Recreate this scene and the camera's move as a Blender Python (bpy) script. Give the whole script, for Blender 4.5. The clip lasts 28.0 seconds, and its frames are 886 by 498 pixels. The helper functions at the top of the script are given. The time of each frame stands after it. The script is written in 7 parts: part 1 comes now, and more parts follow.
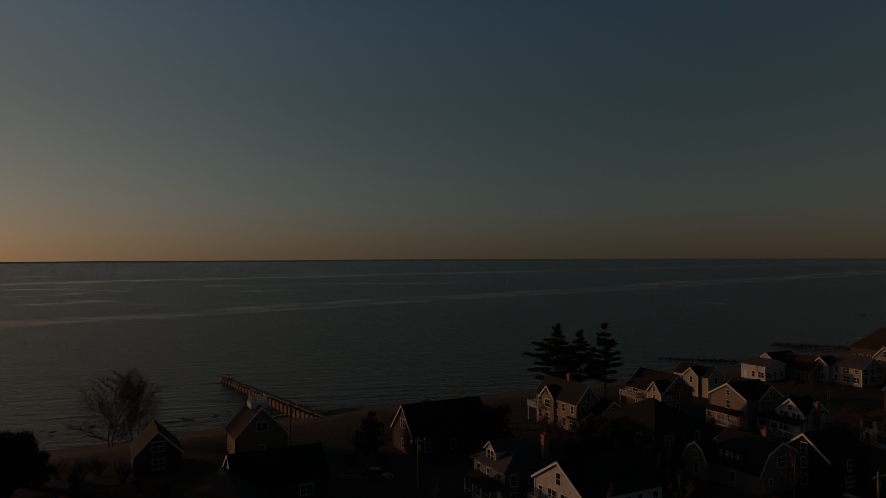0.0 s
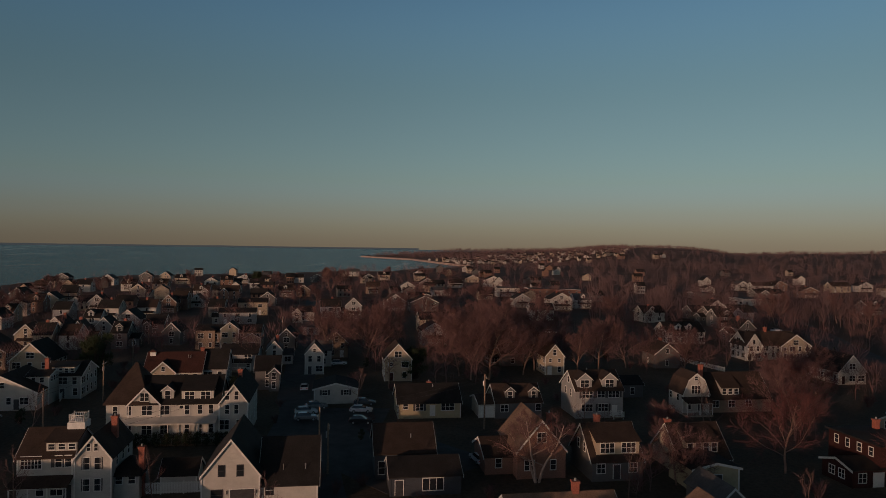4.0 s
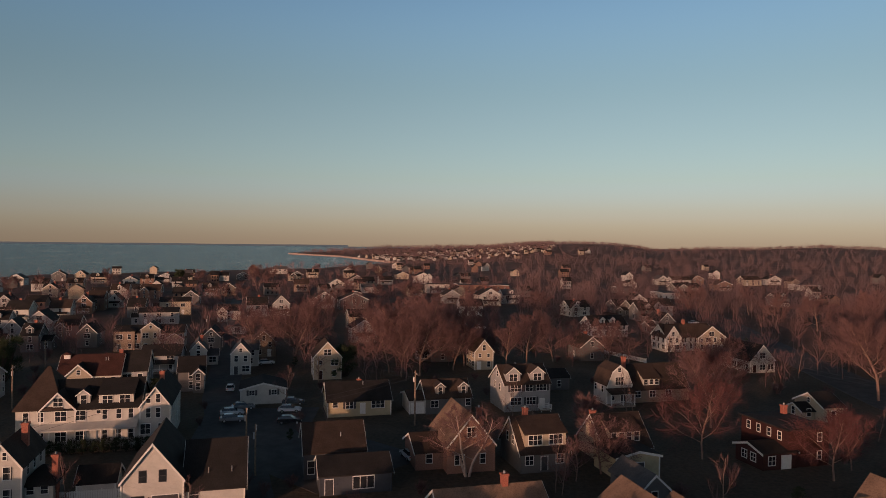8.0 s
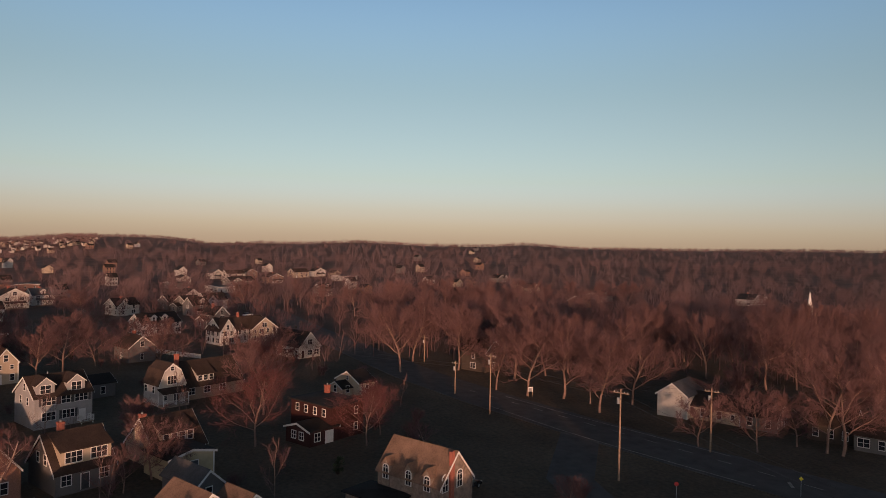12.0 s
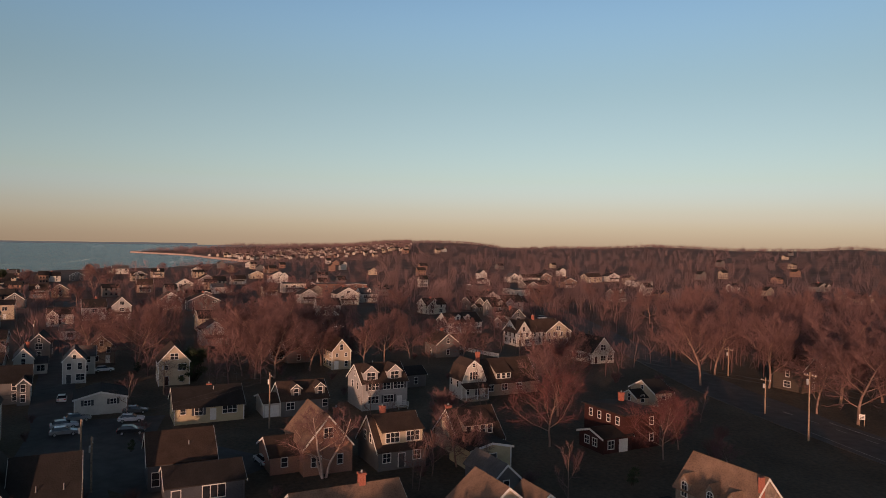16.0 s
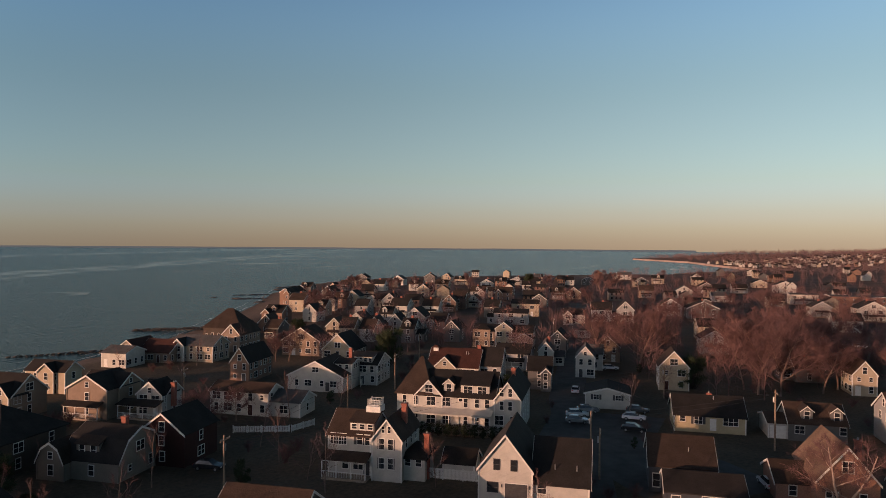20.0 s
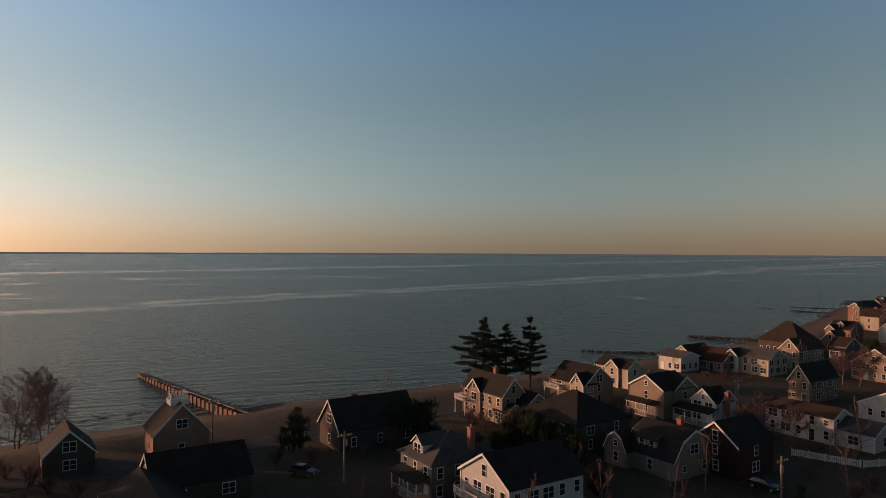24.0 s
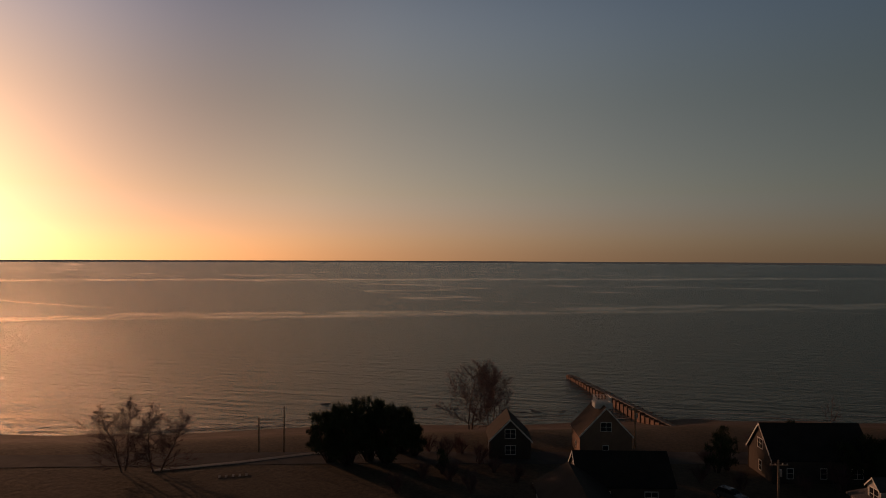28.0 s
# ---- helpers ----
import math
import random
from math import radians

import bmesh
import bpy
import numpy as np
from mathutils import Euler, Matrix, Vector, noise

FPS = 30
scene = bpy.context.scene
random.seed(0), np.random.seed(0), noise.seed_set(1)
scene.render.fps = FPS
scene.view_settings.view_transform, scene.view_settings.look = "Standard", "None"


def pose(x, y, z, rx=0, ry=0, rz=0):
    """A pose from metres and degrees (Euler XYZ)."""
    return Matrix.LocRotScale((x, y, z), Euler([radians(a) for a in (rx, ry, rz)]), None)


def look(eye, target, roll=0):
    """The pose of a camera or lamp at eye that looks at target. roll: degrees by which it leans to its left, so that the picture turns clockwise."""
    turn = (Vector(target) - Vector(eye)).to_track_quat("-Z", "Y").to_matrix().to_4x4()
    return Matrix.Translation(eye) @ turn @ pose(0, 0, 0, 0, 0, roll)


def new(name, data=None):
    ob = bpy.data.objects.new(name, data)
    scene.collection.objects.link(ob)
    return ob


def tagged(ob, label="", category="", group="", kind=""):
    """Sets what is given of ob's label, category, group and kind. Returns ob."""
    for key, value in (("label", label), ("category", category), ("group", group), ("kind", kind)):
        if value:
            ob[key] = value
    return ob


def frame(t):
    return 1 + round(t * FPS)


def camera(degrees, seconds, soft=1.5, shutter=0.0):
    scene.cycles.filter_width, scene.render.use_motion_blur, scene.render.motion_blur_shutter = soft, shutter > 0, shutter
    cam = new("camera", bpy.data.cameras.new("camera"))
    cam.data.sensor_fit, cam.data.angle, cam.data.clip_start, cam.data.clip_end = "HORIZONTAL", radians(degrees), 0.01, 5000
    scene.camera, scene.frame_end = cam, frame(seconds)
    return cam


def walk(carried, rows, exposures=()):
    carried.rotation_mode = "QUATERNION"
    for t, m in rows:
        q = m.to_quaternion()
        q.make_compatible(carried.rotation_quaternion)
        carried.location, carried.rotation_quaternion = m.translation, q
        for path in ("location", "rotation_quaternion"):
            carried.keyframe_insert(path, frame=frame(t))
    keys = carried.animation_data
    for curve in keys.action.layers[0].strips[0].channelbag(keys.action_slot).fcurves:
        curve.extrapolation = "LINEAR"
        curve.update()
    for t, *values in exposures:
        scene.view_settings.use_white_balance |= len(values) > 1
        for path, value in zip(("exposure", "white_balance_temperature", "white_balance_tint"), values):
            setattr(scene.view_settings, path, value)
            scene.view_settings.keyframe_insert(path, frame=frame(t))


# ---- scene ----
cam = camera(65.59, 28.0, soft=0.7)
walk(cam, [
    (0, pose(0, 0, 34, 90.53, 0.24, 0.00)),
    (0.5, pose(0, 0, 34, 90.25, 0.00, -8.61)),
    (1, pose(0, 0, 34, 90.13, 0.17, -18.46)),
    (1.5, pose(0, 0, 34, 89.90, -0.22, -27.92)),
    (2, pose(0, 0, 34, 89.81, -0.18, -37.42)),
    (2.5, pose(0, 0, 34, 89.67, -0.51, -46.73)),
    (3, pose(0, 0, 34, 89.65, -0.49, -56.04)),
    (3.5, pose(0, 0, 34, 89.63, -0.81, -65.10)),
    (4, pose(0, 0, 34, 89.65, -0.89, -72.02)),
    (4.5, pose(0, 0, 34, 89.66, -0.98, -75.33)),
    (6.5, pose(0, 0, 34, 89.47, -0.66, -80.20)),
    (7, pose(0, 0, 34, 89.47, -0.68, -79.40)),
    (7.5, pose(0, 0, 34, 89.46, -0.70, -78.60)),
    (8, pose(0, 0, 34, 89.45, -0.73, -77.86)),
    (8.5, pose(0, 0, 34, 89.44, -0.70, -77.13)),
    (9, pose(0, 0, 34, 89.41, -0.71, -76.45)),
    (9.5, pose(0, 0, 34, 89.37, -0.92, -80.93)),
    (10, pose(0, 0, 34, 89.40, -1.00, -89.17)),
    (10.5, pose(0, 0, 34, 89.44, -1.16, -99.47)),
    (11, pose(0, 0, 34, 89.52, -1.22, -109.24)),
    (11.5, pose(0, 0, 34, 89.57, -1.20, -114.10)),
    (13.5, pose(0, 0, 34, 89.55, -1.24, -110.76)),
    (14, pose(0, 0, 34, 89.55, -1.21, -109.68)),
    (14.5, pose(0, 0, 34, 89.54, -1.18, -106.36)),
    (15, pose(0, 0, 34, 89.50, -1.18, -100.29)),
    (15.5, pose(0, 0, 34, 89.50, -1.03, -94.70)),
    (16, pose(0, 0, 34, 89.51, -0.96, -89.66)),
    (16.5, pose(0, 0, 34, 89.50, -0.91, -84.77)),
    (17, pose(0, 0, 34, 89.49, -0.77, -79.97)),
    (17.5, pose(0, 0, 34, 89.49, -0.66, -75.07)),
    (18, pose(0, 0, 34, 89.51, -0.56, -70.20)),
    (18.5, pose(0, 0, 34, 89.53, -0.43, -65.35)),
    (19, pose(0, 0, 34, 89.56, -0.51, -60.46)),
    (19.5, pose(0, 0, 34, 89.58, -0.42, -55.45)),
    (20, pose(0, 0, 34, 89.61, -0.47, -49.77)),
    (20.5, pose(0, 0, 34, 89.66, -0.33, -44.58)),
    (21, pose(0, 0, 34, 89.72, -0.29, -38.92)),
    (21.5, pose(0, 0, 34, 89.80, -0.27, -33.31)),
    (23.5, pose(0, 0, 34, 90.00, -0.44, -11.30)),
    (24, pose(0, 0, 34, 90.03, -0.26, -5.93)),
    (24.5, pose(0, 0, 34, 90.08, -0.37, -0.53)),
    (25, pose(0, 0, 34, 90.17, -0.27, 4.78)),
    (25.5, pose(0, 0, 34, 90.24, -0.31, 10.09)),
    (26, pose(0, 0, 34, 90.33, -0.27, 15.36)),
    (26.5, pose(0, 0, 34, 90.42, -0.25, 20.56)),
    (26.8, pose(0, 0, 34, 90.49, -0.21, 24.05)),
    (27, pose(0, 0, 34, 90.54, -0.19, 24.62)),
    (27.2, pose(0, 0, 34, 90.55, -0.18, 24.60)),
    (27.5, pose(0, 0, 34, 90.57, -0.17, 24.57)),
    (27.6, pose(0, 0, 34, 90.59, -0.19, 24.57)),
    (27.7, pose(0, 0, 34, 90.61, -0.20, 25.05)),
    (27.8, pose(0, 0, 34, 90.63, -0.22, 26.20)),
    (27.9, pose(0, 0, 34, 90.65, -0.24, 27.15)),
    (28, pose(0, 0, 34, 90.67, -0.25, 28.15))],
    exposures=[(0, -2.6, 7200, 9), (1, -1.75, 6200, 1), (2, -1.08, 6050, -1), (3, -1.05, 6000, -1), (4, -0.95, 6000, 1), (6.5, -0.27, 6300, 9), (8, -0.09, 6400, 11), (11, 0.11, 6550, 14), (14, 0.11, 6600, 14), (20, 0.3, 6450, 10), (24, -0.13, 6900, 12), (25, -0.28, 7200, 14), (26.5, -0.78, 7900, 18), (28, -1.5, 8600, 23)])

WARM = (1.0, 0.54, 0.345)
SUN_YAW, SUN_UP = 71.5, 4.0

# ---- sky and sun ----
world = bpy.data.worlds.new("dawn")
scene.world = world
world.use_nodes = True
wn, wl = world.node_tree.nodes, world.node_tree.links
wn.clear()
sky = wn.new("ShaderNodeTexSky")
sky.sky_type, sky.sun_disc = "NISHITA", False
sky.sun_elevation, sky.sun_rotation = radians(SUN_UP), radians(-SUN_YAW)
sky.air_density, sky.dust_density, sky.ozone_density = 1.0, 1.0, 2.0
bg = wn.new("ShaderNodeBackground")
bg.inputs["Strength"].default_value = 0.1 * 18.0
wout = wn.new("ShaderNodeOutputWorld")
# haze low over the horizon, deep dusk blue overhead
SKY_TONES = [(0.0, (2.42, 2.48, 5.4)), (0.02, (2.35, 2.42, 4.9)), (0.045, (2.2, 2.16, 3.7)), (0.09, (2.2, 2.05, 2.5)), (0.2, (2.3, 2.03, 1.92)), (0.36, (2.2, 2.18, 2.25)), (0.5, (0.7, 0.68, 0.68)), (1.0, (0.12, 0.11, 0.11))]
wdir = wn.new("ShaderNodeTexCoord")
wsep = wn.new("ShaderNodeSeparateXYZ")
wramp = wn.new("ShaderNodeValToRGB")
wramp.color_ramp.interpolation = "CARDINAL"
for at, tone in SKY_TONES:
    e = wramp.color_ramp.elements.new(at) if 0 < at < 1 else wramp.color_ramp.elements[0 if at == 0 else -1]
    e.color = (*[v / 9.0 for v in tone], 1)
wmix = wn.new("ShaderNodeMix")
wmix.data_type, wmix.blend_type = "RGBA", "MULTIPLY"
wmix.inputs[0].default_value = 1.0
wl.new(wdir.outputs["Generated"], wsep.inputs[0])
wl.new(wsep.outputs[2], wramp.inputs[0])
# the haze at the horizon goes on below it
wfloor = wn.new("ShaderNodeMath")
wfloor.operation = "SMOOTH_MAX"
wfloor.inputs[1].default_value, wfloor.inputs[2].default_value = 0.012, 0.05
whoriz = wn.new("ShaderNodeCombineXYZ")
wl.new(wsep.outputs[2], wfloor.inputs[0])
wl.new(wsep.outputs[0], whoriz.inputs[0]), wl.new(wsep.outputs[1], whoriz.inputs[1]), wl.new(wfloor.outputs[0], whoriz.inputs[2])
wl.new(whoriz.outputs[0], sky.inputs["Vector"])
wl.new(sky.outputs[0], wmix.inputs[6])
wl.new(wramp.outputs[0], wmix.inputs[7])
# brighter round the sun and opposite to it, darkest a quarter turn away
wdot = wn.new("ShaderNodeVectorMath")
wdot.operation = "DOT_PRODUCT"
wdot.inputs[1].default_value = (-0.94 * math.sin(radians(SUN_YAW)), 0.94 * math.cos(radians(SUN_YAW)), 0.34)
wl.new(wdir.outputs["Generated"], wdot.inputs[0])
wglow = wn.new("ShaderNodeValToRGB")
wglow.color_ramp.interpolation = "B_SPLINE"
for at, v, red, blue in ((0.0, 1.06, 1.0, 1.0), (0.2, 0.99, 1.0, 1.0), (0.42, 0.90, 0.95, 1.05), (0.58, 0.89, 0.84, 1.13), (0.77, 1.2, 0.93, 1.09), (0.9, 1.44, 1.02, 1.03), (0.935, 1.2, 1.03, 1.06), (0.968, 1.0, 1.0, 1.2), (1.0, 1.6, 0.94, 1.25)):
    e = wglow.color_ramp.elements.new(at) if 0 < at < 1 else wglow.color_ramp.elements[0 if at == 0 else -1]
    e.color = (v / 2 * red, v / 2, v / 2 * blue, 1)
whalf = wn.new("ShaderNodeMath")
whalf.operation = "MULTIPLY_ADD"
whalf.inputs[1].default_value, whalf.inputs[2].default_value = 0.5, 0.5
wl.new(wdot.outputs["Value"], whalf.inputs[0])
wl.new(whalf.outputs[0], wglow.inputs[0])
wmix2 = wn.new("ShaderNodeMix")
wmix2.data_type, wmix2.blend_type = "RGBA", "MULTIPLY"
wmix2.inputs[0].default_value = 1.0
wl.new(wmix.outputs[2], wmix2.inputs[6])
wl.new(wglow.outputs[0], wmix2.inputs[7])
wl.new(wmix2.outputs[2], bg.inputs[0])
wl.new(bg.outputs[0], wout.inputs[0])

sun = new("sun", bpy.data.lights.new("sun", "SUN"))
sun.data.energy, sun.data.angle, sun.data.color = 3.7, radians(0.6), WARM
sun.matrix_world = look((0, 0, 0), (math.sin(radians(SUN_YAW)), -math.cos(radians(SUN_YAW)), -math.tan(radians(SUN_UP))))


# ---- materials ----
def shader(name, rough=0.8, metal=0.0):
    m = bpy.data.materials.new(name)
    m.use_nodes = True
    b = m.node_tree.nodes["Principled BSDF"]
    b.inputs["Roughness"].default_value, b.inputs["Metallic"].default_value = rough, metal
    b.inputs["Specular IOR Level"].default_value = 0.28 if rough >= 0.75 else 0.5
    return m, m.node_tree.nodes, m.node_tree.links, b


def noise_node(n, l, vec, scale, detail=4.0, rough=0.6):
    t = n.new("ShaderNodeTexNoise")
    t.inputs["Scale"].default_value, t.inputs["Detail"].default_value, t.inputs["Roughness"].default_value = scale, detail, rough
    l.new(vec, t.inputs["Vector"])
    return t.outputs["Fac"]


def ramp_node(n, l, fac, a, b, lo=0.3, hi=0.7):
    r = n.new("ShaderNodeValToRGB")
    r.color_ramp.elements[0].color, r.color_ramp.elements[1].color = (*a, 1), (*b, 1)
    r.color_ramp.elements[0].position, r.color_ramp.elements[1].position = lo, hi
    l.new(fac, r.inputs[0])
    return r.outputs[0]


def mix_node(n, l, a, b, fac, blend="MIX"):
    x = n.new("ShaderNodeMix")
    x.data_type, x.blend_type = "RGBA", blend
    for value, socket in ((fac, x.inputs[0]), (a, x.inputs[6]), (b, x.inputs[7])):
        if isinstance(value, (int, float)):
            socket.default_value = value
        elif isinstance(value, tuple):
            socket.default_value = (*value, 1)
        else:
            l.new(value, socket)
    return x.outputs[2]


def math_node(n, l, op, a, b=0.0):
    x = n.new("ShaderNodeMath")
    x.operation = op
    for value, socket in ((a, x.inputs[0]), (b, x.inputs[1])):
        if isinstance(value, (int, float)):
            socket.default_value = value
        else:
            l.new(value, socket)
    return x.outputs[0]


def bump_node(n, l, height, b, strength=0.4, distance=0.05):
    x = n.new("ShaderNodeBump")
    x.inputs["Strength"].default_value, x.inputs["Distance"].default_value = strength, distance
    l.new(height, x.inputs["Height"])
    l.new(x.outputs[0], b.inputs["Normal"])


def tint(c, k):
    return tuple(min(1.0, v * k) for v in c)


def siding(name, c, pitch=0.16):
    """Clapboards: courses as relief, weathering and a tone per house."""
    m, n, l, b = shader(name, 0.75)
    tc = n.new("ShaderNodeTexCoord").outputs["Object"]
    sep = n.new("ShaderNodeSeparateXYZ")
    l.new(tc, sep.inputs[0])
    course = math_node(n, l, "FRACT", math_node(n, l, "DIVIDE", sep.outputs[2], pitch))
    wear = ramp_node(n, l, noise_node(n, l, tc, 0.7), tint(c, 0.8), c)
    grain = ramp_node(n, l, noise_node(n, l, tc, 9.0), (0.86, 0.86, 0.86), (1, 1, 1))
    tone = ramp_node(n, l, n.new("ShaderNodeObjectInfo").outputs["Random"], (0.86, 0.87, 0.9), (1, 1, 1), 0, 1)
    col = mix_node(n, l, mix_node(n, l, wear, grain, 1.0, "MULTIPLY"), tone, 1.0, "MULTIPLY")
    l.new(col, b.inputs["Base Color"])
    bump_node(n, l, course, b, 0.6, 0.03)
    return m


def shingles(name, c):
    """Roof shingles: staggered tabs, moss and bleached patches."""
    m, n, l, b = shader(name, 0.9)
    tc = n.new("ShaderNodeTexCoord").outputs["Object"]
    big = ramp_node(n, l, noise_node(n, l, tc, 0.45, 5), tint(c, 0.62), tint(c, 1.15))
    tab = n.new("ShaderNodeTexVoronoi")
    tab.inputs["Scale"].default_value = 5.0
    l.new(tc, tab.inputs["Vector"])
    fine = ramp_node(n, l, tab.outputs["Distance"], (0.72, 0.72, 0.72), (1.1, 1.1, 1.1), 0.0, 0.6)
    tone = ramp_node(n, l, n.new("ShaderNodeObjectInfo").outputs["Random"], (0.8, 0.8, 0.8), (1.1, 1.06, 1.02), 0, 1)
    l.new(mix_node(n, l, mix_node(n, l, big, fine, 1.0, "MULTIPLY"), tone, 1.0, "MULTIPLY"), b.inputs["Base Color"])
    bump_node(n, l, tab.outputs["Distance"], b, 0.5, 0.04)
    return m


def plain(name, a, b2, scale=2.0, rough=0.8, metal=0.0, relief=0.3):
    m, n, l, b = shader(name, rough, metal)
    tc = n.new("ShaderNodeTexCoord").outputs["Object"]
    fac = noise_node(n, l, tc, scale, 5)
    l.new(ramp_node(n, l, fac, a, b2), b.inputs["Base Color"])
    if relief:
        bump_node(n, l, noise_node(n, l, tc, scale * 6, 3), b, relief, 0.03)
    return m


WHITE = siding("white_clapboard", (0.60, 0.568, 0.51))
CREAM = siding("cream_clapboard", (0.49, 0.41, 0.305))
GREY = siding("grey_shingle_siding", (0.165, 0.157, 0.15))
SLATE = siding("slate_blue_clapboard", (0.075, 0.082, 0.095))
TAN = siding("tan_shingle_siding", (0.34, 0.25, 0.185))
BEIGE = siding("beige_shingle_siding", (0.27, 0.23, 0.19))
TERRA = siding("weathered_cedar_siding", (0.29, 0.175, 0.125))
BROWN = siding("brown_stained_siding", (0.085, 0.065, 0.052))
RED = siding("barn_red_siding", (0.05, 0.017, 0.015))
YELLOW = siding("yellow_clapboard", (0.5, 0.42, 0.27))
BRICK = plain("old_brick", (0.19, 0.10, 0.075), (0.30, 0.17, 0.125), 6.0)
STONE = plain("brown_fieldstone", (0.14, 0.11, 0.09), (0.30, 0.23, 0.18), 2.2, relief=0.8)
ROOF_DARK = shingles("dark_asphalt_shingles", (0.024, 0.022, 0.022))
ROOF_BROWN = shingles("brown_asphalt_shingles", (0.052, 0.036, 0.029))
ROOF_TAN = shingles("tan_asphalt_shingles", (0.2, 0.135, 0.1))
ROOF_RED = shingles("red_asphalt_shingles", (0.065, 0.027, 0.022))
PALE = siding("pale_grey_clapboard", (0.40, 0.39, 0.375))
ROOF_GREY = shingles("grey_asphalt_shingles", (0.10, 0.10, 0.105))
TRIM = plain("white_trim_paint", (0.56, 0.55, 0.52), (0.70, 0.69, 0.66), 3.0, 0.6, relief=0.1)
DARK_TRIM = plain("dark_trim_paint", (0.025, 0.025, 0.03), (0.05, 0.05, 0.055), 3.0, 0.6, relief=0.1)
RED_BRICK = plain("chimney_brick", (0.22, 0.07, 0.05), (0.36, 0.13, 0.09), 7.0)
CONCRETE = plain("foundation_concrete", (0.22, 0.21, 0.20), (0.34, 0.33, 0.31), 2.0)
ASPHALT = plain("worn_asphalt", (0.065, 0.06, 0.058), (0.11, 0.102, 0.097), 0.35, 0.9)
LINE = plain("road_paint", (0.16, 0.155, 0.14), (0.34, 0.33, 0.31), 2.0)
TIMBER = plain("weathered_pole_wood", (0.16, 0.11, 0.08), (0.33, 0.24, 0.17), 3.0, 0.85)
DECK = plain("deck_boards", (0.22, 0.17, 0.13), (0.36, 0.29, 0.23), 3.0)
METAL = plain("galvanised_metal", (0.35, 0.36, 0.37), (0.5, 0.5, 0.52), 3.0, 0.45, 0.8)
RUBBER = plain("tyre_rubber", (0.015, 0.015, 0.015), (0.03, 0.03, 0.03), 5.0)
WIRE = plain("black_cable", (0.02, 0.02, 0.02), (0.04, 0.04, 0.04), 4.0, 0.6, relief=0)
STRAND = plain("pale_pink_strand", (0.26, 0.19, 0.16), (0.42, 0.31, 0.26), 0.05, 0.9, relief=0.3)
ROCK = plain("wet_shore_rock", (0.03, 0.026, 0.023), (0.09, 0.07, 0.058), 0.8, 0.65, relief=0.9)
RUST = plain("rusty_groyne_stone", (0.1, 0.052, 0.037), (0.2, 0.11, 0.08), 0.9, 0.8, relief=0.9)
BARK = plain("bare_bark", (0.13, 0.085, 0.07), (0.27, 0.18, 0.145), 1.6, 0.9)
PINE_BARK = plain("dark_pine_bark", (0.035, 0.026, 0.022), (0.08, 0.058, 0.048), 2.0, 0.9)
PALE_BARK = plain("pale_bare_bark", (0.26, 0.19, 0.16), (0.46, 0.35, 0.30), 1.6, 0.9)
TWIG = plain("reddish_twigs", (0.092, 0.051, 0.05), (0.175, 0.098, 0.096), 0.5, 0.9, relief=0)
FOAM = plain("sea_foam", (0.42, 0.42, 0.41), (0.62, 0.62, 0.6), 0.4, 0.8, relief=0.2)
NEEDLE = plain("dark_pine_needles", (0.018, 0.028, 0.014), (0.05, 0.065, 0.03), 1.2, 0.85, relief=0)
HEDGE = plain("winter_hedge_leaves", (0.03, 0.03, 0.018), (0.07, 0.055, 0.035), 1.2, 0.85, relief=0)
RED_TWIG = plain("dark_red_twigs", (0.082, 0.034, 0.034), (0.15, 0.06, 0.058), 0.5, 0.9, relief=0)
FAR_TWIG = plain("far_winter_woods", (0.086, 0.056, 0.058), (0.165, 0.107, 0.11), 0.02, 0.95, relief=0)
YELLOW_SIGN = plain("sign_yellow", (0.6, 0.5, 0.03), (0.75, 0.62, 0.05), 3.0, 0.5, relief=0)
RED_SIGN = plain("sign_red", (0.45, 0.03, 0.03), (0.55, 0.05, 0.04), 3.0, 0.5, relief=0)
PAINT_WHITE = plain("car_paint_white", (0.6, 0.6, 0.61), (0.7, 0.7, 0.71), 1.0, 0.25, relief=0)
PAINT_SILVER = plain("car_paint_silver", (0.36, 0.37, 0.39), (0.44, 0.45, 0.47), 1.0, 0.25, 0.6, relief=0)
PAINT_GREY = plain("car_paint_grey", (0.12, 0.13, 0.14), (0.17, 0.18, 0.19), 1.0, 0.25, 0.5, relief=0)
PAINT_DARK = plain("car_paint_black", (0.015, 0.016, 0.02), (0.03, 0.03, 0.035), 1.0, 0.2, relief=0)
GLASS = plain("window_glass", (0.012, 0.014, 0.018), (0.03, 0.034, 0.04), 0.6, 0.08, relief=0)


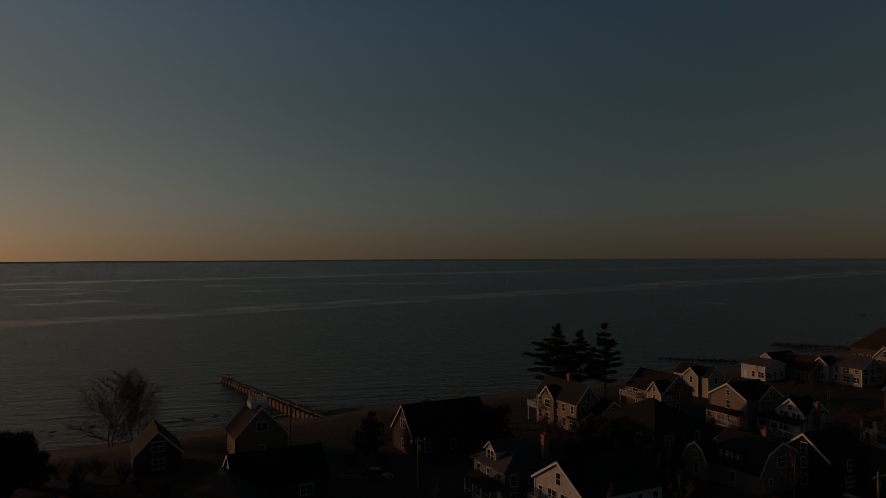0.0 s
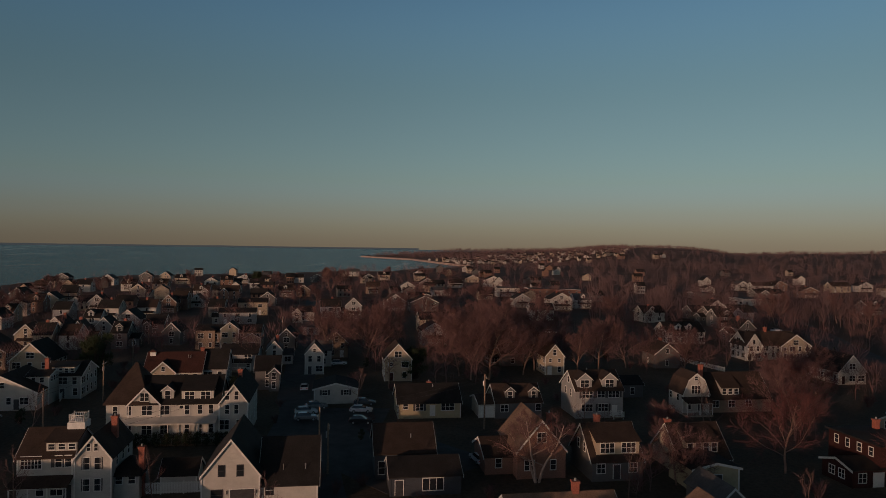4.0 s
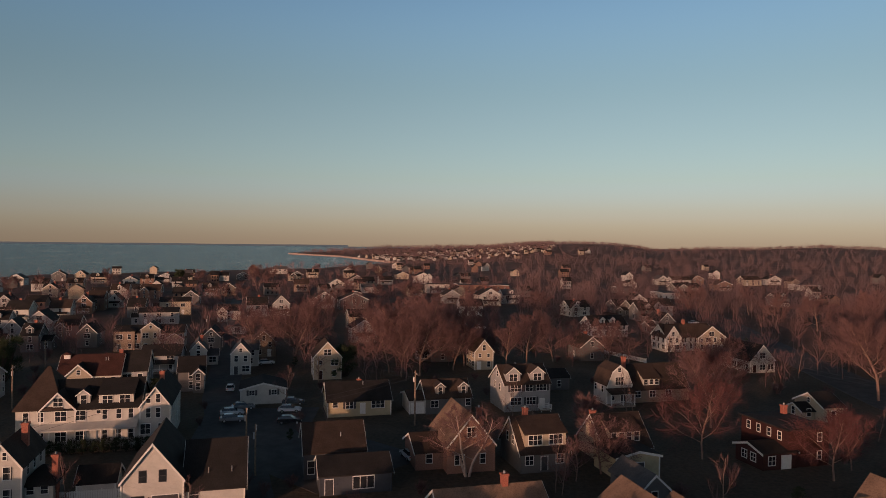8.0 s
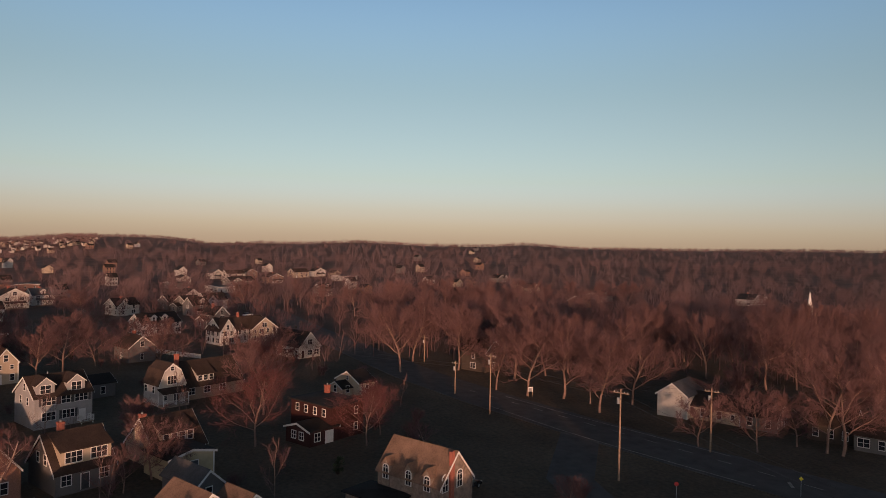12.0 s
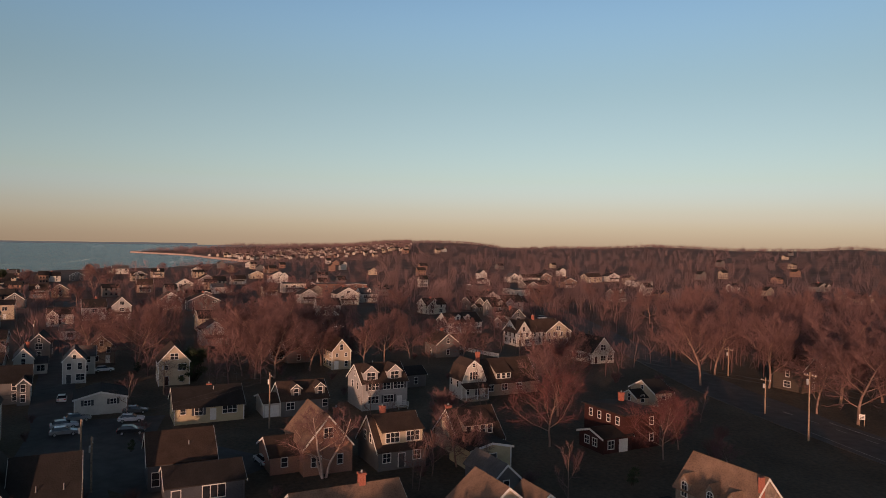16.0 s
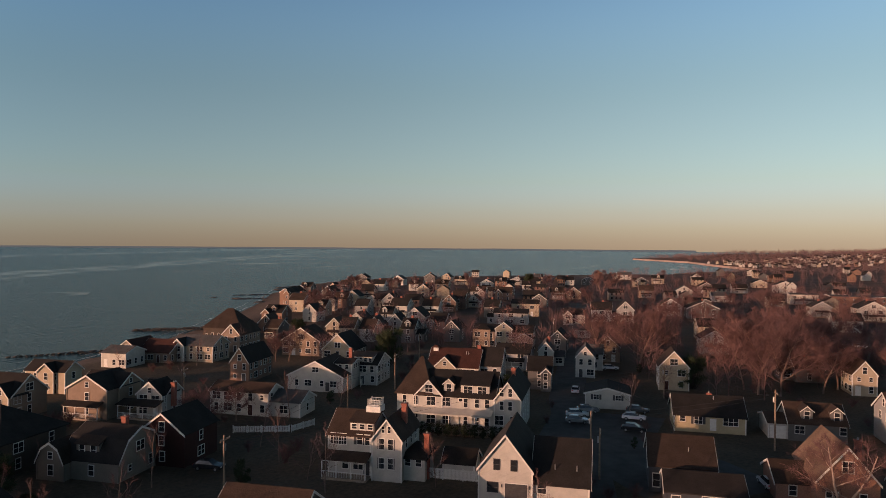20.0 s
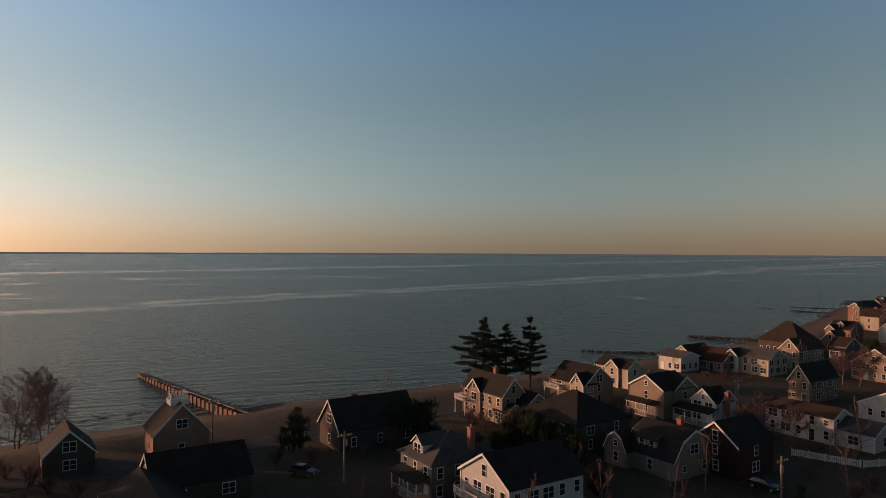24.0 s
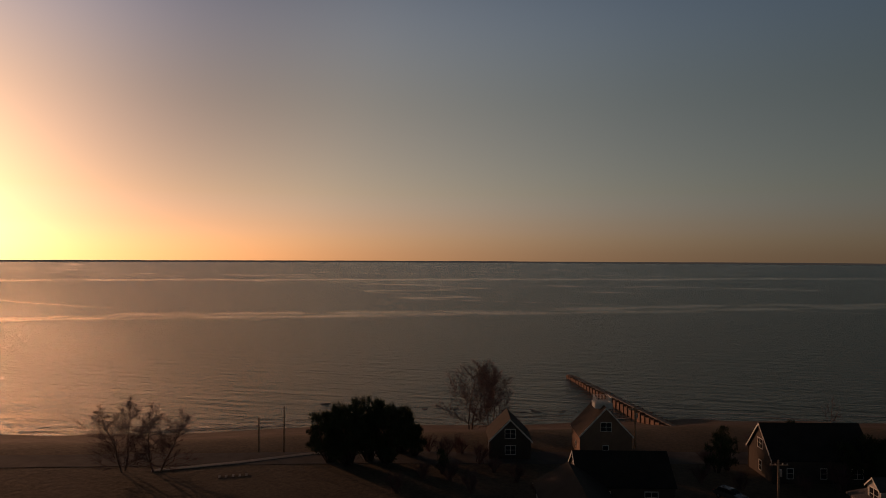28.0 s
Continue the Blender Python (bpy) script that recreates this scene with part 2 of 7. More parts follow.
def ground_material():
    m, n, l, b = shader("winter_ground", 0.95)
    geo = n.new("ShaderNodeNewGeometry").outputs["Position"]
    sep = n.new("ShaderNodeSeparateXYZ")
    l.new(geo, sep.inputs[0])
    lawn = ramp_node(n, l, noise_node(n, l, geo, 0.06, 6), (0.075, 0.06, 0.042), (0.15, 0.115, 0.08))
    tuft = ramp_node(n, l, noise_node(n, l, geo, 1.4, 5), (0.6, 0.6, 0.6), (1.15, 1.1, 1.05))
    lawn = mix_node(n, l, lawn, tuft, 1.0, "MULTIPLY")
    # leaf litter under the far woods; its brown paints in haze with distance
    away = n.new("ShaderNodeVectorMath")
    away.operation = "LENGTH"
    l.new(geo, away.inputs[0])
    wood = n.new("ShaderNodeMapRange")
    wood.inputs["From Min"].default_value, wood.inputs["From Max"].default_value = 230, 420
    l.new(math_node(n, l, "ADD", away.outputs["Value"], math_node(n, l, "MULTIPLY", noise_node(n, l, geo, 0.01), 60.0)), wood.inputs["Value"])
    litter = ramp_node(n, l, noise_node(n, l, geo, 0.05, 6), (0.075, 0.046, 0.037), (0.14, 0.088, 0.07))
    lawn = mix_node(n, l, lawn, litter, wood.outputs[0])
    sand = ramp_node(n, l, noise_node(n, l, geo, 0.25, 6), (0.08, 0.056, 0.044), (0.14, 0.098, 0.077))
    edge = math_node(n, l, "ADD", sep.outputs[2], math_node(n, l, "MULTIPLY", noise_node(n, l, geo, 0.12), 0.8))
    fac = n.new("ShaderNodeMapRange")
    fac.inputs["From Min"].default_value, fac.inputs["From Max"].default_value = -0.5, 0.0
    l.new(edge, fac.inputs["Value"])
    l.new(mix_node(n, l, sand, lawn, fac.outputs[0]), b.inputs["Base Color"])
    bump_node(n, l, noise_node(n, l, geo, 0.8, 6), b, 0.6, 0.3)
    return m


def water_material():
    m, n, l, b = shader("sea_water", 0.22)
    b.inputs["Base Color"].default_value = (0.04, 0.088, 0.098, 1)
    b.inputs["IOR"].default_value = 1.33
    geo = n.new("ShaderNodeNewGeometry").outputs["Position"]
    turn = n.new("ShaderNodeMapping")
    turn.vector_type = "TEXTURE"
    turn.inputs["Rotation"].default_value = (0, 0, radians(14))
    turn.inputs["Scale"].default_value = (8.0, 1.0, 1.0)
    l.new(geo, turn.inputs["Vector"])
    swell = noise_node(n, l, turn.outputs[0], 0.55, 3)
    ripple = noise_node(n, l, turn.outputs[0], 2.6, 3)
    chop = noise_node(n, l, turn.outputs[0], 0.26, 2, 0.5)
    slick = n.new("ShaderNodeMapping")
    slick.inputs["Rotation"].default_value = (0, 0, radians(-24))
    slick.inputs["Scale"].default_value = (0.0009, 0.0045, 1.0)
    l.new(geo, slick.inputs["Vector"])
    field = noise_node(n, l, slick.outputs[0], 1.0, 2.2, 0.5)
    line = math_node(n, l, "ABSOLUTE", math_node(n, l, "SUBTRACT", field, 0.52))
    far = n.new("ShaderNodeVectorMath")
    far.operation = "LENGTH"
    l.new(geo, far.inputs[0])
    near = n.new("ShaderNodeMapRange")
    near.inputs["From Min"].default_value, near.inputs["From Max"].default_value = 380, 560
    near.inputs["To Min"].default_value, near.inputs["To Max"].default_value = 0.05, 0.0
    l.new(far.outputs["Value"], near.inputs["Value"])
    line = math_node(n, l, "ADD", line, near.outputs[0])
    # long slicks lying along the shore
    for place, bearing, sharp, sway in (((-60, 538, 0), 40.7, 0.0004, 60.0), ((-560, 1020, 0), 38.0, 0.00012, 150.0), ((250, 860, 0), 42.0, 0.0003, 180.0)):
        lane = n.new("ShaderNodeMapping")
        lane.vector_type = "TEXTURE"
        lane.inputs["Location"].default_value, lane.inputs["Rotation"].default_value = place, (0, 0, radians(bearing))
        l.new(geo, lane.inputs["Vector"])
        across = n.new("ShaderNodeSeparateXYZ")
        l.new(lane.outputs[0], across.inputs[0])
        wander = noise_node(n, l, lane.outputs[0], 0.004, 5.0, 0.55)
        frayed = noise_node(n, l, lane.outputs[0], 0.02, 4.0, 0.6)
        off = math_node(n, l, "ADD", across.outputs[1], math_node(n, l, "MULTIPLY", math_node(n, l, "SUBTRACT", wander, 0.5), sway))
        wisp = math_node(n, l, "MULTIPLY", math_node(n, l, "MAXIMUM", math_node(n, l, "SUBTRACT", frayed, 0.5), 0.0), 0.05)
        line = math_node(n, l, "MINIMUM", line, math_node(n, l, "ADD", math_node(n, l, "MULTIPLY", math_node(n, l, "ABSOLUTE", off), sharp), wisp))
    calm = ramp_node(n, l, line, (0.12, 0.12, 0.12), (1, 1, 1), 0.0015, 0.008)
    rough = n.new("ShaderNodeMapRange")
    rough.inputs["To Min"].default_value, rough.inputs["To Max"].default_value = 0.12, 0.24
    l.new(calm, rough.inputs["Value"])
    l.new(rough.outputs[0], b.inputs["Roughness"])
    height = math_node(n, l, "ADD", math_node(n, l, "ADD", math_node(n, l, "MULTIPLY", swell, 1.0), math_node(n, l, "MULTIPLY", chop, 1.7)), math_node(n, l, "MULTIPLY", ripple, 0.5))
    x = n.new("ShaderNodeBump")
    x.inputs["Distance"].default_value = 2.3
    l.new(calm, x.inputs["Strength"])
    l.new(height, x.inputs["Height"])
    l.new(x.outputs[0], b.inputs["Normal"])
    return m


GROUND, WATER = ground_material(), water_material()


# ---- building helpers ----
def part(name, bm, material, parent=None, label="", at=None):
    """Links a bmesh as one mesh object, under a thing or a part."""
    me = bpy.data.meshes.new(name)
    bm.to_mesh(me)
    bm.free()
    return piece(name, me, material, parent, label, at)


def piece(name, me, material, parent=None, label="", at=None):
    if material is not None and not me.materials:
        me.materials.append(material)
    ob = new(name, me)
    if parent is not None:
        ob.parent = parent
    if at is not None:
        ob.matrix_basis = at
    if label:
        ob["label"] = label
    return ob


def mesh_of(name, verts, faces):
    me = bpy.data.meshes.new(name)
    me.from_pydata(verts, [], faces)
    me.update()
    return me


def box(bm, x0, y0, z0, x1, y1, z1):
    v = [bm.verts.new(p) for p in ((x0, y0, z0), (x1, y0, z0), (x1, y1, z0), (x0, y1, z0), (x0, y0, z1), (x1, y0, z1), (x1, y1, z1), (x0, y1, z1))]
    for f in ((3, 2, 1, 0), (4, 5, 6, 7), (0, 1, 5, 4), (1, 2, 6, 5), (2, 3, 7, 6), (3, 0, 4, 7)):
        bm.faces.new([v[i] for i in f])
    return v


def extruded(bm, profile, a0, a1, flip):
    """Closed prism: profile points (b, z) swept from a0 to a1; flip: a runs along y instead of x."""
    def place(a, b, z):
        return (b, a, z) if flip else (a, b, z)
    p = [bm.verts.new(place(a0, *q)) for q in profile]
    q = [bm.verts.new(place(a1, *r)) for r in profile]
    k = len(profile)
    bm.faces.new(p), bm.faces.new(q[::-1])
    for i in range(k):
        bm.faces.new((p[i], q[i], q[(i + 1) % k], p[(i + 1) % k]))
    bmesh.ops.recalc_face_normals(bm, faces=bm.faces)


def tube(bm, pts, r0, r1, sides=6):
    rings = []
    for i, p in enumerate(pts):
        p = Vector(p)
        d = (Vector(pts[min(i + 1, len(pts) - 1)]) - Vector(pts[max(i - 1, 0)])).normalized()
        e = d.cross(Vector((0.31, 0.95, 0.11))).normalized()
        g = d.cross(e)
        r = r0 + (r1 - r0) * i / (len(pts) - 1)
        rings.append([bm.verts.new(p + (e * math.cos(2 * math.pi * k / sides) + g * math.sin(2 * math.pi * k / sides)) * r) for k in range(sides)])
    for a, b in zip(rings, rings[1:]):
        for k in range(sides):
            bm.faces.new((a[k], a[(k + 1) % sides], b[(k + 1) % sides], b[k]))
    bm.faces.new(rings[0][::-1]), bm.faces.new(rings[-1])


# ---- ground, sea, far shore ----
CAM_H, SEA = 34.0, -4.0
COAST = [(-4900, -2600), (-600, -190), (-149, 86), (-121, 103), (-99, 122), (-61, 146), (-26, 171), (18, 191), (62, 213), (93, 230), (121, 246), (150, 267),
         (200, 312), (244, 356), (307, 428), (372, 484), (447, 508), (536, 518), (603, 492), (680, 430), (773, 406), (861, 338), (1123, 311), (1320, 440), (1548, 579),
         (1778, 818), (1900, 850), (2300, 720), (4900, 950), (4900, -4900), (-4900, -4900)]


def coast_distance(px, py):
    """Metres inland (negative at sea) of arrays of places."""
    best = np.full(px.shape, 1e9)
    inside = np.zeros(px.shape, bool)
    for (ax, ay), (bx, by) in zip(COAST, COAST[1:] + COAST[:1]):
        ex, ey = bx - ax, by - ay
        k = np.clip(((px - ax) * ex + (py - ay) * ey) / (ex * ex + ey * ey), 0, 1)
        best = np.minimum(best, np.hypot(px - ax - k * ex, py - ay - k * ey))
        if ay != by:
            inside ^= ((ay > py) != (by > py)) & (px < ex * (py - ay) / ey + ax)
    return np.where(inside, best, -best)


# the wooded skyline by bearing: tops over the village level, fitted to the camera's view
RIDGE_YAW = [60, 66, 68, 72, 76, 80.5, 83, 84.8, 88.5, 91.4, 93.4, 95.1, 98.7, 102.6, 106.7, 109, 112.3, 117.5, 120.7, 123.4, 125, 132, 142, 160]
RIDGE_TOP = [14, 17, 23, 25, 26, 29.5, 36, 42, 47.5, 46, 39, 29, 35, 36, 43, 42, 38, 40, 46, 40, 37, 40, 44, 44]


def land(px, py):
    """Height of the land: beach, flat village, wooded rises behind it."""
    px, py = np.asarray(px, float), np.asarray(py, float)
    d = coast_distance(px, py)
    s = np.clip(d / 26, 0, 1)
    z = np.where(d > 0, SEA + 4 * s * s * (3 - 2 * s), SEA - np.minimum(3, -0.12 * d))
    r = np.hypot(px, py)
    yaw = np.degrees(np.arctan2(-px, py))
    k = np.clip((r - 500) / 1400, 0, 1) * np.clip(d / 250, 0, 1)
    k = k * k * (3 - 2 * k) * (1 - 0.5 * np.clip((r - 2150) / 600, 0, 1))
    rise = np.interp(-yaw, RIDGE_YAW, RIDGE_TOP) - 11.0 + 1.5 * np.sin(px / 170) * np.cos(py / 140)
    return z + np.where(yaw < -60, k * rise, 0)


def ground_sheet():
    yaws = np.radians(np.concatenate([np.arange(-155, 75, 0.6), np.arange(75, 205, 5.0)]))
    radii = np.concatenate([np.geomspace(8, 900, 90), np.geomspace(930, 4850, 34)])
    gx, gy = -np.sin(yaws)[None] * radii[:, None], np.cos(yaws)[None] * radii[:, None]
    gz = land(gx, gy)
    k = len(yaws)
    verts = [(0, 0, 0)] + [tuple(p) for p in np.stack([gx, gy, gz], -1).reshape(-1, 3).tolist()]
    faces = [(0, 1 + (j + 1) % k, 1 + j)[::-1] for j in range(k)]
    for i in range(len(radii) - 1):
        for j in range(k):
            a, b = 1 + i * k + j, 1 + i * k + (j + 1) % k
            faces.append((a, b, b + k, a + k)[::-1])
    me = mesh_of("ground", verts, faces)
    for p in me.polygons:
        p.use_smooth = True
    me.flip_normals() if me.polygons[50].normal.z < 0 else None
    return tagged(piece("ground", me, GROUND), "dry winter lawns, sand and woodland floor", "ground", kind="structure")


def sea_sheet():
    k = 128
    verts = [(0, 0, SEA)] + [(r * math.cos(2 * math.pi * j / k), r * math.sin(2 * math.pi * j / k), SEA) for r in (1500, 4880) for j in range(k)]
    faces = [(0, 1 + j, 1 + (j + 1) % k) for j in range(k)] + [(1 + j, 1 + k + j, 1 + k + (j + 1) % k, 1 + (j + 1) % k) for j in range(k)]
    return tagged(piece("water", mesh_of("water", verts, faces), WATER), "calm grey-blue sea with pale slicks", "sea", kind="structure")


def far_shore():
    """Low wooded land across the sound, its haze an even glow in the material."""
    rng = random.Random(5)
    verts, faces = [], []
    yaws = [math.radians(-70 + 0.4 * i) for i in range(362)]
    top = 6.5
    for i, a in enumerate(yaws):
        top += rng.uniform(-0.6, 0.6) + (6.5 - top) * 0.2
        for r, z in ((4780, SEA - 1), (4800, top), (4870, SEA - 1)):
            verts.append((-math.sin(a) * r, math.cos(a) * r, z))
    for i in range(len(yaws) - 1):
        for j in (0, 1):
            a = i * 3 + j
            faces.append((a, a + 3, a + 4, a + 1))
    m, n, l, b = shader("far_shore_haze_glow", 1.0)
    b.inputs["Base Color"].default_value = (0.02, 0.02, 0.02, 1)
    # dim grey emission paints in the haze over the distant land
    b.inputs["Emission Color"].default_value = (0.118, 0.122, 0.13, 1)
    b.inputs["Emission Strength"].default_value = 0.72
    return tagged(piece("backdrop", mesh_of("backdrop", verts, faces), m), "low shore across the water with a grey haze glow", "far shore", kind="structure")


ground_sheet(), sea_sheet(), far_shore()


def ribbon(name, pts, width, material, lift, label):
    """A road or path of that width along the points."""
    verts, faces = [], []
    for i, p in enumerate(pts):
        d = Vector(pts[min(i + 1, len(pts) - 1)]) - Vector(pts[max(i - 1, 0)])
        s = Vector((-d.y, d.x)).normalized() * width / 2
        for k, z in ((1, 0), (1, lift), (-1, lift), (-1, 0)):
            verts.append((p[0] + s.x * k, p[1] + s.y * k, z - 0.05 * (z == 0)))
    for i in range(len(pts) - 1):
        for j in range(3):
            a = i * 4 + j
            faces.append((a, a + 4, a + 5, a + 1)[::-1])
    return tagged(piece(name, mesh_of(name, verts, faces), material), label, "road", kind="structure")


ribbon("road", [(60, 31), (100, 54.5), (134, 77), (164, 93), (212, 120), (276, 153), (360, 196)], 8, ASPHALT, 0.05, "narrow asphalt street between houses")
ribbon("road", [(420, -55), (260, -60), (165, -66), (134, -71), (108, -77), (86, -83), (40, -97), (-60, -130)], 13, ASPHALT, 0.06, "wide asphalt road with painted lines")
ribbon("road", [(96, 30), (112, 58), (128, 64)], 22, ASPHALT, 0.03, "asphalt parking lot beside the street")
ribbon("road", [(108, -77), (84, -58), (60, -52)], 7, ASPHALT, 0.04, "asphalt side street joining the main road")
ribbon("road", [(-160, 40), (-70, 95), (-10, 128), (40, 160), (70, 178)], 7, ASPHALT, 0.04, "asphalt road behind the beach")


# ---- houses ----
def house(label, x, y, rot, category="house"):
    h = new("house")
    h.matrix_basis = pose(x, y, 0, 0, 0, rot)
    return tagged(h, label, category)


def lattice(xs, zs, hole, y0, y1):
    """One connected grille: cells between the grid lines are solid unless hole(i, j)."""
    bm = bmesh.new()
    pts = {}
    def vert(i, j, y):
        if (i, j, y) not in pts:
            pts[i, j, y] = bm.verts.new((xs[i], y, zs[j]))
        return pts[i, j, y]
    nx, nz = len(xs) - 1, len(zs) - 1
    def solid(i, j):
        return 0 <= i < nx and 0 <= j < nz and not hole(i, j)
    for i in range(nx):
        for j in range(nz):
            if not solid(i, j):
                continue
            bm.faces.new((vert(i, j, y0), vert(i + 1, j, y0), vert(i + 1, j + 1, y0), vert(i, j + 1, y0)))
            for di, dj, a, b in ((-1, 0, (i, j + 1), (i, j)), (1, 0, (i + 1, j), (i + 1, j + 1)), (0, -1, (i, j), (i + 1, j)), (0, 1, (i + 1, j + 1), (i, j + 1))):
                if not solid(i + di, j + dj):
                    bm.faces.new((vert(*a, y0), vert(*a, y1), vert(*b, y1), vert(*b, y0)))
    return bm


def window_mesh(name, w, z, cols, rows):
    """A cased window: white casing and glazing bars; the pane is a mesh of its own."""
    c = 0.085
    xs, zs = [-w / 2 - c, -w / 2], [-z / 2 - c * 1.3, -z / 2]
    for i in range(1, cols):
        x = -w / 2 + w * i / cols
        xs += [x - 0.035, x + 0.035]
    for i in range(1, rows):
        q = -z / 2 + z * i / rows
        zs += [q - 0.025, q + 0.025]
    xs, zs = xs + [w / 2, w / 2 + c], zs + [z / 2, z / 2 + c * 1.3]
    bm = lattice(xs, zs, lambda i, j: i % 2 == 1 and j % 2 == 1, -0.08, 0.02)
    frame_me = bpy.data.meshes.new(name)
    bm.to_mesh(frame_me), bm.free()
    frame_me.materials.append(TRIM)
    bm = bmesh.new()
    box(bm, -w / 2, -0.03, -z / 2, w / 2, 0.01, z / 2)
    pane_me = bpy.data.meshes.new("pane")
    bm.to_mesh(pane_me), bm.free()
    pane_me.materials.append(GLASS)
    bm = bmesh.new()
    box(bm, -0.22, -0.05, -z / 2 - 0.05, 0.22, 0.0, z / 2 + 0.05)
    shut = bpy.data.meshes.new("shutter")
    bm.to_mesh(shut), bm.free()
    shut.materials.append(DARK_TRIM)
    return frame_me, pane_me, shut, w / 2 + c + 0.24


WIN = {"single": window_mesh("window", 0.85, 1.45, 1, 2), "double": window_mesh("window", 1.7, 1.4, 2, 2), "triple": window_mesh("window", 2.4, 1.4, 3, 2),
       "small": window_mesh("window", 0.7, 0.9, 1, 2), "wide": window_mesh("window", 3.0, 1.5, 4, 1), "tall": window_mesh("window", 1.0, 2.0, 2, 2)}


def joined_window(kind):
    """Casing and pane as one mesh, for houses further off."""
    bm = bmesh.new()
    bm.from_mesh(WIN[kind][0])
    count = len(bm.faces)
    bm.from_mesh(WIN[kind][1])
    bm.faces.ensure_lookup_table()
    for f in bm.faces[count:]:
        f.material_index = 1
    me = bpy.data.meshes.new("window")
    bm.to_mesh(me), bm.free()
    me.materials.append(TRIM), me.materials.append(GLASS)
    return me


FAR_WIN = {k: joined_window(k) for k in ("single", "double", "small")}


def window(h, kind, x, y, z, face, shutters=False, far=False):
    """face: 0 front (-y), 90 right (+x), -90 left (-x)."""
    if far:
        return piece("window", FAR_WIN[kind], None, h, at=pose(x, y, z, 0, 0, face))
    frame_me, pane_me, shut, reach = WIN[kind]
    w = piece("window", frame_me, None, h, at=pose(x, y, z, 0, 0, face))
    piece("pane", pane_me, None, w)
    if shutters:
        for s in (-reach, reach):
            piece("shutter", shut, None, w, "dark shutter", at=pose(s, 0, 0))
    return w


SASHES = {}


def sash(h, x, y, z, w, tall, cols=1, rows=2, face=0, shutters=False):
    """A window of its own size, centred there; shared meshes for alike ones."""
    key = (round(w, 2), round(tall, 2), cols, rows)
    if key not in SASHES:
        SASHES[key] = window_mesh("window", w, tall, cols, rows)
    frame_me, pane_me, shut, reach = SASHES[key]
    win = piece("window", frame_me, None, h, at=pose(x, y, z, 0, 0, face))
    piece("pane", pane_me, None, win)
    if shutters:
        for e in (-reach, reach):
            piece("shutter", shut, None, win, "dark shutter", at=pose(e, 0, 0))
    return win


def vent_pipe(h, x, y, z):
    bm = bmesh.new()
    tube(bm, [(0, 0, -0.5), (0, 0, 0.55)], 0.07, 0.07, 8)
    part("vent_pipe", bm, METAL, h, at=pose(x, y, z))


def hedge_row(ax, ay, bx, by, tall, deep):
    """A clipped hedge: stems and thousands of small leaves in an uneven box."""
    rng = random.Random(int(ax * 5 + by))
    length = math.hypot(bx - ax, by - ay)
    v, f = [], []
    for i in range(int(length * 190)):
        p = Vector((rng.uniform(0, length), rng.uniform(-deep, deep) / 2, 0))
        p.z = (tall * (0.93 + 0.09 * math.sin(p.x * 1.3))) * rng.random() ** 0.6
        e = Vector((rng.gauss(0, 1), rng.gauss(0, 1), rng.gauss(0.4, 1))).normalized()
        twig(v, f, p, p + e * rng.uniform(0.15, 0.3), 0.05)
    t = piece("hedge", mesh_of("hedge", v, f), HEDGE, at=pose(ax, ay, 0, 0, 0, math.degrees(math.atan2(by - ay, bx - ax))))
    return tagged(t, "dark clipped hedge along a house front", "hedge")


def door(h, x, y, z, face, w=1.0, tall=2.05, material=None, name="door"):
    bm = bmesh.new()
    box(bm, -w / 2, -0.06, 0, w / 2, 0.02, tall)
    for i in range(3):
        box(bm, -w / 2 + 0.12, -0.085, 0.15 + i * tall / 3, w / 2 - 0.12, -0.06, 0.05 + (i + 1) * tall / 3 - 0.05)
    d = part(name, bm, material or DARK_TRIM, h, at=pose(x, y, z, 0, 0, face))
    bm = bmesh.new()
    box(bm, -w / 2 - 0.1, -0.08, 0, -w / 2, 0.02, tall + 0.1), box(bm, w / 2, -0.08, 0, w / 2 + 0.1, 0.02, tall + 0.1), box(bm, -w / 2, -0.08, tall, w / 2, 0.02, tall + 0.1)
    part("frame", bm, TRIM, d)
    return d


def roof_line(span, eave, rise, shape):
    s = span / 2
    if shape == "gambrel":
        return [(-s, eave), (-s * 0.62, eave + rise * 0.66), (0, eave + rise), (s * 0.62, eave + rise * 0.66), (s, eave)]
    return [(-s, eave), (0, eave + rise), (s, eave)]


def slab(bm, line, a0, a1, flip, thick, over):
    """A roof over the line, with thickness and an overhang at the eaves."""
    (b0, z0), (b1, z1) = line[0], line[1]
    k = over / math.hypot(b1 - b0, z1 - z0)
    top = [(b0 - (b1 - b0) * k, z0 - (z1 - z0) * k)] + line[1:-1] + [(-(b0 - (b1 - b0) * k), z0 - (z1 - z0) * k)]
    extruded(bm, [(b, z + thick) for b, z in top] + [(b, z + 0.01) for b, z in reversed(top)], a0, a1, flip)
    return top


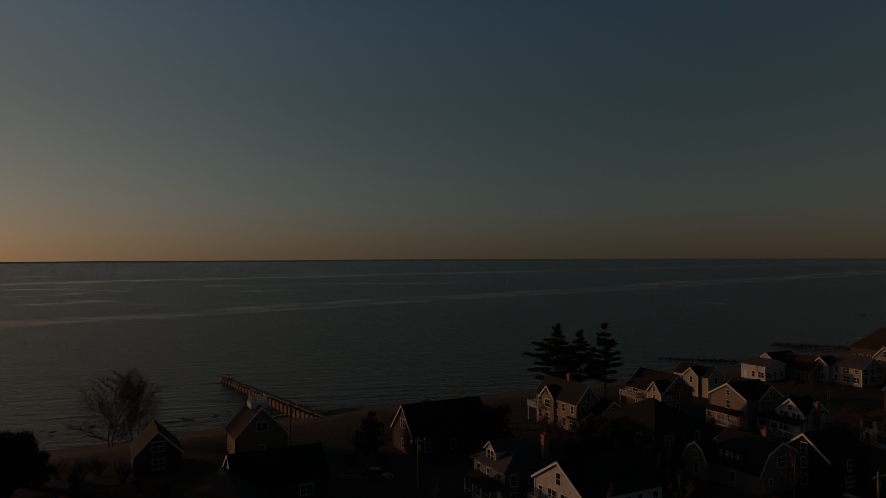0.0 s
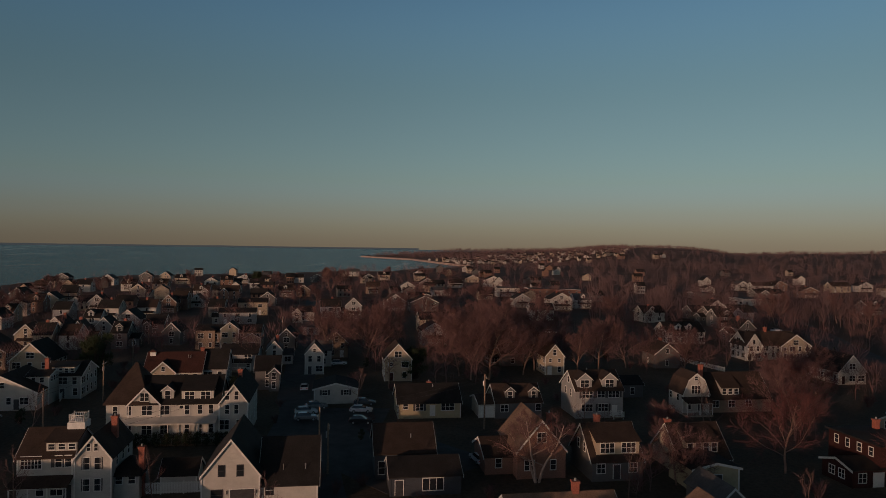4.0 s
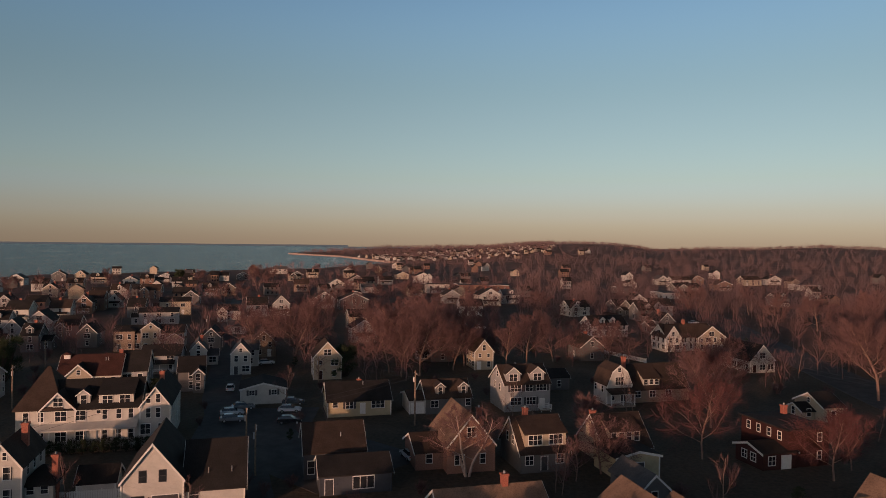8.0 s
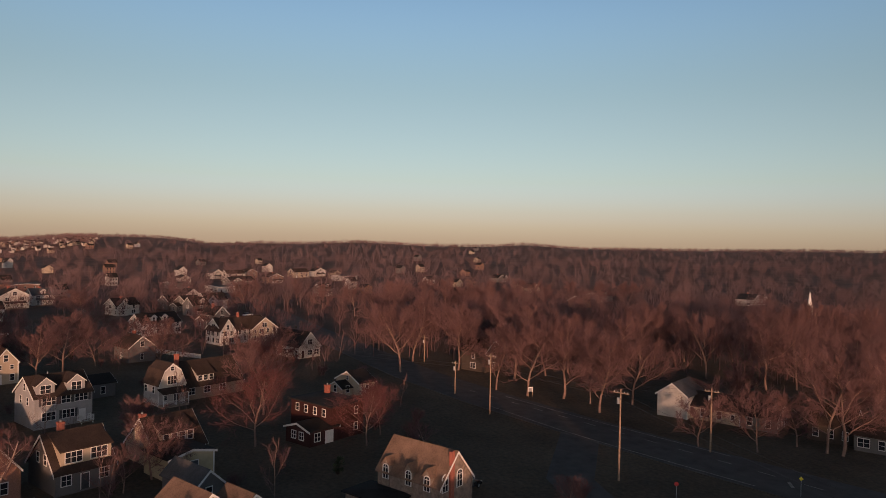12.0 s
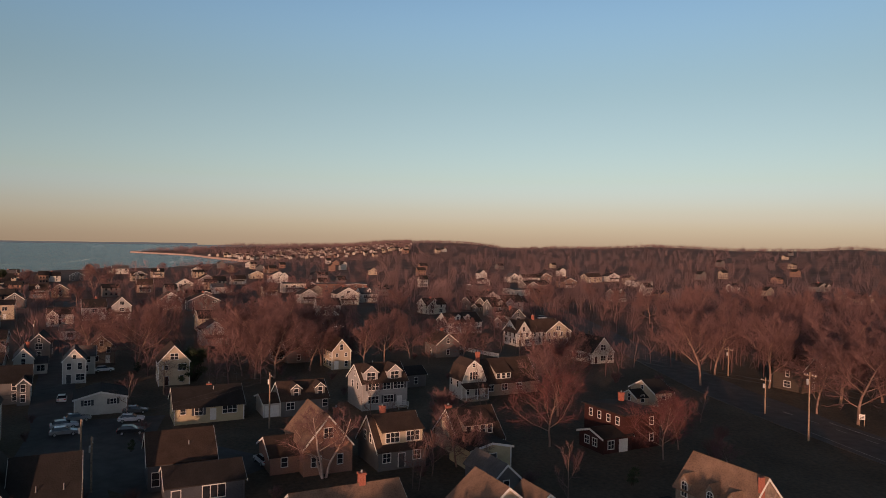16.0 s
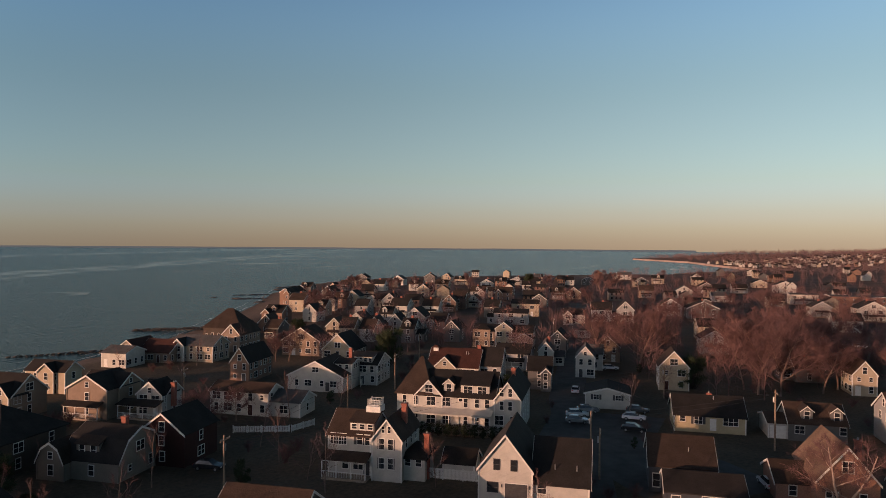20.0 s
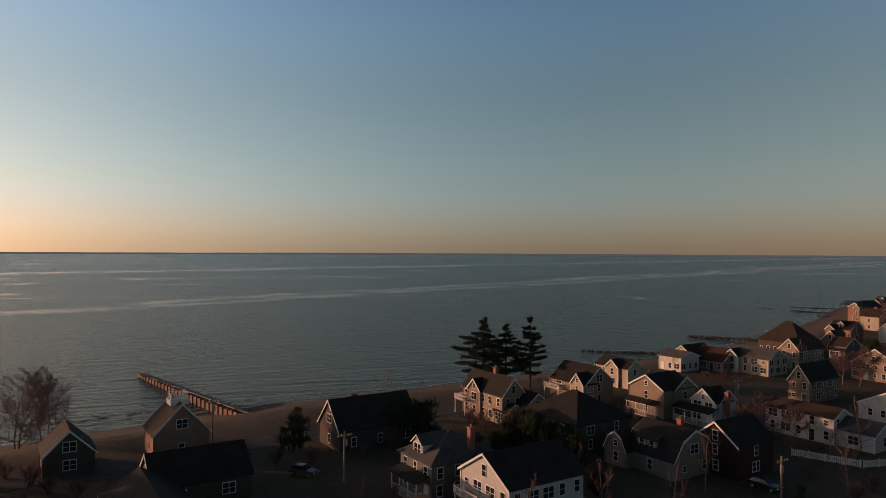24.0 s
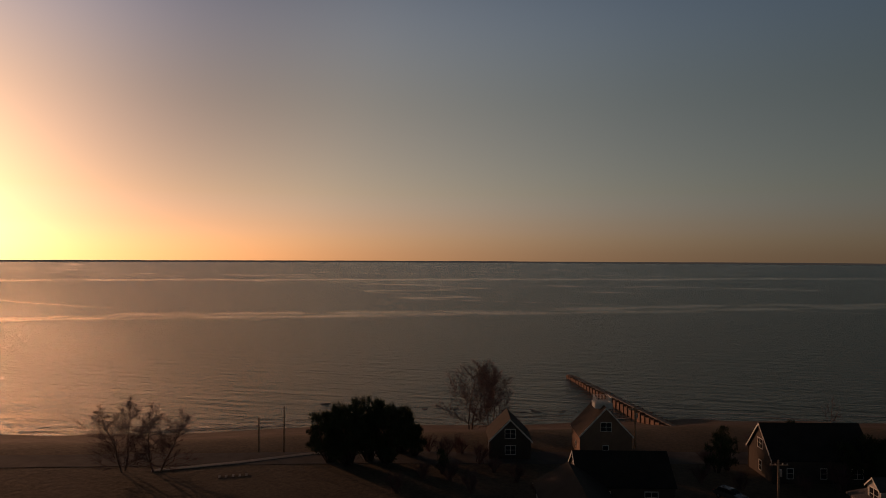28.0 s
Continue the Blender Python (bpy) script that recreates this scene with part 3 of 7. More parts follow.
def block(h, dx, dy, w, d, eave, rise, ridge, wall, roof, windows="", shape="gable", seed=0):
    """One volume of a house: walls, roof, trim, windows and a door; its front is at -y."""
    rng = random.Random(int(abs(dx * 31 + dy * 17 + w * 101 + d * 7 + eave * 13 + rise * 5 + h.location.x * 3)))
    flip = ridge == "y"
    span, length = (w, d) if flip else (d, w)
    at = pose(dx, dy, 0)
    bm = bmesh.new()
    if shape == "hip":
        box(bm, -w / 2, -d / 2, -3.5, w / 2, d / 2, eave)
    else:
        extruded(bm, [(-span / 2, -3.5)] + roof_line(span, eave, rise, shape) + [(span / 2, -3.5)], -length / 2, length / 2, flip)
    part("wall", bm, wall, h, at=at)
    bm = bmesh.new()
    if shape == "hip":
        o, g = 0.4, max(0.2, (length - span) / 2)
        def place(a, b, z):
            return (b, a, z) if flip else (a, b, z)
        base = [place(sa * (length / 2 + o), sb * (span / 2 + o), eave - 0.05) for sa, sb in ((-1, -1), (1, -1), (1, 1), (-1, 1))]
        lo = [bm.verts.new(p) for p in base]
        hi = [bm.verts.new((p[0], p[1], p[2] + 0.2)) for p in base]
        r = [bm.verts.new(place(-g, 0, eave + rise)), bm.verts.new(place(g, 0, eave + rise))]
        for i in range(4):
            bm.faces.new((lo[i], lo[(i + 1) % 4], hi[(i + 1) % 4], hi[i]))
        bm.faces.new(lo[::-1])
        bm.faces.new((hi[0], hi[1], r[1], r[0])), bm.faces.new((hi[1], hi[2], r[1])), bm.faces.new((hi[2], hi[3], r[0], r[1])), bm.faces.new((hi[3], hi[0], r[0]))
        bmesh.ops.recalc_face_normals(bm, faces=bm.faces)
        part("roof", bm, roof, h, at=at)
    else:
        line = roof_line(span, eave, rise, shape)
        top = slab(bm, line, -length / 2 - 0.3, length / 2 + 0.3, flip, 0.16, 0.4)
        part("roof", bm, roof, h, at=at)
        for a in ((-1,) if flip else (-1, 1)):
            bm = bmesh.new()
            lo, hi = sorted((a * (length / 2 + 0.3), a * (length / 2 + 0.36)))
            extruded(bm, [(b, z + 0.13) for b, z in top] + [(b, z - 0.2) for b, z in reversed(top)], lo, hi, flip)
            part("gable_trim", bm, TRIM, h, at=at)
        if windows != "far":
            for sx in (-1, 1):
                bm = bmesh.new()
                box(bm, sx * w / 2 - 0.09, -d / 2 - 0.09, -0.3, sx * w / 2 + 0.09, -d / 2 + 0.09, eave - 0.1)
                part("corner_board", bm, TRIM if wall in (WHITE, CREAM, YELLOW) else wall, h, at=at)
    if windows in ("none", "barn"):
        return
    floors = max(1, round((eave - 0.4) / 2.6))
    gable_faces = (0,) if flip else (-90, 90)
    for face, wide, off in ((0, w, d / 2), (90, d, w / 2), (-90, d, w / 2)):
        def spot(s, z):
            return {0: (dx + s, dy - off, z), 90: (dx + off, dy + s, z), -90: (dx - off, dy - s, z)}[face]
        cols = max(1, int(wide / 2.3))
        if windows in ("few", "far"):
            cols = max(1, cols // 2)
        for fl in range(floors):
            z = 1.5 + fl * (eave - 0.3) / floors
            used_door = rng.randrange(cols) if fl == 0 and face == 0 else -1
            for c in range(cols):
                s = (c + 0.5 - cols / 2) * wide / cols + rng.uniform(-0.1, 0.1)
                x, y, q = spot(s, z)
                if c == used_door and cols > 1:
                    door(h, x, y, 0.1, face, 0.95, 2.05, rng.choice((DARK_TRIM, TRIM, RED)))
                else:
                    kind = "wide" if windows == "big" and face == 0 else rng.choices(("single", "double", "small"), (5, 3, 1))[0]
                    if kind == "wide" and wide / cols < 3.6:
                        kind = "double"
                    window(h, kind, x, y, q, face, windows == "shutters", windows == "far")
        if face in gable_faces and rise > 1.9 and shape != "hip":
            kind = "double" if wide > 6.5 and rise > 3 else ("single" if rise > 2.8 else "small")
            x, y, q = spot(0, eave + rise * 0.3)
            window(h, kind, x, y, q, face, windows == "shutters", windows == "far")


def chimney(h, x, y, z0, z1):
    bm = bmesh.new()
    box(bm, -0.38, -0.38, z0, 0.38, 0.38, z1 - 0.25)
    box(bm, -0.46, -0.46, z1 - 0.25, 0.46, 0.46, z1)
    c = part("chimney", bm, RED_BRICK, h, at=pose(x, y, 0))
    bm = bmesh.new()
    tube(bm, [(0, 0, z1 - 0.02), (0, 0, z1 + 0.3)], 0.14, 0.12, 8)
    part("flue", bm, CONCRETE, c)


def gable_dormer(h, x, yf, w, eave, rise, span, wall, roof):
    """A gabled dormer on a roof whose eave runs along the front at yf."""
    slope = rise / (span / 2)
    y0, z0, tall, up = yf + 0.7, eave + 0.5 * slope, 1.7, w * 0.42
    y1 = min(yf + (tall + up + 0.5) / slope + 0.7, yf + span / 2)
    bm = bmesh.new()
    extruded(bm, [(-w / 2, z0 - 0.3), (-w / 2, z0 + tall), (0, z0 + tall + up), (w / 2, z0 + tall), (w / 2, z0 - 0.3)], y0, y1, True)
    d = part("dormer", bm, wall, h, at=pose(x, 0, 0))
    bm = bmesh.new()
    slab(bm, [(-w / 2, z0 + tall), (0, z0 + tall + up), (w / 2, z0 + tall)], y0 - 0.25, y1, True, 0.1, 0.25)
    part("roof", bm, roof, d)
    bm = bmesh.new()
    line = [(-w / 2 - 0.2, z0 + tall - 0.08), (0, z0 + tall + up + 0.08), (w / 2 + 0.2, z0 + tall - 0.08)]
    extruded(bm, line + [(b, z - 0.18) for b, z in reversed(line)], y0 - 0.31, y0 - 0.25, True)
    part("trim", bm, TRIM, d)
    window(d, "double" if w > 2.2 else "single", 0, y0, z0 + tall * 0.5, 0)


def shed_dormer(h, x, yf, w, eave, rise, span, wall, roof, count, tall=1.75, glass=None):
    slope = rise / (span / 2)
    y0, z0 = yf + 0.6, eave + 0.4 * slope
    y1 = yf + span / 2
    bm = bmesh.new()
    zr = max(z0 + tall + 0.2, eave + rise - 0.05)
    v = [(-w / 2, y0, z0 - 0.3), (w / 2, y0, z0 - 0.3), (w / 2, y0, z0 + tall), (-w / 2, y0, z0 + tall), (-w / 2, y1, z0 - 0.3), (w / 2, y1, z0 - 0.3), (w / 2, y1, zr), (-w / 2, y1, zr)]
    q = [bm.verts.new(p) for p in v]
    for f in ((0, 1, 2, 3), (5, 4, 7, 6), (1, 5, 6, 2), (4, 0, 3, 7), (3, 2, 6, 7), (4, 5, 1, 0)):
        bm.faces.new([q[i] for i in f])
    d = part("dormer", bm, wall, h, at=pose(x, 0, 0))
    bm = bmesh.new()
    k = (zr - z0 - tall) / (y1 - y0)
    p = [(y0 - 0.35, z0 + tall - 0.35 * k + 0.01), (y1, zr + 0.01), (y1, zr + 0.15), (y0 - 0.35, z0 + tall - 0.35 * k + 0.15)]
    extruded(bm, p, -w / 2 - 0.2, w / 2 + 0.2, False)
    part("roof", bm, roof, d)
    for i in range(count):
        s = (i + 0.5 - count / 2) * w / count
        if glass:
            sash(d, s, y0, z0 + tall - glass[1] / 2 - 0.3, *glass)
        else:
            window(d, "single" if w / count < 2.1 else "double", s, y0, z0 + tall * 0.5, 0)


def porch(h, x, yf, w, deep, tall, wall, roof):
    """An open porch: deck, posts, rail and a lean-to roof."""
    bm = bmesh.new()
    box(bm, -w / 2, -deep, -1.0, w / 2, -0.01, 0.35)
    p = part("porch", bm, DECK, h, at=pose(x, yf, 0))
    bm = bmesh.new()
    extruded(bm, [(-deep - 0.3, tall - 0.1), (-deep - 0.3, tall + 0.05), (-0.02, tall + 0.75), (-0.02, tall + 0.6)], -w / 2 - 0.2, w / 2 + 0.2, False)
    part("porch_roof", bm, roof, p)
    count = max(2, int(w / 2.2) + 1)
    for i in range(count):
        bm = bmesh.new()
        s = -w / 2 + 0.1 + (w - 0.2) * i / (count - 1)
        box(bm, s - 0.07, -deep + 0.03, 0.35, s + 0.07, -deep + 0.17, tall)
        part("post", bm, TRIM, p)
    bm = bmesh.new()
    box(bm, -w / 2, -deep + 0.06, tall - 0.3, w / 2, -deep + 0.14, tall - 0.1)
    box(bm, -w / 2, -deep + 0.06, 1.2, w / 2, -deep + 0.14, 1.28)
    for i in range(int(w / 0.25)):
        s = -w / 2 + 0.15 + i * 0.25
        box(bm, s - 0.02, -deep + 0.08, 0.45, s + 0.02, -deep + 0.12, 1.2)
    part("railing", bm, TRIM, p)


def rail_square(bm, x0, y0, x1, y1, z, tall=0.95, gap=0.25):
    for ax, ay, bx, by in ((x0, y0, x1, y0), (x1, y0, x1, y1), (x0, y1, x1, y1), (x0, y0, x0, y1)):
        lo_x, hi_x, lo_y, hi_y = min(ax, bx) - 0.03, max(ax, bx) + 0.03, min(ay, by) - 0.03, max(ay, by) + 0.03
        box(bm, lo_x, lo_y, z + tall - 0.08, hi_x, hi_y, z + tall), box(bm, lo_x, lo_y, z + 0.1, hi_x, hi_y, z + 0.17)
        k = max(2, int(math.hypot(bx - ax, by - ay) / gap))
        for i in range(k + 1):
            x, y = ax + (bx - ax) * i / k, ay + (by - ay) * i / k
            r = 0.07 if i in (0, k) else 0.025
            box(bm, x - r, y - r, z, x + r, y + r, z + tall + (0.15 if i in (0, k) else -0.04))


def widows_walk(h, x, y, z, size):
    s = size / 2
    bm = bmesh.new()
    box(bm, -s - 0.2, -s - 0.2, z - 0.9, s + 0.2, s + 0.2, z)
    w = part("roof_deck", bm, TRIM, h, at=pose(x, y, 0))
    bm = bmesh.new()
    rail_square(bm, -s, -s, s, s, z)
    part("railing", bm, TRIM, w)


def balcony(h, x, yf, w, deep, z):
    bm = bmesh.new()
    box(bm, -w / 2, -deep, z - 0.2, w / 2, -0.01, z)
    b = part("balcony", bm, DECK, h, at=pose(x, yf, 0))
    bm = bmesh.new()
    rail_square(bm, -w / 2, -deep, w / 2, -0.05, z)
    part("railing", bm, TRIM, b)
    for s in (-1, 1):
        bm = bmesh.new()
        box(bm, s * (w / 2 - 0.1) - 0.08, -deep + 0.02, -0.5, s * (w / 2 - 0.1) + 0.08, -deep + 0.18, z - 0.2)
        part("post", bm, TRIM, b)


def barn_front(h):
    """Black sash windows, a garage door and two lanterns on the barn-like gable."""
    for x, z, w, tall in ((-1.22, 5.37, 0.9, 1.5), (1.03, 5.36, 0.9, 1.5), (-1.75, 2.37, 1.5, 1.4)):
        bm = bmesh.new()
        box(bm, -w / 2, -0.06, -tall / 2, w / 2, 0.02, tall / 2)
        box(bm, -w / 2, -0.09, -0.03, w / 2, -0.06, 0.03)
        win = part("window", bm, DARK_TRIM, h, at=pose(x, -6.0, z))
        bm = bmesh.new()
        box(bm, -w / 2 + 0.08, -0.075, -tall / 2 + 0.08, w / 2 - 0.08, -0.061, tall / 2 - 0.08)
        part("pane", bm, GLASS, win)
    sash(h, 4.6, -5.6, 2.6, 1.1, 1.3, 1, 2)
    door(h, 1.33, -6.0, 0.0, 0, 2.95, 3.0, DARK_TRIM, "garage_door")
    for x in (-0.55, 3.05):
        bm = bmesh.new()
        tube(bm, [(0, -0.15, 0), (0, -0.15, 0.4)], 0.1, 0.06, 6)
        box(bm, -0.03, -0.15, 0.3, 0.03, 0.0, 0.36)
        part("lantern", bm, DARK_TRIM, h, at=pose(x, -6.0, 2.5))
    for x in (6.2, 9.0):
        vent_pipe(h, x, -4.2, 4.9)


def arched_window(h, x, y, z, face, w=1.0, tall=1.5):
    bm = bmesh.new()
    pts = [(-w / 2, -tall / 2)] + [(w / 2 * -math.cos(a), tall / 2 + w / 2 * math.sin(a)) for a in [math.pi * i / 8 for i in range(9)]] + [(w / 2, -tall / 2)]
    outer = [(px * 1.25, pz * 1.08) for px, pz in pts]
    f0 = [bm.verts.new((px, -0.08, pz)) for px, pz in pts]
    f1 = [bm.verts.new((px, -0.08, pz)) for px, pz in outer]
    f2 = [bm.verts.new((px, 0.02, pz)) for px, pz in outer]
    f3 = [bm.verts.new((px, -0.02, pz)) for px, pz in pts]
    for i in range(len(pts)):
        j = (i + 1) % len(pts)
        bm.faces.new((f0[i], f0[j], f1[j], f1[i])), bm.faces.new((f1[i], f1[j], f2[j], f2[i])), bm.faces.new((f0[j], f0[i], f3[i], f3[j]))
    box(bm, -0.03, -0.07, -tall / 2, 0.03, -0.03, tall / 2 + w / 2), box(bm, -w / 2, -0.07, tall / 2 - 0.03, w / 2, -0.03, tall / 2 + 0.03), box(bm, -w / 2, -0.07, -0.03, w / 2, -0.03, 0.03)
    win = part("window", bm, TRIM, h, at=pose(x, y, z, 0, 0, face))
    bm = bmesh.new()
    bm.faces.new([bm.verts.new((px, -0.025, pz)) for px, pz in pts])
    bm.faces.new([bm.verts.new((px, 0.01, pz)) for px, pz in reversed(pts)])
    part("pane", bm, GLASS, win)


def stone_dormers(h):
    """Arched wall dormers along the shingle roof of the stone house."""
    for s in (-3.35, -0.25, 3.7):
        bm = bmesh.new()
        w = 1.35
        extruded(bm, [(-w / 2, 2.6), (-w / 2, 5.3), (0, 6.15), (w / 2, 5.3), (w / 2, 2.6)], -0.12, 2.0, True)
        d = part("dormer", bm, STONE, h, at=pose(-3.25, s, 0, 0, 0, -90))
        bm = bmesh.new()
        slab(bm, [(-w / 2, 5.3), (0, 6.15), (w / 2, 5.3)], -0.3, 2.1, True, 0.1, 0.2)
        part("roof", bm, ROOF_TAN, d)
        arched_window(d, 0, -0.12, 4.15, 0, 0.85, 1.4)
    for x in (-2.2, 0.7):
        arched_window(h, x, -5.25, 4.3, 0, 1.0, 1.6)


def cottage(x, y, w, d, eave, rise, ridge, wall, roof):
    """A smaller house further off, in the village's street grid."""
    rng = random.Random(int(x * 7 + y * 13))
    z = float(land(x, y))
    if wall in (GREY, TAN) and rng.random() < 0.55:
        wall = rng.choice((WHITE, CREAM, PALE, PALE, TERRA))
    words = {WHITE: "white", CREAM: "cream", GREY: "grey", PALE: "pale grey", TAN: "tan", TERRA: "cedar brown", BROWN: "dark brown", RED: "red", YELLOW: "yellow", BRICK: "brick"}[wall]
    tops = {ROOF_DARK: "dark", ROOF_BROWN: "brown", ROOF_GREY: "grey", ROOF_RED: "red", ROOF_TAN: "tan"}[roof]
    h = house("%s village house with %s %s roof" % (words, tops, "flat" if rise < 1 else "gabled"), x, y, -63 + rng.uniform(-4, 4))
    h.location.z = min(z, 0) + max(z, 0)
    block(h, 0, 0, w, d, eave, rise, ridge, wall, roof, "far")
    if rise > 2 and rng.random() < 0.5:
        chimney(h, rng.uniform(-1, 1), rng.uniform(-0.5, 1.5), eave + rise * 0.5, eave + rise + 0.9)
    if rise > 2.4 and ridge == "x" and rng.random() < 0.5:
        gable_dormer(h, rng.uniform(-1, 1), -d / 2, 2.0, eave, rise, d, wall, roof)
    extra = rng.random()
    if extra < 0.4:
        porch(h, 0, -d / 2, w * 0.7, 1.6, 2.6, wall, roof)
    elif extra < 0.7 and w > 5:
        block(h, rng.choice((-0.28, 0.28)) * w, -d / 2 - 0.4, w * 0.42, 3.4, eave * 0.96, min(rise, w * 0.2), "y", wall, roof, "far")
    elif extra < 0.85:
        block(h, rng.choice((-1, 1)) * (w / 2 + 1.4), 0.6, 3.0, d * 0.6, eave * 0.6, 1.2, "x", wall, roof, "far")
    return h


# ---- trees ----
def limb(verts, faces, a, b, r0, r1, sides):
    d = (b - a)
    e = d.cross(Vector((0.3, 0.2, 0.93))).normalized()
    g = d.normalized().cross(e)
    k = len(verts)
    for p, r in ((a, r0), (b, r1)):
        for i in range(sides):
            q = p + (e * math.cos(2 * math.pi * i / sides) + g * math.sin(2 * math.pi * i / sides)) * r
            verts.append(q[:])
    for i in range(sides):
        j = (i + 1) % sides
        faces.append((k + i, k + j, k + sides + j, k + sides + i))


def twig(verts, faces, a, b, r):
    d = (b - a)
    e = d.cross(Vector((0.3, 0.2, 0.93))).normalized() * r
    g = d.normalized().cross(e)
    k = len(verts)
    verts.extend(((a + e)[:], (a - e * 0.5 + g * 0.87)[:], (a - e * 0.5 - g * 0.87)[:], b[:]))
    faces.extend(((k, k + 1, k + 3), (k + 1, k + 2, k + 3), (k + 2, k, k + 3)))


def bare_tree_meshes(seed, wide, limbs, sprays, fine=0.014, girth=0.17, bark=None, clear=0.2, stems=1, twigs=None):
    """A leafless tree 10 m high: stems carried up through a round crown, limbs at every height that curve upward, branches and fine twigs."""
    rng = random.Random(seed)
    tv, tf, cv, cf = [], [], [], []

    def turned(d, angle):
        axis = Vector((rng.gauss(0, 1), rng.gauss(0, 1), rng.gauss(0, 1))).cross(d).normalized()
        return (Matrix.Rotation(angle, 3, axis) @ d).normalized()

    def sweep(p, d, length, r, lift, segs, v, f, sides, sway=0.12):
        pts = [(p, d, r)]
        for k in range(segs):
            d = (d + Vector((rng.gauss(0, sway), rng.gauss(0, sway), lift))).normalized()
            q = p + d * length / segs
            r1 = r * (1 - 0.82 * (k + 1) / segs) + 0.004
            limb(v, f, p, q, pts[-1][2], r1, sides)
            p = q
            pts.append((p, d, r1))
        return pts
    turn0 = rng.uniform(0, 6.28)
    for stem in range(stems):
        a = turn0 + stem * 6.28 / stems
        lean = Vector((math.cos(a), math.sin(a), 0)) * (0.3 if stems > 1 else 0.05) + Vector((0, 0, 1))
        trunk = sweep(Vector((math.cos(a), math.sin(a), -1.5)) * 0.2, lean.normalized(), 8.0, girth / stems ** 0.4, 0.035, 8, tv, tf, 6, 0.09)
        for i in range(limbs):
            up = clear + (0.97 - clear) * (i + rng.random() * 0.8) / limbs
            k = min(7, int(up * 8))
            p0, d0, r0 = trunk[k]
            base = p0.lerp(trunk[k + 1][0], up * 8 - k)
            reach = wide * 3.5 * (0.62 + 0.5 * math.sin(math.pi * min(1.0, up * 1.05 + 0.12))) * (1.12 - 0.55 * up) * rng.uniform(0.72, 1.12)
            a = i * 2.4 + rng.uniform(-0.5, 0.5)
            out = Vector((math.cos(a), math.sin(a), rng.uniform(0.1, 0.5) + 0.75 * up)).normalized()
            main = sweep(base, out, reach, max(0.022, r0 * 0.42), 0.09, 5, tv, tf, 4, 0.19)
            for j in range(1, 6):
                pj, dj, rj = main[j]
                for m in range(3 if sprays > 2 else 2):
                    nd = (turned(dj, rng.uniform(0.45, 1.05)) + Vector((0, 0, 0.12))).normalized()
                    side = sweep(pj, nd, reach * rng.uniform(0.3, 0.5) * (1.1 - 0.1 * j), max(0.012, rj * 0.5), 0.08, 2, cv, cf, 3, 0.2)
                    for q, dq, rq in side[1:] + [(side[0][0].lerp(side[1][0], 0.55), nd, rj)]:
                        for w in range(sprays):
                            e = (turned(dq, rng.uniform(0.25, 0.95)) + Vector((0, 0, 0.1))).normalized()
                            end = q + e * reach * rng.uniform(0.14, 0.3)
                            twig(cv, cf, q, end, fine)
                            if sprays > 3:
                                mid = q.lerp(end, rng.uniform(0.3, 0.6))
                                twig(cv, cf, mid, mid + turned(e, rng.uniform(0.4, 0.9)) * reach * 0.13, fine * 0.85)
    k = 10.0 / max(v[2] for v in cv)
    out = []
    for name, v, f, m in (("trunk", tv, tf, bark or BARK), ("crown", cv, cf, twigs or TWIG)):
        me = mesh_of(name, [(x * k, y * k, z * k) for x, y, z in v], f)
        me.materials.append(m)
        out.append(me)
    return out


BARE = [bare_tree_meshes(11 + i, (1.35, 1.5, 1.15, 1.3)[i], (12, 13, 13, 8)[i], 5, 0.011, 0.15, stems=(1, 1, 1, 2)[i]) for i in range(4)]
BARE_LITE = [bare_tree_meshes(51 + i, (1.4, 1.25, 1.5)[i], (13, 12, 14)[i], 5, 0.014, 0.14, stems=1) for i in range(3)]
BARE_THIN = [bare_tree_meshes(71 + i, 1.0, (7, 8)[i], 2, 0.013, 0.11) for i in range(2)]
BARE_FAR = [bare_tree_meshes(81 + i, (1.4, 1.5, 1.3)[i], (9, 10, 6)[i], 4, 0.028, 0.15, stems=(1, 1, 2)[i]) for i in range(3)]
DUNE = [bare_tree_meshes(97 + i, 0.98, 17, 3, 0.010, 0.1, None, 0.06, 2) for i in range(2)]
RED_TREE = [bare_tree_meshes(121 + i, 1.55, 13, 6, 0.010, 0.13, clear=0.22, twigs=RED_TWIG) for i in range(2)]
GNARLED = bare_tree_meshes(94, 1.3, 6, 4, 0.012, 0.27, PALE_BARK, 0.3, 3)
counter = [0]


def plant(name, meshes, x, y, height, full, label, category, wide=1.0):
    counter[0] += 1
    rng = random.Random(counter[0])
    t = new(name) if len(meshes) > 1 else new(name, meshes[0])
    k = height / full
    s = k * wide * rng.uniform(0.9, 1.12)
    t.matrix_basis = Matrix.LocRotScale((x, y, float(land(x, y))), Euler((0, 0, rng.uniform(0, 6.28))), (s, s, k))
    for me in meshes if len(meshes) > 1 else ():
        piece(me.name.split(".")[0], me, None, t)
    return tagged(t, label, category)


def bare_tree(x, y, height):
    return plant("tree", (BARE if math.hypot(x, y) < 125 else BARE_LITE if math.hypot(x, y) < 240 else BARE_FAR)[counter[0] % 3], x, y, height, 10, "leafless deciduous tree with reddish-brown fine twigs", "tree", 1.0)


def dune_tree(x, y, height, wide=1.12):
    return plant("tree", DUNE[counter[0] % 2], x, y, height, 10, "leafless tree with a broad fine crown by the beach", "tree", wide)


def red_tree(x, y, height):
    return plant("tree", RED_TREE[counter[0] % 2], x, y, height, 10, "leafless tree with a round crown of dark red twigs", "tree", 1.05)


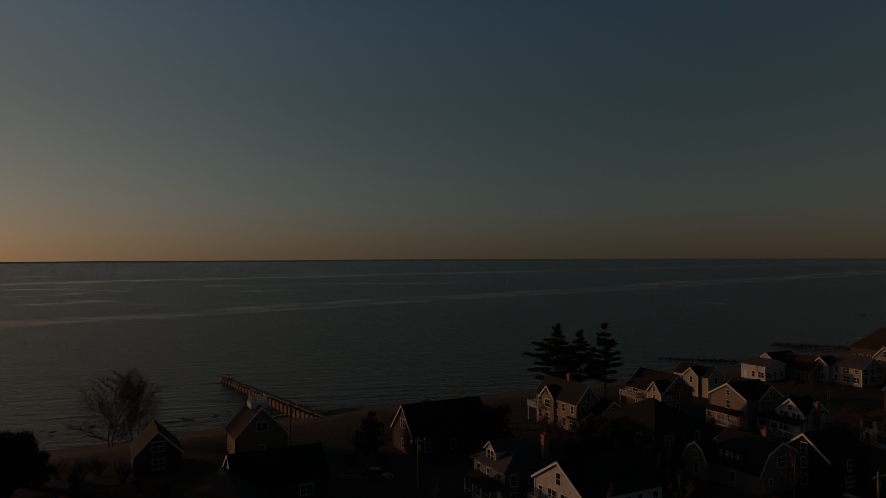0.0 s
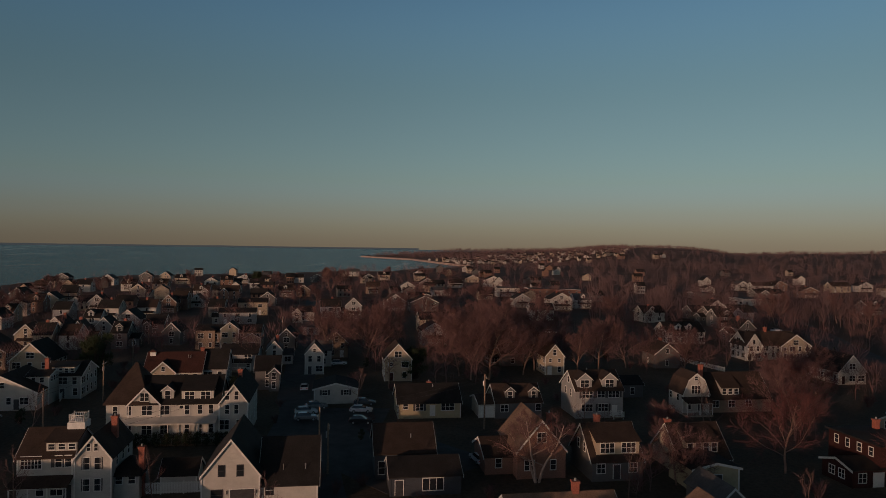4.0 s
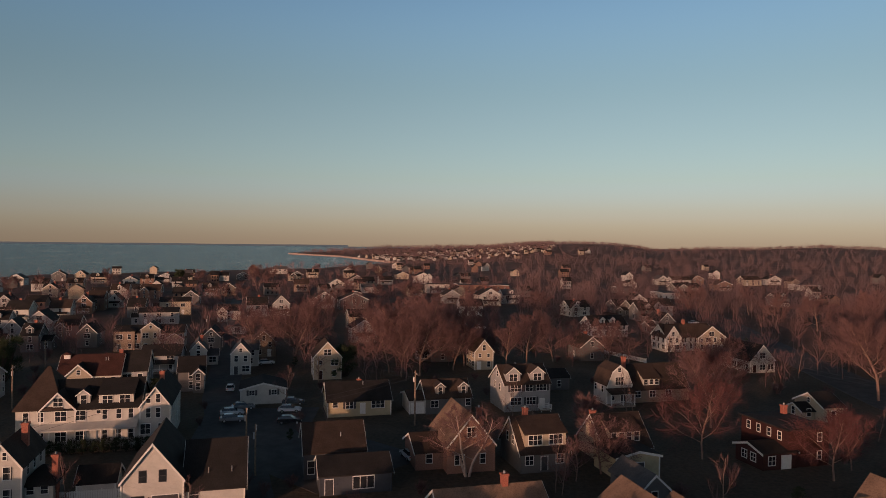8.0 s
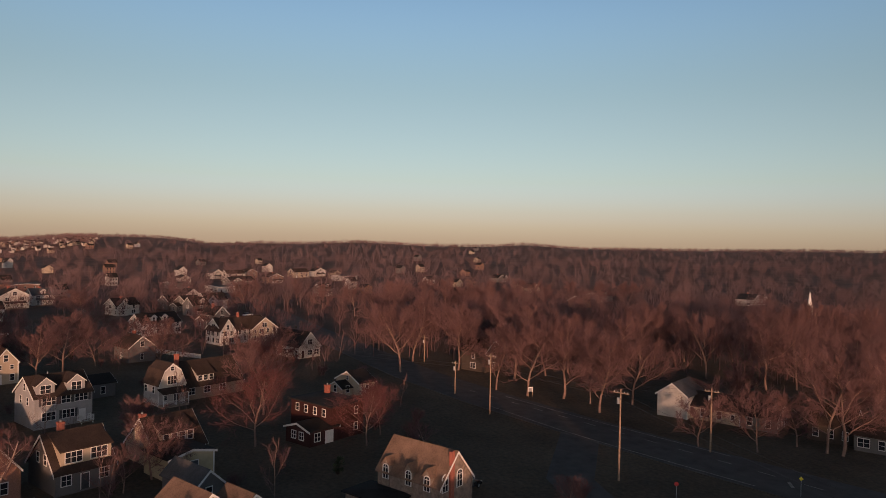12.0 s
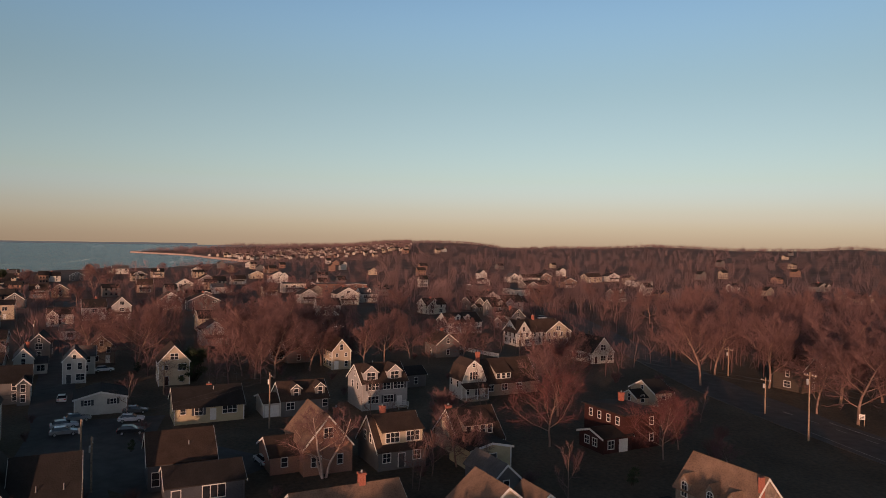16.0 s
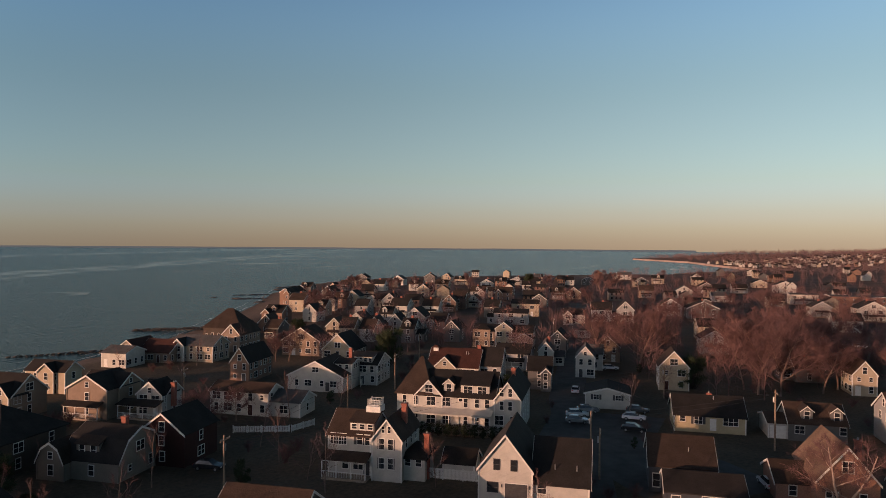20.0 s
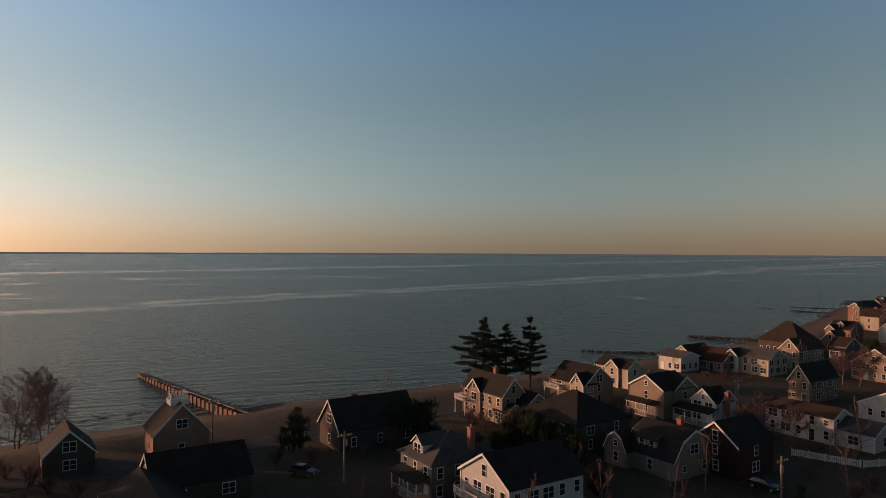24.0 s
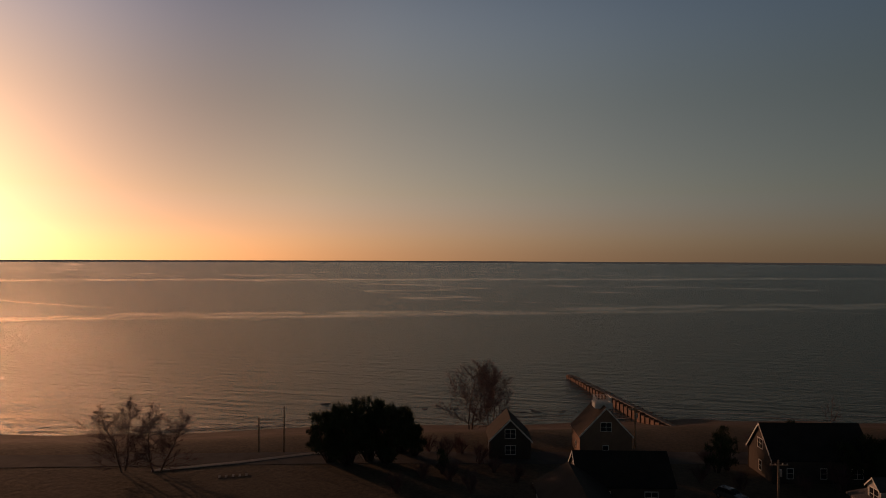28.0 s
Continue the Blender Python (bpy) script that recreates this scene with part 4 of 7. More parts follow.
def thin_tree(x, y, height):
    return plant("tree", BARE_THIN[counter[0] % 2], x, y, height, 10, "slender leafless garden tree with sparse twigs", "tree", 0.7)


def gnarled_tree(x, y, height):
    return plant("tree", GNARLED, x, y, height, 10, "gnarled leafless tree with thick pale trunk before a brick house", "tree", 1.1)


def pine_meshes(seed, boughs, droop, wide):
    """An evergreen 10 m high: straight trunk, open layers of long level boughs set with plates of needles."""
    rng = random.Random(seed)
    tv, tf, cv, cf = [], [], [], []
    limb(tv, tf, Vector((0, 0, -0.3)), Vector((0.05, 0, 5)), 0.2, 0.13, 7)
    limb(tv, tf, Vector((0.05, 0, 5)), Vector((0.1, 0.05, 10)), 0.13, 0.02, 6)
    tiers = boughs // 4
    for i in range(boughs):
        z = 2.2 + 7.5 * ((i // 4 + 0.5) / tiers) ** 0.95 + rng.uniform(-0.34, 0.34)
        full = 1.0 - abs(z - 4.6) / 8.5 - max(0.0, z - 6) * 0.13
        reach = wide * max(0.12, full) * rng.uniform(0.5, 1.2)
        a = i * 1.72 + rng.uniform(-0.6, 0.6)
        d = Vector((math.cos(a), math.sin(a), droop + rng.uniform(-0.14, 0.1)))
        p = Vector((0.05, 0, z))
        q = p + d * reach
        q.z += 0.1 * reach
        limb(tv, tf, p, q, 0.05, 0.012, 3)
        side = Vector((-d.y, d.x, 0))
        for n in range(int(50 + 64 * reach)):
            k = rng.uniform(0.22, 1.05)
            c = p.lerp(q, k) + side * rng.gauss(0, 0.24) * reach * (1.25 - k) + Vector((0, 0, rng.gauss(0.02, 0.085)))
            for m in range(3):
                e = Vector((rng.gauss(0, 1) + d.x * 0.9, rng.gauss(0, 1) + d.y * 0.9, rng.uniform(-0.1, 0.35))).normalized()
                twig(cv, cf, c, c + e * rng.uniform(0.18, 0.46), 0.042)
    out = []
    for name, v, f, m in (("trunk", tv, tf, PINE_BARK), ("crown", cv, cf, NEEDLE)):
        me = mesh_of(name, v, f)
        me.materials.append(m)
        out.append(me)
    return out


def clump_meshes(seed, wide, mat_leaf, count, upright):
    """A dense evergreen or shrub 4 m high: short stems and many small leaf clumps with an uneven outline."""
    rng = random.Random(seed)
    tv, tf, cv, cf = [], [], [], []
    lobes = []
    for i in range(12 if upright else 34):
        a, r = rng.uniform(0, 6.28), math.sqrt(rng.uniform(0.02, 1.0)) * wide * 0.85
        z = rng.uniform(0.6, 3.4) * (1 - 0.35 * r / wide) if upright else rng.uniform(0.9, 3.3) - 0.5 * r / wide
        lobes.append((Vector((math.cos(a) * r, math.sin(a) * r, z)), rng.uniform(0.4, 0.75) if upright else rng.uniform(0.24, 0.5)))
    for c, r in lobes:
        limb(tv, tf, Vector((c.x * 0.15, c.y * 0.15, -0.2)), c, 0.07, 0.02, 4)
    for i in range(count):
        c, r = lobes[rng.randrange(len(lobes))]
        d = Vector((rng.gauss(0, 1), rng.gauss(0, 1), rng.gauss(0, 0.5)))
        d = d.normalized()
        p = c + Vector((d.x * 1.25, d.y * 1.25, d.z)) * r * rng.uniform(0.2, 1.0)
        if p.z < 0:
            p.z = rng.uniform(0.05, 0.5)
        e = (d * 0.7 + Vector((rng.gauss(0, 0.4), rng.gauss(0, 0.4), 0.9 if upright else 0.4))).normalized()
        twig(cv, cf, p, p + e * (rng.uniform(0.15, 0.45) if upright else rng.uniform(0.2, 0.5)), 0.1 if count < 1000 else 0.045 if upright else 0.03)
    top = max(v[2] for v in cv)
    out = []
    for name, v, f, m in (("trunk", tv, tf, PINE_BARK), ("crown", cv, cf, mat_leaf)):
        me = mesh_of(name, [(x, y, z * 4 / top) for x, y, z in v], f)
        me.materials.append(m)
        out.append(me)
    return out


def bramble_meshes(seed):
    """A leafless shrub 3 m high: many thin stems from the ground."""
    rng = random.Random(seed)
    tv, tf, cv, cf = [], [], [], []
    for i in range(16):
        a, lean = rng.uniform(0, 6.28), rng.uniform(0.1, 0.8)
        d = Vector((math.cos(a) * lean, math.sin(a) * lean, 1)).normalized()
        p, q = Vector((rng.gauss(0, 0.2), rng.gauss(0, 0.2), -0.1)), d * rng.uniform(1.4, 2.2)
        limb(tv, tf, p, q, 0.04, 0.02, 3)
        for k in range(14):
            c = p.lerp(q, rng.uniform(0.4, 1.0))
            e = (d + Vector((rng.gauss(0, 0.55), rng.gauss(0, 0.55), rng.gauss(0.1, 0.4)))).normalized()
            end = c + e * rng.uniform(0.6, 1.2)
            twig(cv, cf, c, end, 0.014)
            m = c.lerp(end, 0.5)
            twig(cv, cf, m, m + (e + Vector((rng.gauss(0, 0.6), rng.gauss(0, 0.6), 0.2))).normalized() * 0.5, 0.01)
    k = len(tv)
    me = mesh_of("shrub", tv + cv, tf + [tuple(a + k for a in f) for f in cf])
    me.materials.append(TWIG)
    return [me]


BRAMBLE = [bramble_meshes(5), bramble_meshes(6)]


def bare_shrub(x, y, height):
    return plant("shrub", BRAMBLE[counter[0] % 2], x, y, height, 3, "leafless reddish garden shrub", "shrub", 1.1)


PINES = [pine_meshes(3, 40, 0.0, 3.7), pine_meshes(8, 36, 0.1, 3.2), pine_meshes(21, 56, -0.04, 4.3)]
BUSHY = [clump_meshes(4, 1.8, NEEDLE, 4000, False), clump_meshes(9, 1.6, NEEDLE, 3800, False)]
SHADE_PINE = [clump_meshes(25 + i, 1.3, NEEDLE, 520, True) for i in range(2)]
SHRUB = [clump_meshes(14, 1.0, NEEDLE, 1100, True), clump_meshes(18, 1.3, HEDGE, 1500, False)]


def pine_tree(x, y, height):
    return plant("pine_tree", PINES[counter[0] % 3], x, y, height, 10, "tall dark pine with layered boughs by the beach", "pine tree", 0.9)


def bushy_pine(x, y, height):
    return plant("evergreen_tree", BUSHY[counter[0] % 2], x, y, height, 4, "dense dark evergreen tree with uneven crown", "evergreen tree", 0.85)


# never in view; added to cast shade on the near houses
def shade_pine(x, y, height):
    return plant("evergreen_tree", SHADE_PINE[counter[0] % 2], x, y, height, 4, "tall dark evergreen added out of view to cast shade", "evergreen tree", 0.95)


def dark_shrub(x, y, height):
    return plant("shrub", SHRUB[0], x, y, height, 4, "dark upright evergreen shrub in a garden", "shrub", 0.9)


def round_shrub(x, y, height):
    return plant("shrub", SHRUB[1], x, y, height, 4, "round leafless reddish shrub beside a house", "shrub", 1.1)


# ---- street furniture and cars ----
def utility_pole(x, y, height):
    height = max(height, 7.5)
    p = new("utility_pole")
    p.matrix_basis = pose(x, y, float(land(x, y)), 0, 0, 27)
    tagged(p, "weathered wooden utility pole with crossarm and transformer", "utility pole", "utility poles along the streets")
    bm = bmesh.new()
    tube(bm, [(0, 0, -0.5), (0, 0, height)], 0.17, 0.11, 8)
    part("pole", bm, TIMBER, p)
    bm = bmesh.new()
    box(bm, -1.2, -0.2, height - 0.7, 1.2, -0.08, height - 0.56)
    arm = part("crossarm", bm, TIMBER, p)
    for s in (-1.05, -0.5, 0.5, 1.05):
        bm = bmesh.new()
        tube(bm, [(s, -0.14, height - 0.56), (s, -0.14, height - 0.36)], 0.05, 0.03, 6)
        part("insulator", bm, METAL, arm)
    bm = bmesh.new()
    tube(bm, [(0.3, 0.12, height - 2.2), (0.3, 0.12, height - 1.3)], 0.22, 0.22, 10)
    part("transformer", bm, METAL, p)
    return p


def plain_pole(x, y, height):
    p = new("utility_pole")
    p.matrix_basis = pose(x, y, float(land(x, y)))
    tagged(p, "plain weathered wooden pole beside the beach road", "utility pole", "utility poles along the streets")
    bm = bmesh.new()
    tube(bm, [(0, 0, -0.5), (0.05, 0, height)], 0.15, 0.1, 8)
    part("pole", bm, TIMBER, p)
    bm = bmesh.new()
    box(bm, -0.12, -0.2, height - 0.5, 0.12, 0.2, height - 0.4)
    part("bracket", bm, METAL, p)
    return p


def street_lamp(x, y, height):
    """A wooden pole with a long curved arm and a lamp head."""
    p = new("street_lamp")
    p.matrix_basis = pose(x, y, float(land(x, y)), 0, 0, -60)
    tagged(p, "street lamp with a long curved arm on a wooden pole", "street lamp")
    bm = bmesh.new()
    tube(bm, [(0, 0, -0.5), (0, 0, height)], 0.16, 0.12, 8)
    part("pole", bm, TIMBER, p)
    bm = bmesh.new()
    tube(bm, [(0, 0, height - 1.5), (0, -1.0, height - 0.95), (0, -2.2, height - 0.75), (0, -3.2, height - 0.85)], 0.04, 0.03, 6)
    arm = part("arm", bm, METAL, p)
    bm = bmesh.new()
    tube(bm, [(0, -3.1, height - 0.86), (0, -3.45, height - 0.9), (0, -3.7, height - 0.95)], 0.07, 0.13, 8)
    part("lamp_head", bm, METAL, arm)
    return p


def wheel_mesh():
    bm = bmesh.new()
    tube(bm, [(-0.11, 0, 0), (0.11, 0, 0)], 0.33, 0.33, 14)
    me = bpy.data.meshes.new("tyre")
    bm.to_mesh(me), bm.free()
    me.materials.append(RUBBER)
    bm = bmesh.new()
    tube(bm, [(-0.12, 0, 0), (0.12, 0, 0)], 0.2, 0.2, 10)
    rim = bpy.data.meshes.new("rim")
    bm.to_mesh(rim), bm.free()
    rim.materials.append(METAL)
    return me, rim


TYRE, RIM = wheel_mesh()


def car(x, y, rot, paint):
    words = {PAINT_WHITE: "white", PAINT_SILVER: "silver", PAINT_GREY: "grey", PAINT_DARK: "black"}[paint]
    c = new("car")
    c.matrix_basis = pose(x, y, 0.06, 0, 0, rot)
    tagged(c, "parked %s car with dark windows on asphalt" % words, "car", "parked cars")
    body = [(-2.25, 0.35), (-2.25, 0.85), (-2.0, 0.98), (-1.1, 1.02), (1.0, 1.0), (2.0, 0.85), (2.25, 0.65), (2.25, 0.35)]
    bm = bmesh.new()
    extruded(bm, body, -0.88, 0.88, True)
    bmesh.ops.bevel(bm, geom=bm.edges[:], offset=0.06, segments=2, affect="EDGES")
    part("body", bm, paint, c)
    bm = bmesh.new()
    v = [bm.verts.new(p) for p in ((-1.9, -0.82, 0.98), (1.0, -0.82, 0.98), (1.0, 0.82, 0.98), (-1.9, 0.82, 0.98), (-1.5, -0.66, 1.46), (0.25, -0.66, 1.46), (0.25, 0.66, 1.46), (-1.5, 0.66, 1.46))]
    for f in ((3, 2, 1, 0), (4, 5, 6, 7), (0, 1, 5, 4), (1, 2, 6, 5), (2, 3, 7, 6), (3, 0, 4, 7)):
        bm.faces.new([v[i] for i in f])
    part("car_glass", bm, GLASS, c, "dark car windows")
    bm = bmesh.new()
    box(bm, -1.5, -0.67, 1.45, 0.25, 0.67, 1.52)
    bmesh.ops.bevel(bm, geom=bm.edges[:], offset=0.03, segments=1, affect="EDGES")
    part("roof", bm, paint, c)
    for wx in (-1.4, 1.4):
        for wy in (-0.8, 0.8):
            w = piece("wheel", TYRE, None, c, at=pose(wx, wy, 0.33, 0, 0, 90))
            piece("rim", RIM, None, w)
    for wy in (-0.6, 0.6):
        bm = bmesh.new()
        box(bm, 2.2, wy - 0.2, 0.62, 2.27, wy + 0.2, 0.76)
        part("headlight", bm, TRIM, c)
        bm = bmesh.new()
        box(bm, -2.28, wy - 0.2, 0.72, -2.22, wy + 0.2, 0.88)
        part("tail_light", bm, RED_SIGN, c)
    return c


# white barn-like house with a low wing
h = house('white clapboard house with steep gable and black windows', 78.9, 53.9, -63)
block(h, -0.1, 0, 7.0, 12.0, 4.9, 4.4, "y", WHITE, ROOF_DARK, windows="none")
block(h, 7.0, -0.6, 7.1, 10.0, 3.3, 4.6, "x", WHITE, ROOF_DARK, windows="none")
barn_front(h)
h = house('white clapboard victorian house with porch and cupola', 71.4, 76.8, -63)
block(h, 0, 0, 6.5, 8.0, 6.1, 2.7, "x", WHITE, ROOF_BROWN, windows="none")
block(h, 6.0, -0.1, 4.4, 9.5, 6.1, 2.8, "y", WHITE, ROOF_BROWN, windows="none")
block(h, 9.6, -1.0, 3.4, 5.0, 3.2, 1.9, "x", WHITE, ROOF_DARK, shape="hip", windows="none")
for x in (5.45, 6.35):
    sash(h, x, -4.85, 7.45, 0.42, 0.9)
    for z in (5.35, 2.6):
        sash(h, x + (x - 5.9) * 0.5, -4.85, z, 0.75, 1.5)
for x in (4.85, 6.95):
    for z in (5.35, 2.6):
        piece("shutter", WIN["single"][2], None, h, "dark shutter", at=pose(x, -4.85, z))
sash(h, -1.65, -4.0, 5.4, 2.4, 1.5, 6, 3)
sash(h, 1.6, -4.0, 5.5, 0.75, 1.4, shutters=True)
sash(h, 2.75, -4.0, 5.5, 0.75, 1.4)
sash(h, -0.6, -4.0, 1.9, 0.9, 1.5), sash(h, 1.4, -4.0, 1.9, 1.5, 1.5, 2, 2)
door(h, 2.7, -4.0, 0.4, 0)
for x in (8.75, 10.35):
    sash(h, x, -3.5, 2.65, 0.8, 1.0)
for y in (-2.6, 0.0, 2.6):
    sash(h, 8.2, y, 5.2, 0.75, 1.5, face=90)
for y in (-1.5, 1.5):
    sash(h, -3.25, y, 5.3, 0.8, 1.5, face=-90)
shed_dormer(h, 1.75, -4.0, 3.7, 6.1, 2.7, 8, WHITE, ROOF_BROWN, 3, 1.5, (0.75, 0.7, 1, 2))
porch(h, -0.1, -4.0, 6.8, 2.2, 3.0, WHITE, ROOF_BROWN)
widows_walk(h, 2.5, 0.4, 9.6, 1.8)
chimney(h, 7.1, 0.3, 6.0, 10.2)
chimney(h, 11.2, -2.0, -0.5, 6.6)
h = house('large white hotel-like house with gables and dormers', 100.2, 80.6, -63)
block(h, 0.2, 0, 14.6, 10.0, 6.7, 3.7, "x", WHITE, ROOF_DARK, windows="none")
block(h, -4.5, -0.6, 5.0, 9.0, 6.7, 2.65, "y", WHITE, ROOF_BROWN, windows="none")
block(h, 9.9, 2.5, 4.6, 15.2, 6.7, 3.0, "y", WHITE, ROOF_DARK, windows="none")
block(h, -7.3, 0.9, 6.4, 11.9, 6.7, 6.0, "x", WHITE, ROOF_BROWN, shape="hip", windows="none")
gable_dormer(h, -0.95, -5.0, 1.9, 6.7, 3.7, 10, WHITE, ROOF_DARK)
shed_dormer(h, 3.9, -5.0, 5.2, 6.7, 3.7, 10, WHITE, ROOF_DARK, 2, 1.75, (1.5, 1.25, 2, 2))
for x, w, cols in ((-9.05, 0.7, 1), (-6.9, 0.7, 1), (-4.07, 1.6, 2), (-1.33, 1.6, 2), (2.33, 0.7, 1), (4.4, 0.7, 1), (6.2, 0.7, 1)):
    sash(h, x, -5.1 if -7 < x < -2 else -5.05 if x < -7 else -5.0, 5.6, w, 1.5, cols, 2)
    if -9 < x < 7:
        sash(h, x, -5.1 if -7 < x < -2 else -5.0, 2.4, w, 1.6, cols, 2)
sash(h, 1.4, -5.0, 6.05, 0.6, 0.5, 1, 1)
sash(h, -4.46, -5.1, 7.85, 1.35, 1.3, 2, 2)
for x in (8.85, 10.35):
    sash(h, x, -5.1, 7.85, 0.65, 1.4), sash(h, x, -5.1, 5.5, 0.65, 1.5)
sash(h, 8.4, -5.1, 2.9, 1.5, 1.6, 2, 2), sash(h, 10.8, -5.1, 2.9, 0.8, 1.6)
for y in (-3.5, -0.5, 2.5, 5.5, 8.5):
    sash(h, 12.2, y, 5.4, 0.75, 1.5, face=90), sash(h, 12.2, y, 2.4, 0.75, 1.5, face=90)
chimney(h, 9.9, 3.0, 8.5, 10.9)
porch(h, -0.4, -5.0, 15.0, 1.7, 3.75, WHITE, WHITE)
hedge_row(90.6, 85.4, 99.6, 67.8, 2.1, 1.8)
h = house('small white shed with dark gabled roof and board fence', 79.4, 63.2, -63, "shed")
block(h, 0, 0, 4.6, 4.6, 2.4, 1.5, "x", WHITE, ROOF_DARK, windows="none")
h = house('white house with red shingle roof and front gable', 130.3, 102.7, -63)
block(h, -2.2, 0, 12.0, 9.0, 5.2, 3.6, "x", WHITE, ROOF_RED)
block(h, -4.1, -1.5, 5.0, 7.0, 5.2, 2.3, "y", CREAM, ROOF_DARK, windows="none")
sash(h, -4.1, -5.0, 3.6, 1.4, 1.4, 2, 2), sash(h, -4.1, -5.0, 5.9, 0.7, 0.9)
block(h, 6.3, 1.5, 5.2, 9.0, 5.6, 3.6, "x", PALE, ROOF_DARK)
bm = bmesh.new()
box(bm, -0.6, -0.6, 7.2, 0.6, 0.6, 9.0)
cupola = part("cupola", bm, TRIM, h, at=pose(-7.2, -0.4, 0))
bm = bmesh.new()
extruded(bm, [(-0.85, 9.0), (-0.85, 9.12), (0, 9.7), (0.85, 9.12), (0.85, 9.0)], -0.85, 0.85, True)
part("roof", bm, ROOF_RED, cupola)
chimney(h, 3.2, 0.5, 6, 9.8)
vent_pipe(h, 0.5, -1.5, 7.9), vent_pipe(h, 1.0, -1.5, 7.9)
h = house('white cottage with low gable and black shutters', 135.4, 68.0, -63)
block(h, 0, 0, 9.0, 9.0, 3.2, 1.15, "y", WHITE, ROOF_DARK, windows="none")
for x in (-2.3, 2.15):
    sash(h, x, -4.5, 2.4, 1.05, 1.0, 2, 2, 0, True)
h = house('white two-storey house with grey roof', 162.1, 87.7, -63)
block(h, 0, 0, 4.7, 8.0, 5.4, 2.6, "y", WHITE, ROOF_GREY)
block(h, 2.3, 10.5, 3.9, 6.0, 4.6, 2, "x", WHITE, ROOF_GREY)
h = house('tan bungalow with hipped brown roof', 188.5, 94.7, -63)
block(h, 0, 0, 6.6, 9.0, 4.6, 3, "y", TAN, ROOF_BROWN)
h = house('cream house with steep gable among bare trees', 162.4, 64.6, -63)
block(h, 0, 0, 6.7, 8.0, 5.6, 3.6, "y", CREAM, ROOF_BROWN)
h = house('low yellow ranch house with dark roof', 130.9, 46.0, -63)
block(h, 0.5, 0, 12.3, 9.0, 3.1, 2.8, "x", YELLOW, ROOF_DARK, windows="none")
sash(h, -4.2, -4.5, 2.4, 0.9, 1.0, 1, 2), sash(h, -1.45, -4.5, 2.25, 1.4, 1.35, 2, 2, 0, True), sash(h, 4.1, -4.5, 2.2, 2.5, 1.35, 3, 2)
door(h, 1.1, -4.5, 0.45, 0, 0.9, 2.05, TRIM)
chimney(h, 1.0, 0.5, 4.8, 6.3)
vent_pipe(h, 1.6, -1.0, 5.5)
h = house('slate grey clapboard house with brown roof', 97.1, 37.5, -63)
block(h, 0, 0, 8.6, 9.0, 3.8, 3.1, "x", SLATE, ROOF_BROWN, windows="none")
block(h, 2.1, -7.95, 9.6, 6.9, 2.7, 1.6, "x", SLATE, ROOF_DARK, windows="none")
sash(h, -3.4, -4.5, 1.7, 0.9, 1.8), sash(h, 3.1, -11.4, 1.5, 2.8, 1.6, 3, 1)
door(h, -1.5, -11.4, 0.1, 0, 1.05, 2.05)
vent_pipe(h, 1.0, -2.4, 5.4)
h = house('brown brick house with steep gable behind a bare tree', 104.4, 20.6, -63)
block(h, 1.4, 0, 7.2, 11.0, 4.2, 4.3, "y", BRICK, ROOF_TAN, windows="none")
block(h, -4.2, 1.0, 4.4, 8.0, 2.7, 1.8, "x", BRICK, ROOF_BROWN, windows="none")
sash(h, 1.4, -5.5, 6.0, 1.3, 1.4, 2, 2), sash(h, -0.4, -5.5, 2.0, 1.4, 1.4, 2, 2), sash(h, 3.2, -5.5, 2.0, 0.8, 1.4)
sash(h, -4.4, -3.0, 1.7, 0.9, 1.3)
chimney(h, 4.6, 1.0, 4.0, 8.0)
h = house('grey cape house with two dormers and dark roof', 137.8, 28.1, -63)
block(h, -1.0, 0, 9.2, 8.0, 3.2, 2.8, "x", GREY, ROOF_BROWN, windows="none")
block(h, -7.2, 0.5, 3.2, 7.4, 2.8, 1.0, "x", WHITE, ROOF_BROWN, windows="none")
door(h, -7.2, -3.2, 0.1, 0, 2.5, 2.1, TRIM, "garage_door")
gable_dormer(h, -2.6, -4.0, 1.9, 3.2, 2.8, 8, GREY, ROOF_BROWN)
gable_dormer(h, 2.2, -4.0, 1.9, 3.2, 2.8, 8, GREY, ROOF_BROWN)
sash(h, -3.9, -4.0, 2.0, 1.5, 1.3, 2, 2), sash(h, 3.0, -4.0, 2.1, 1.0, 1.3), door(h, -0.6, -4.0, 0.2, 0)
h = house('white house with steep brown roof and two gable dormers', 143.4, 14.8, -63)
block(h, 0.7, 0, 9.7, 9.0, 5.6, 3.1, "x", PALE, ROOF_BROWN, windows="none")
gable_dormer(h, -2.2, -4.7, 3.0, 5.6, 3.1, 9, PALE, ROOF_BROWN)
gable_dormer(h, 3.0, -4.7, 3.0, 5.6, 3.1, 9, PALE, ROOF_BROWN)
for x, w, cols in ((-1.8, 2.2, 3), (1.05, 1.5, 2), (3.7, 2.2, 3)):
    sash(h, x, -4.5, 4.75, w, 1.3, cols, 2, 0, True)
sash(h, -1.8, -4.5, 2.1, 2.2, 1.4, 3, 2), sash(h, 1.5, -4.5, 2.1, 2.0, 1.4, 3, 2, 0, True), door(h, 3.9, -4.5, 0.4, 0, 0.95, 2.05, TRIM)
sash(h, -4.15, 0.0, 7.0, 0.8, 1.2, face=-90), sash(h, -4.15, 1.5, 4.6, 0.8, 1.3, face=-90), sash(h, -4.15, -1.5, 4.6, 0.8, 1.3, face=-90)
balcony(h, 4.2, -4.5, 2.2, 1.5, 0.45)
vent_pipe(h, -0.2, 0.4, 8.6)
h = house('grey shingled house with long shed dormer', 106.8, 8.7, -63)
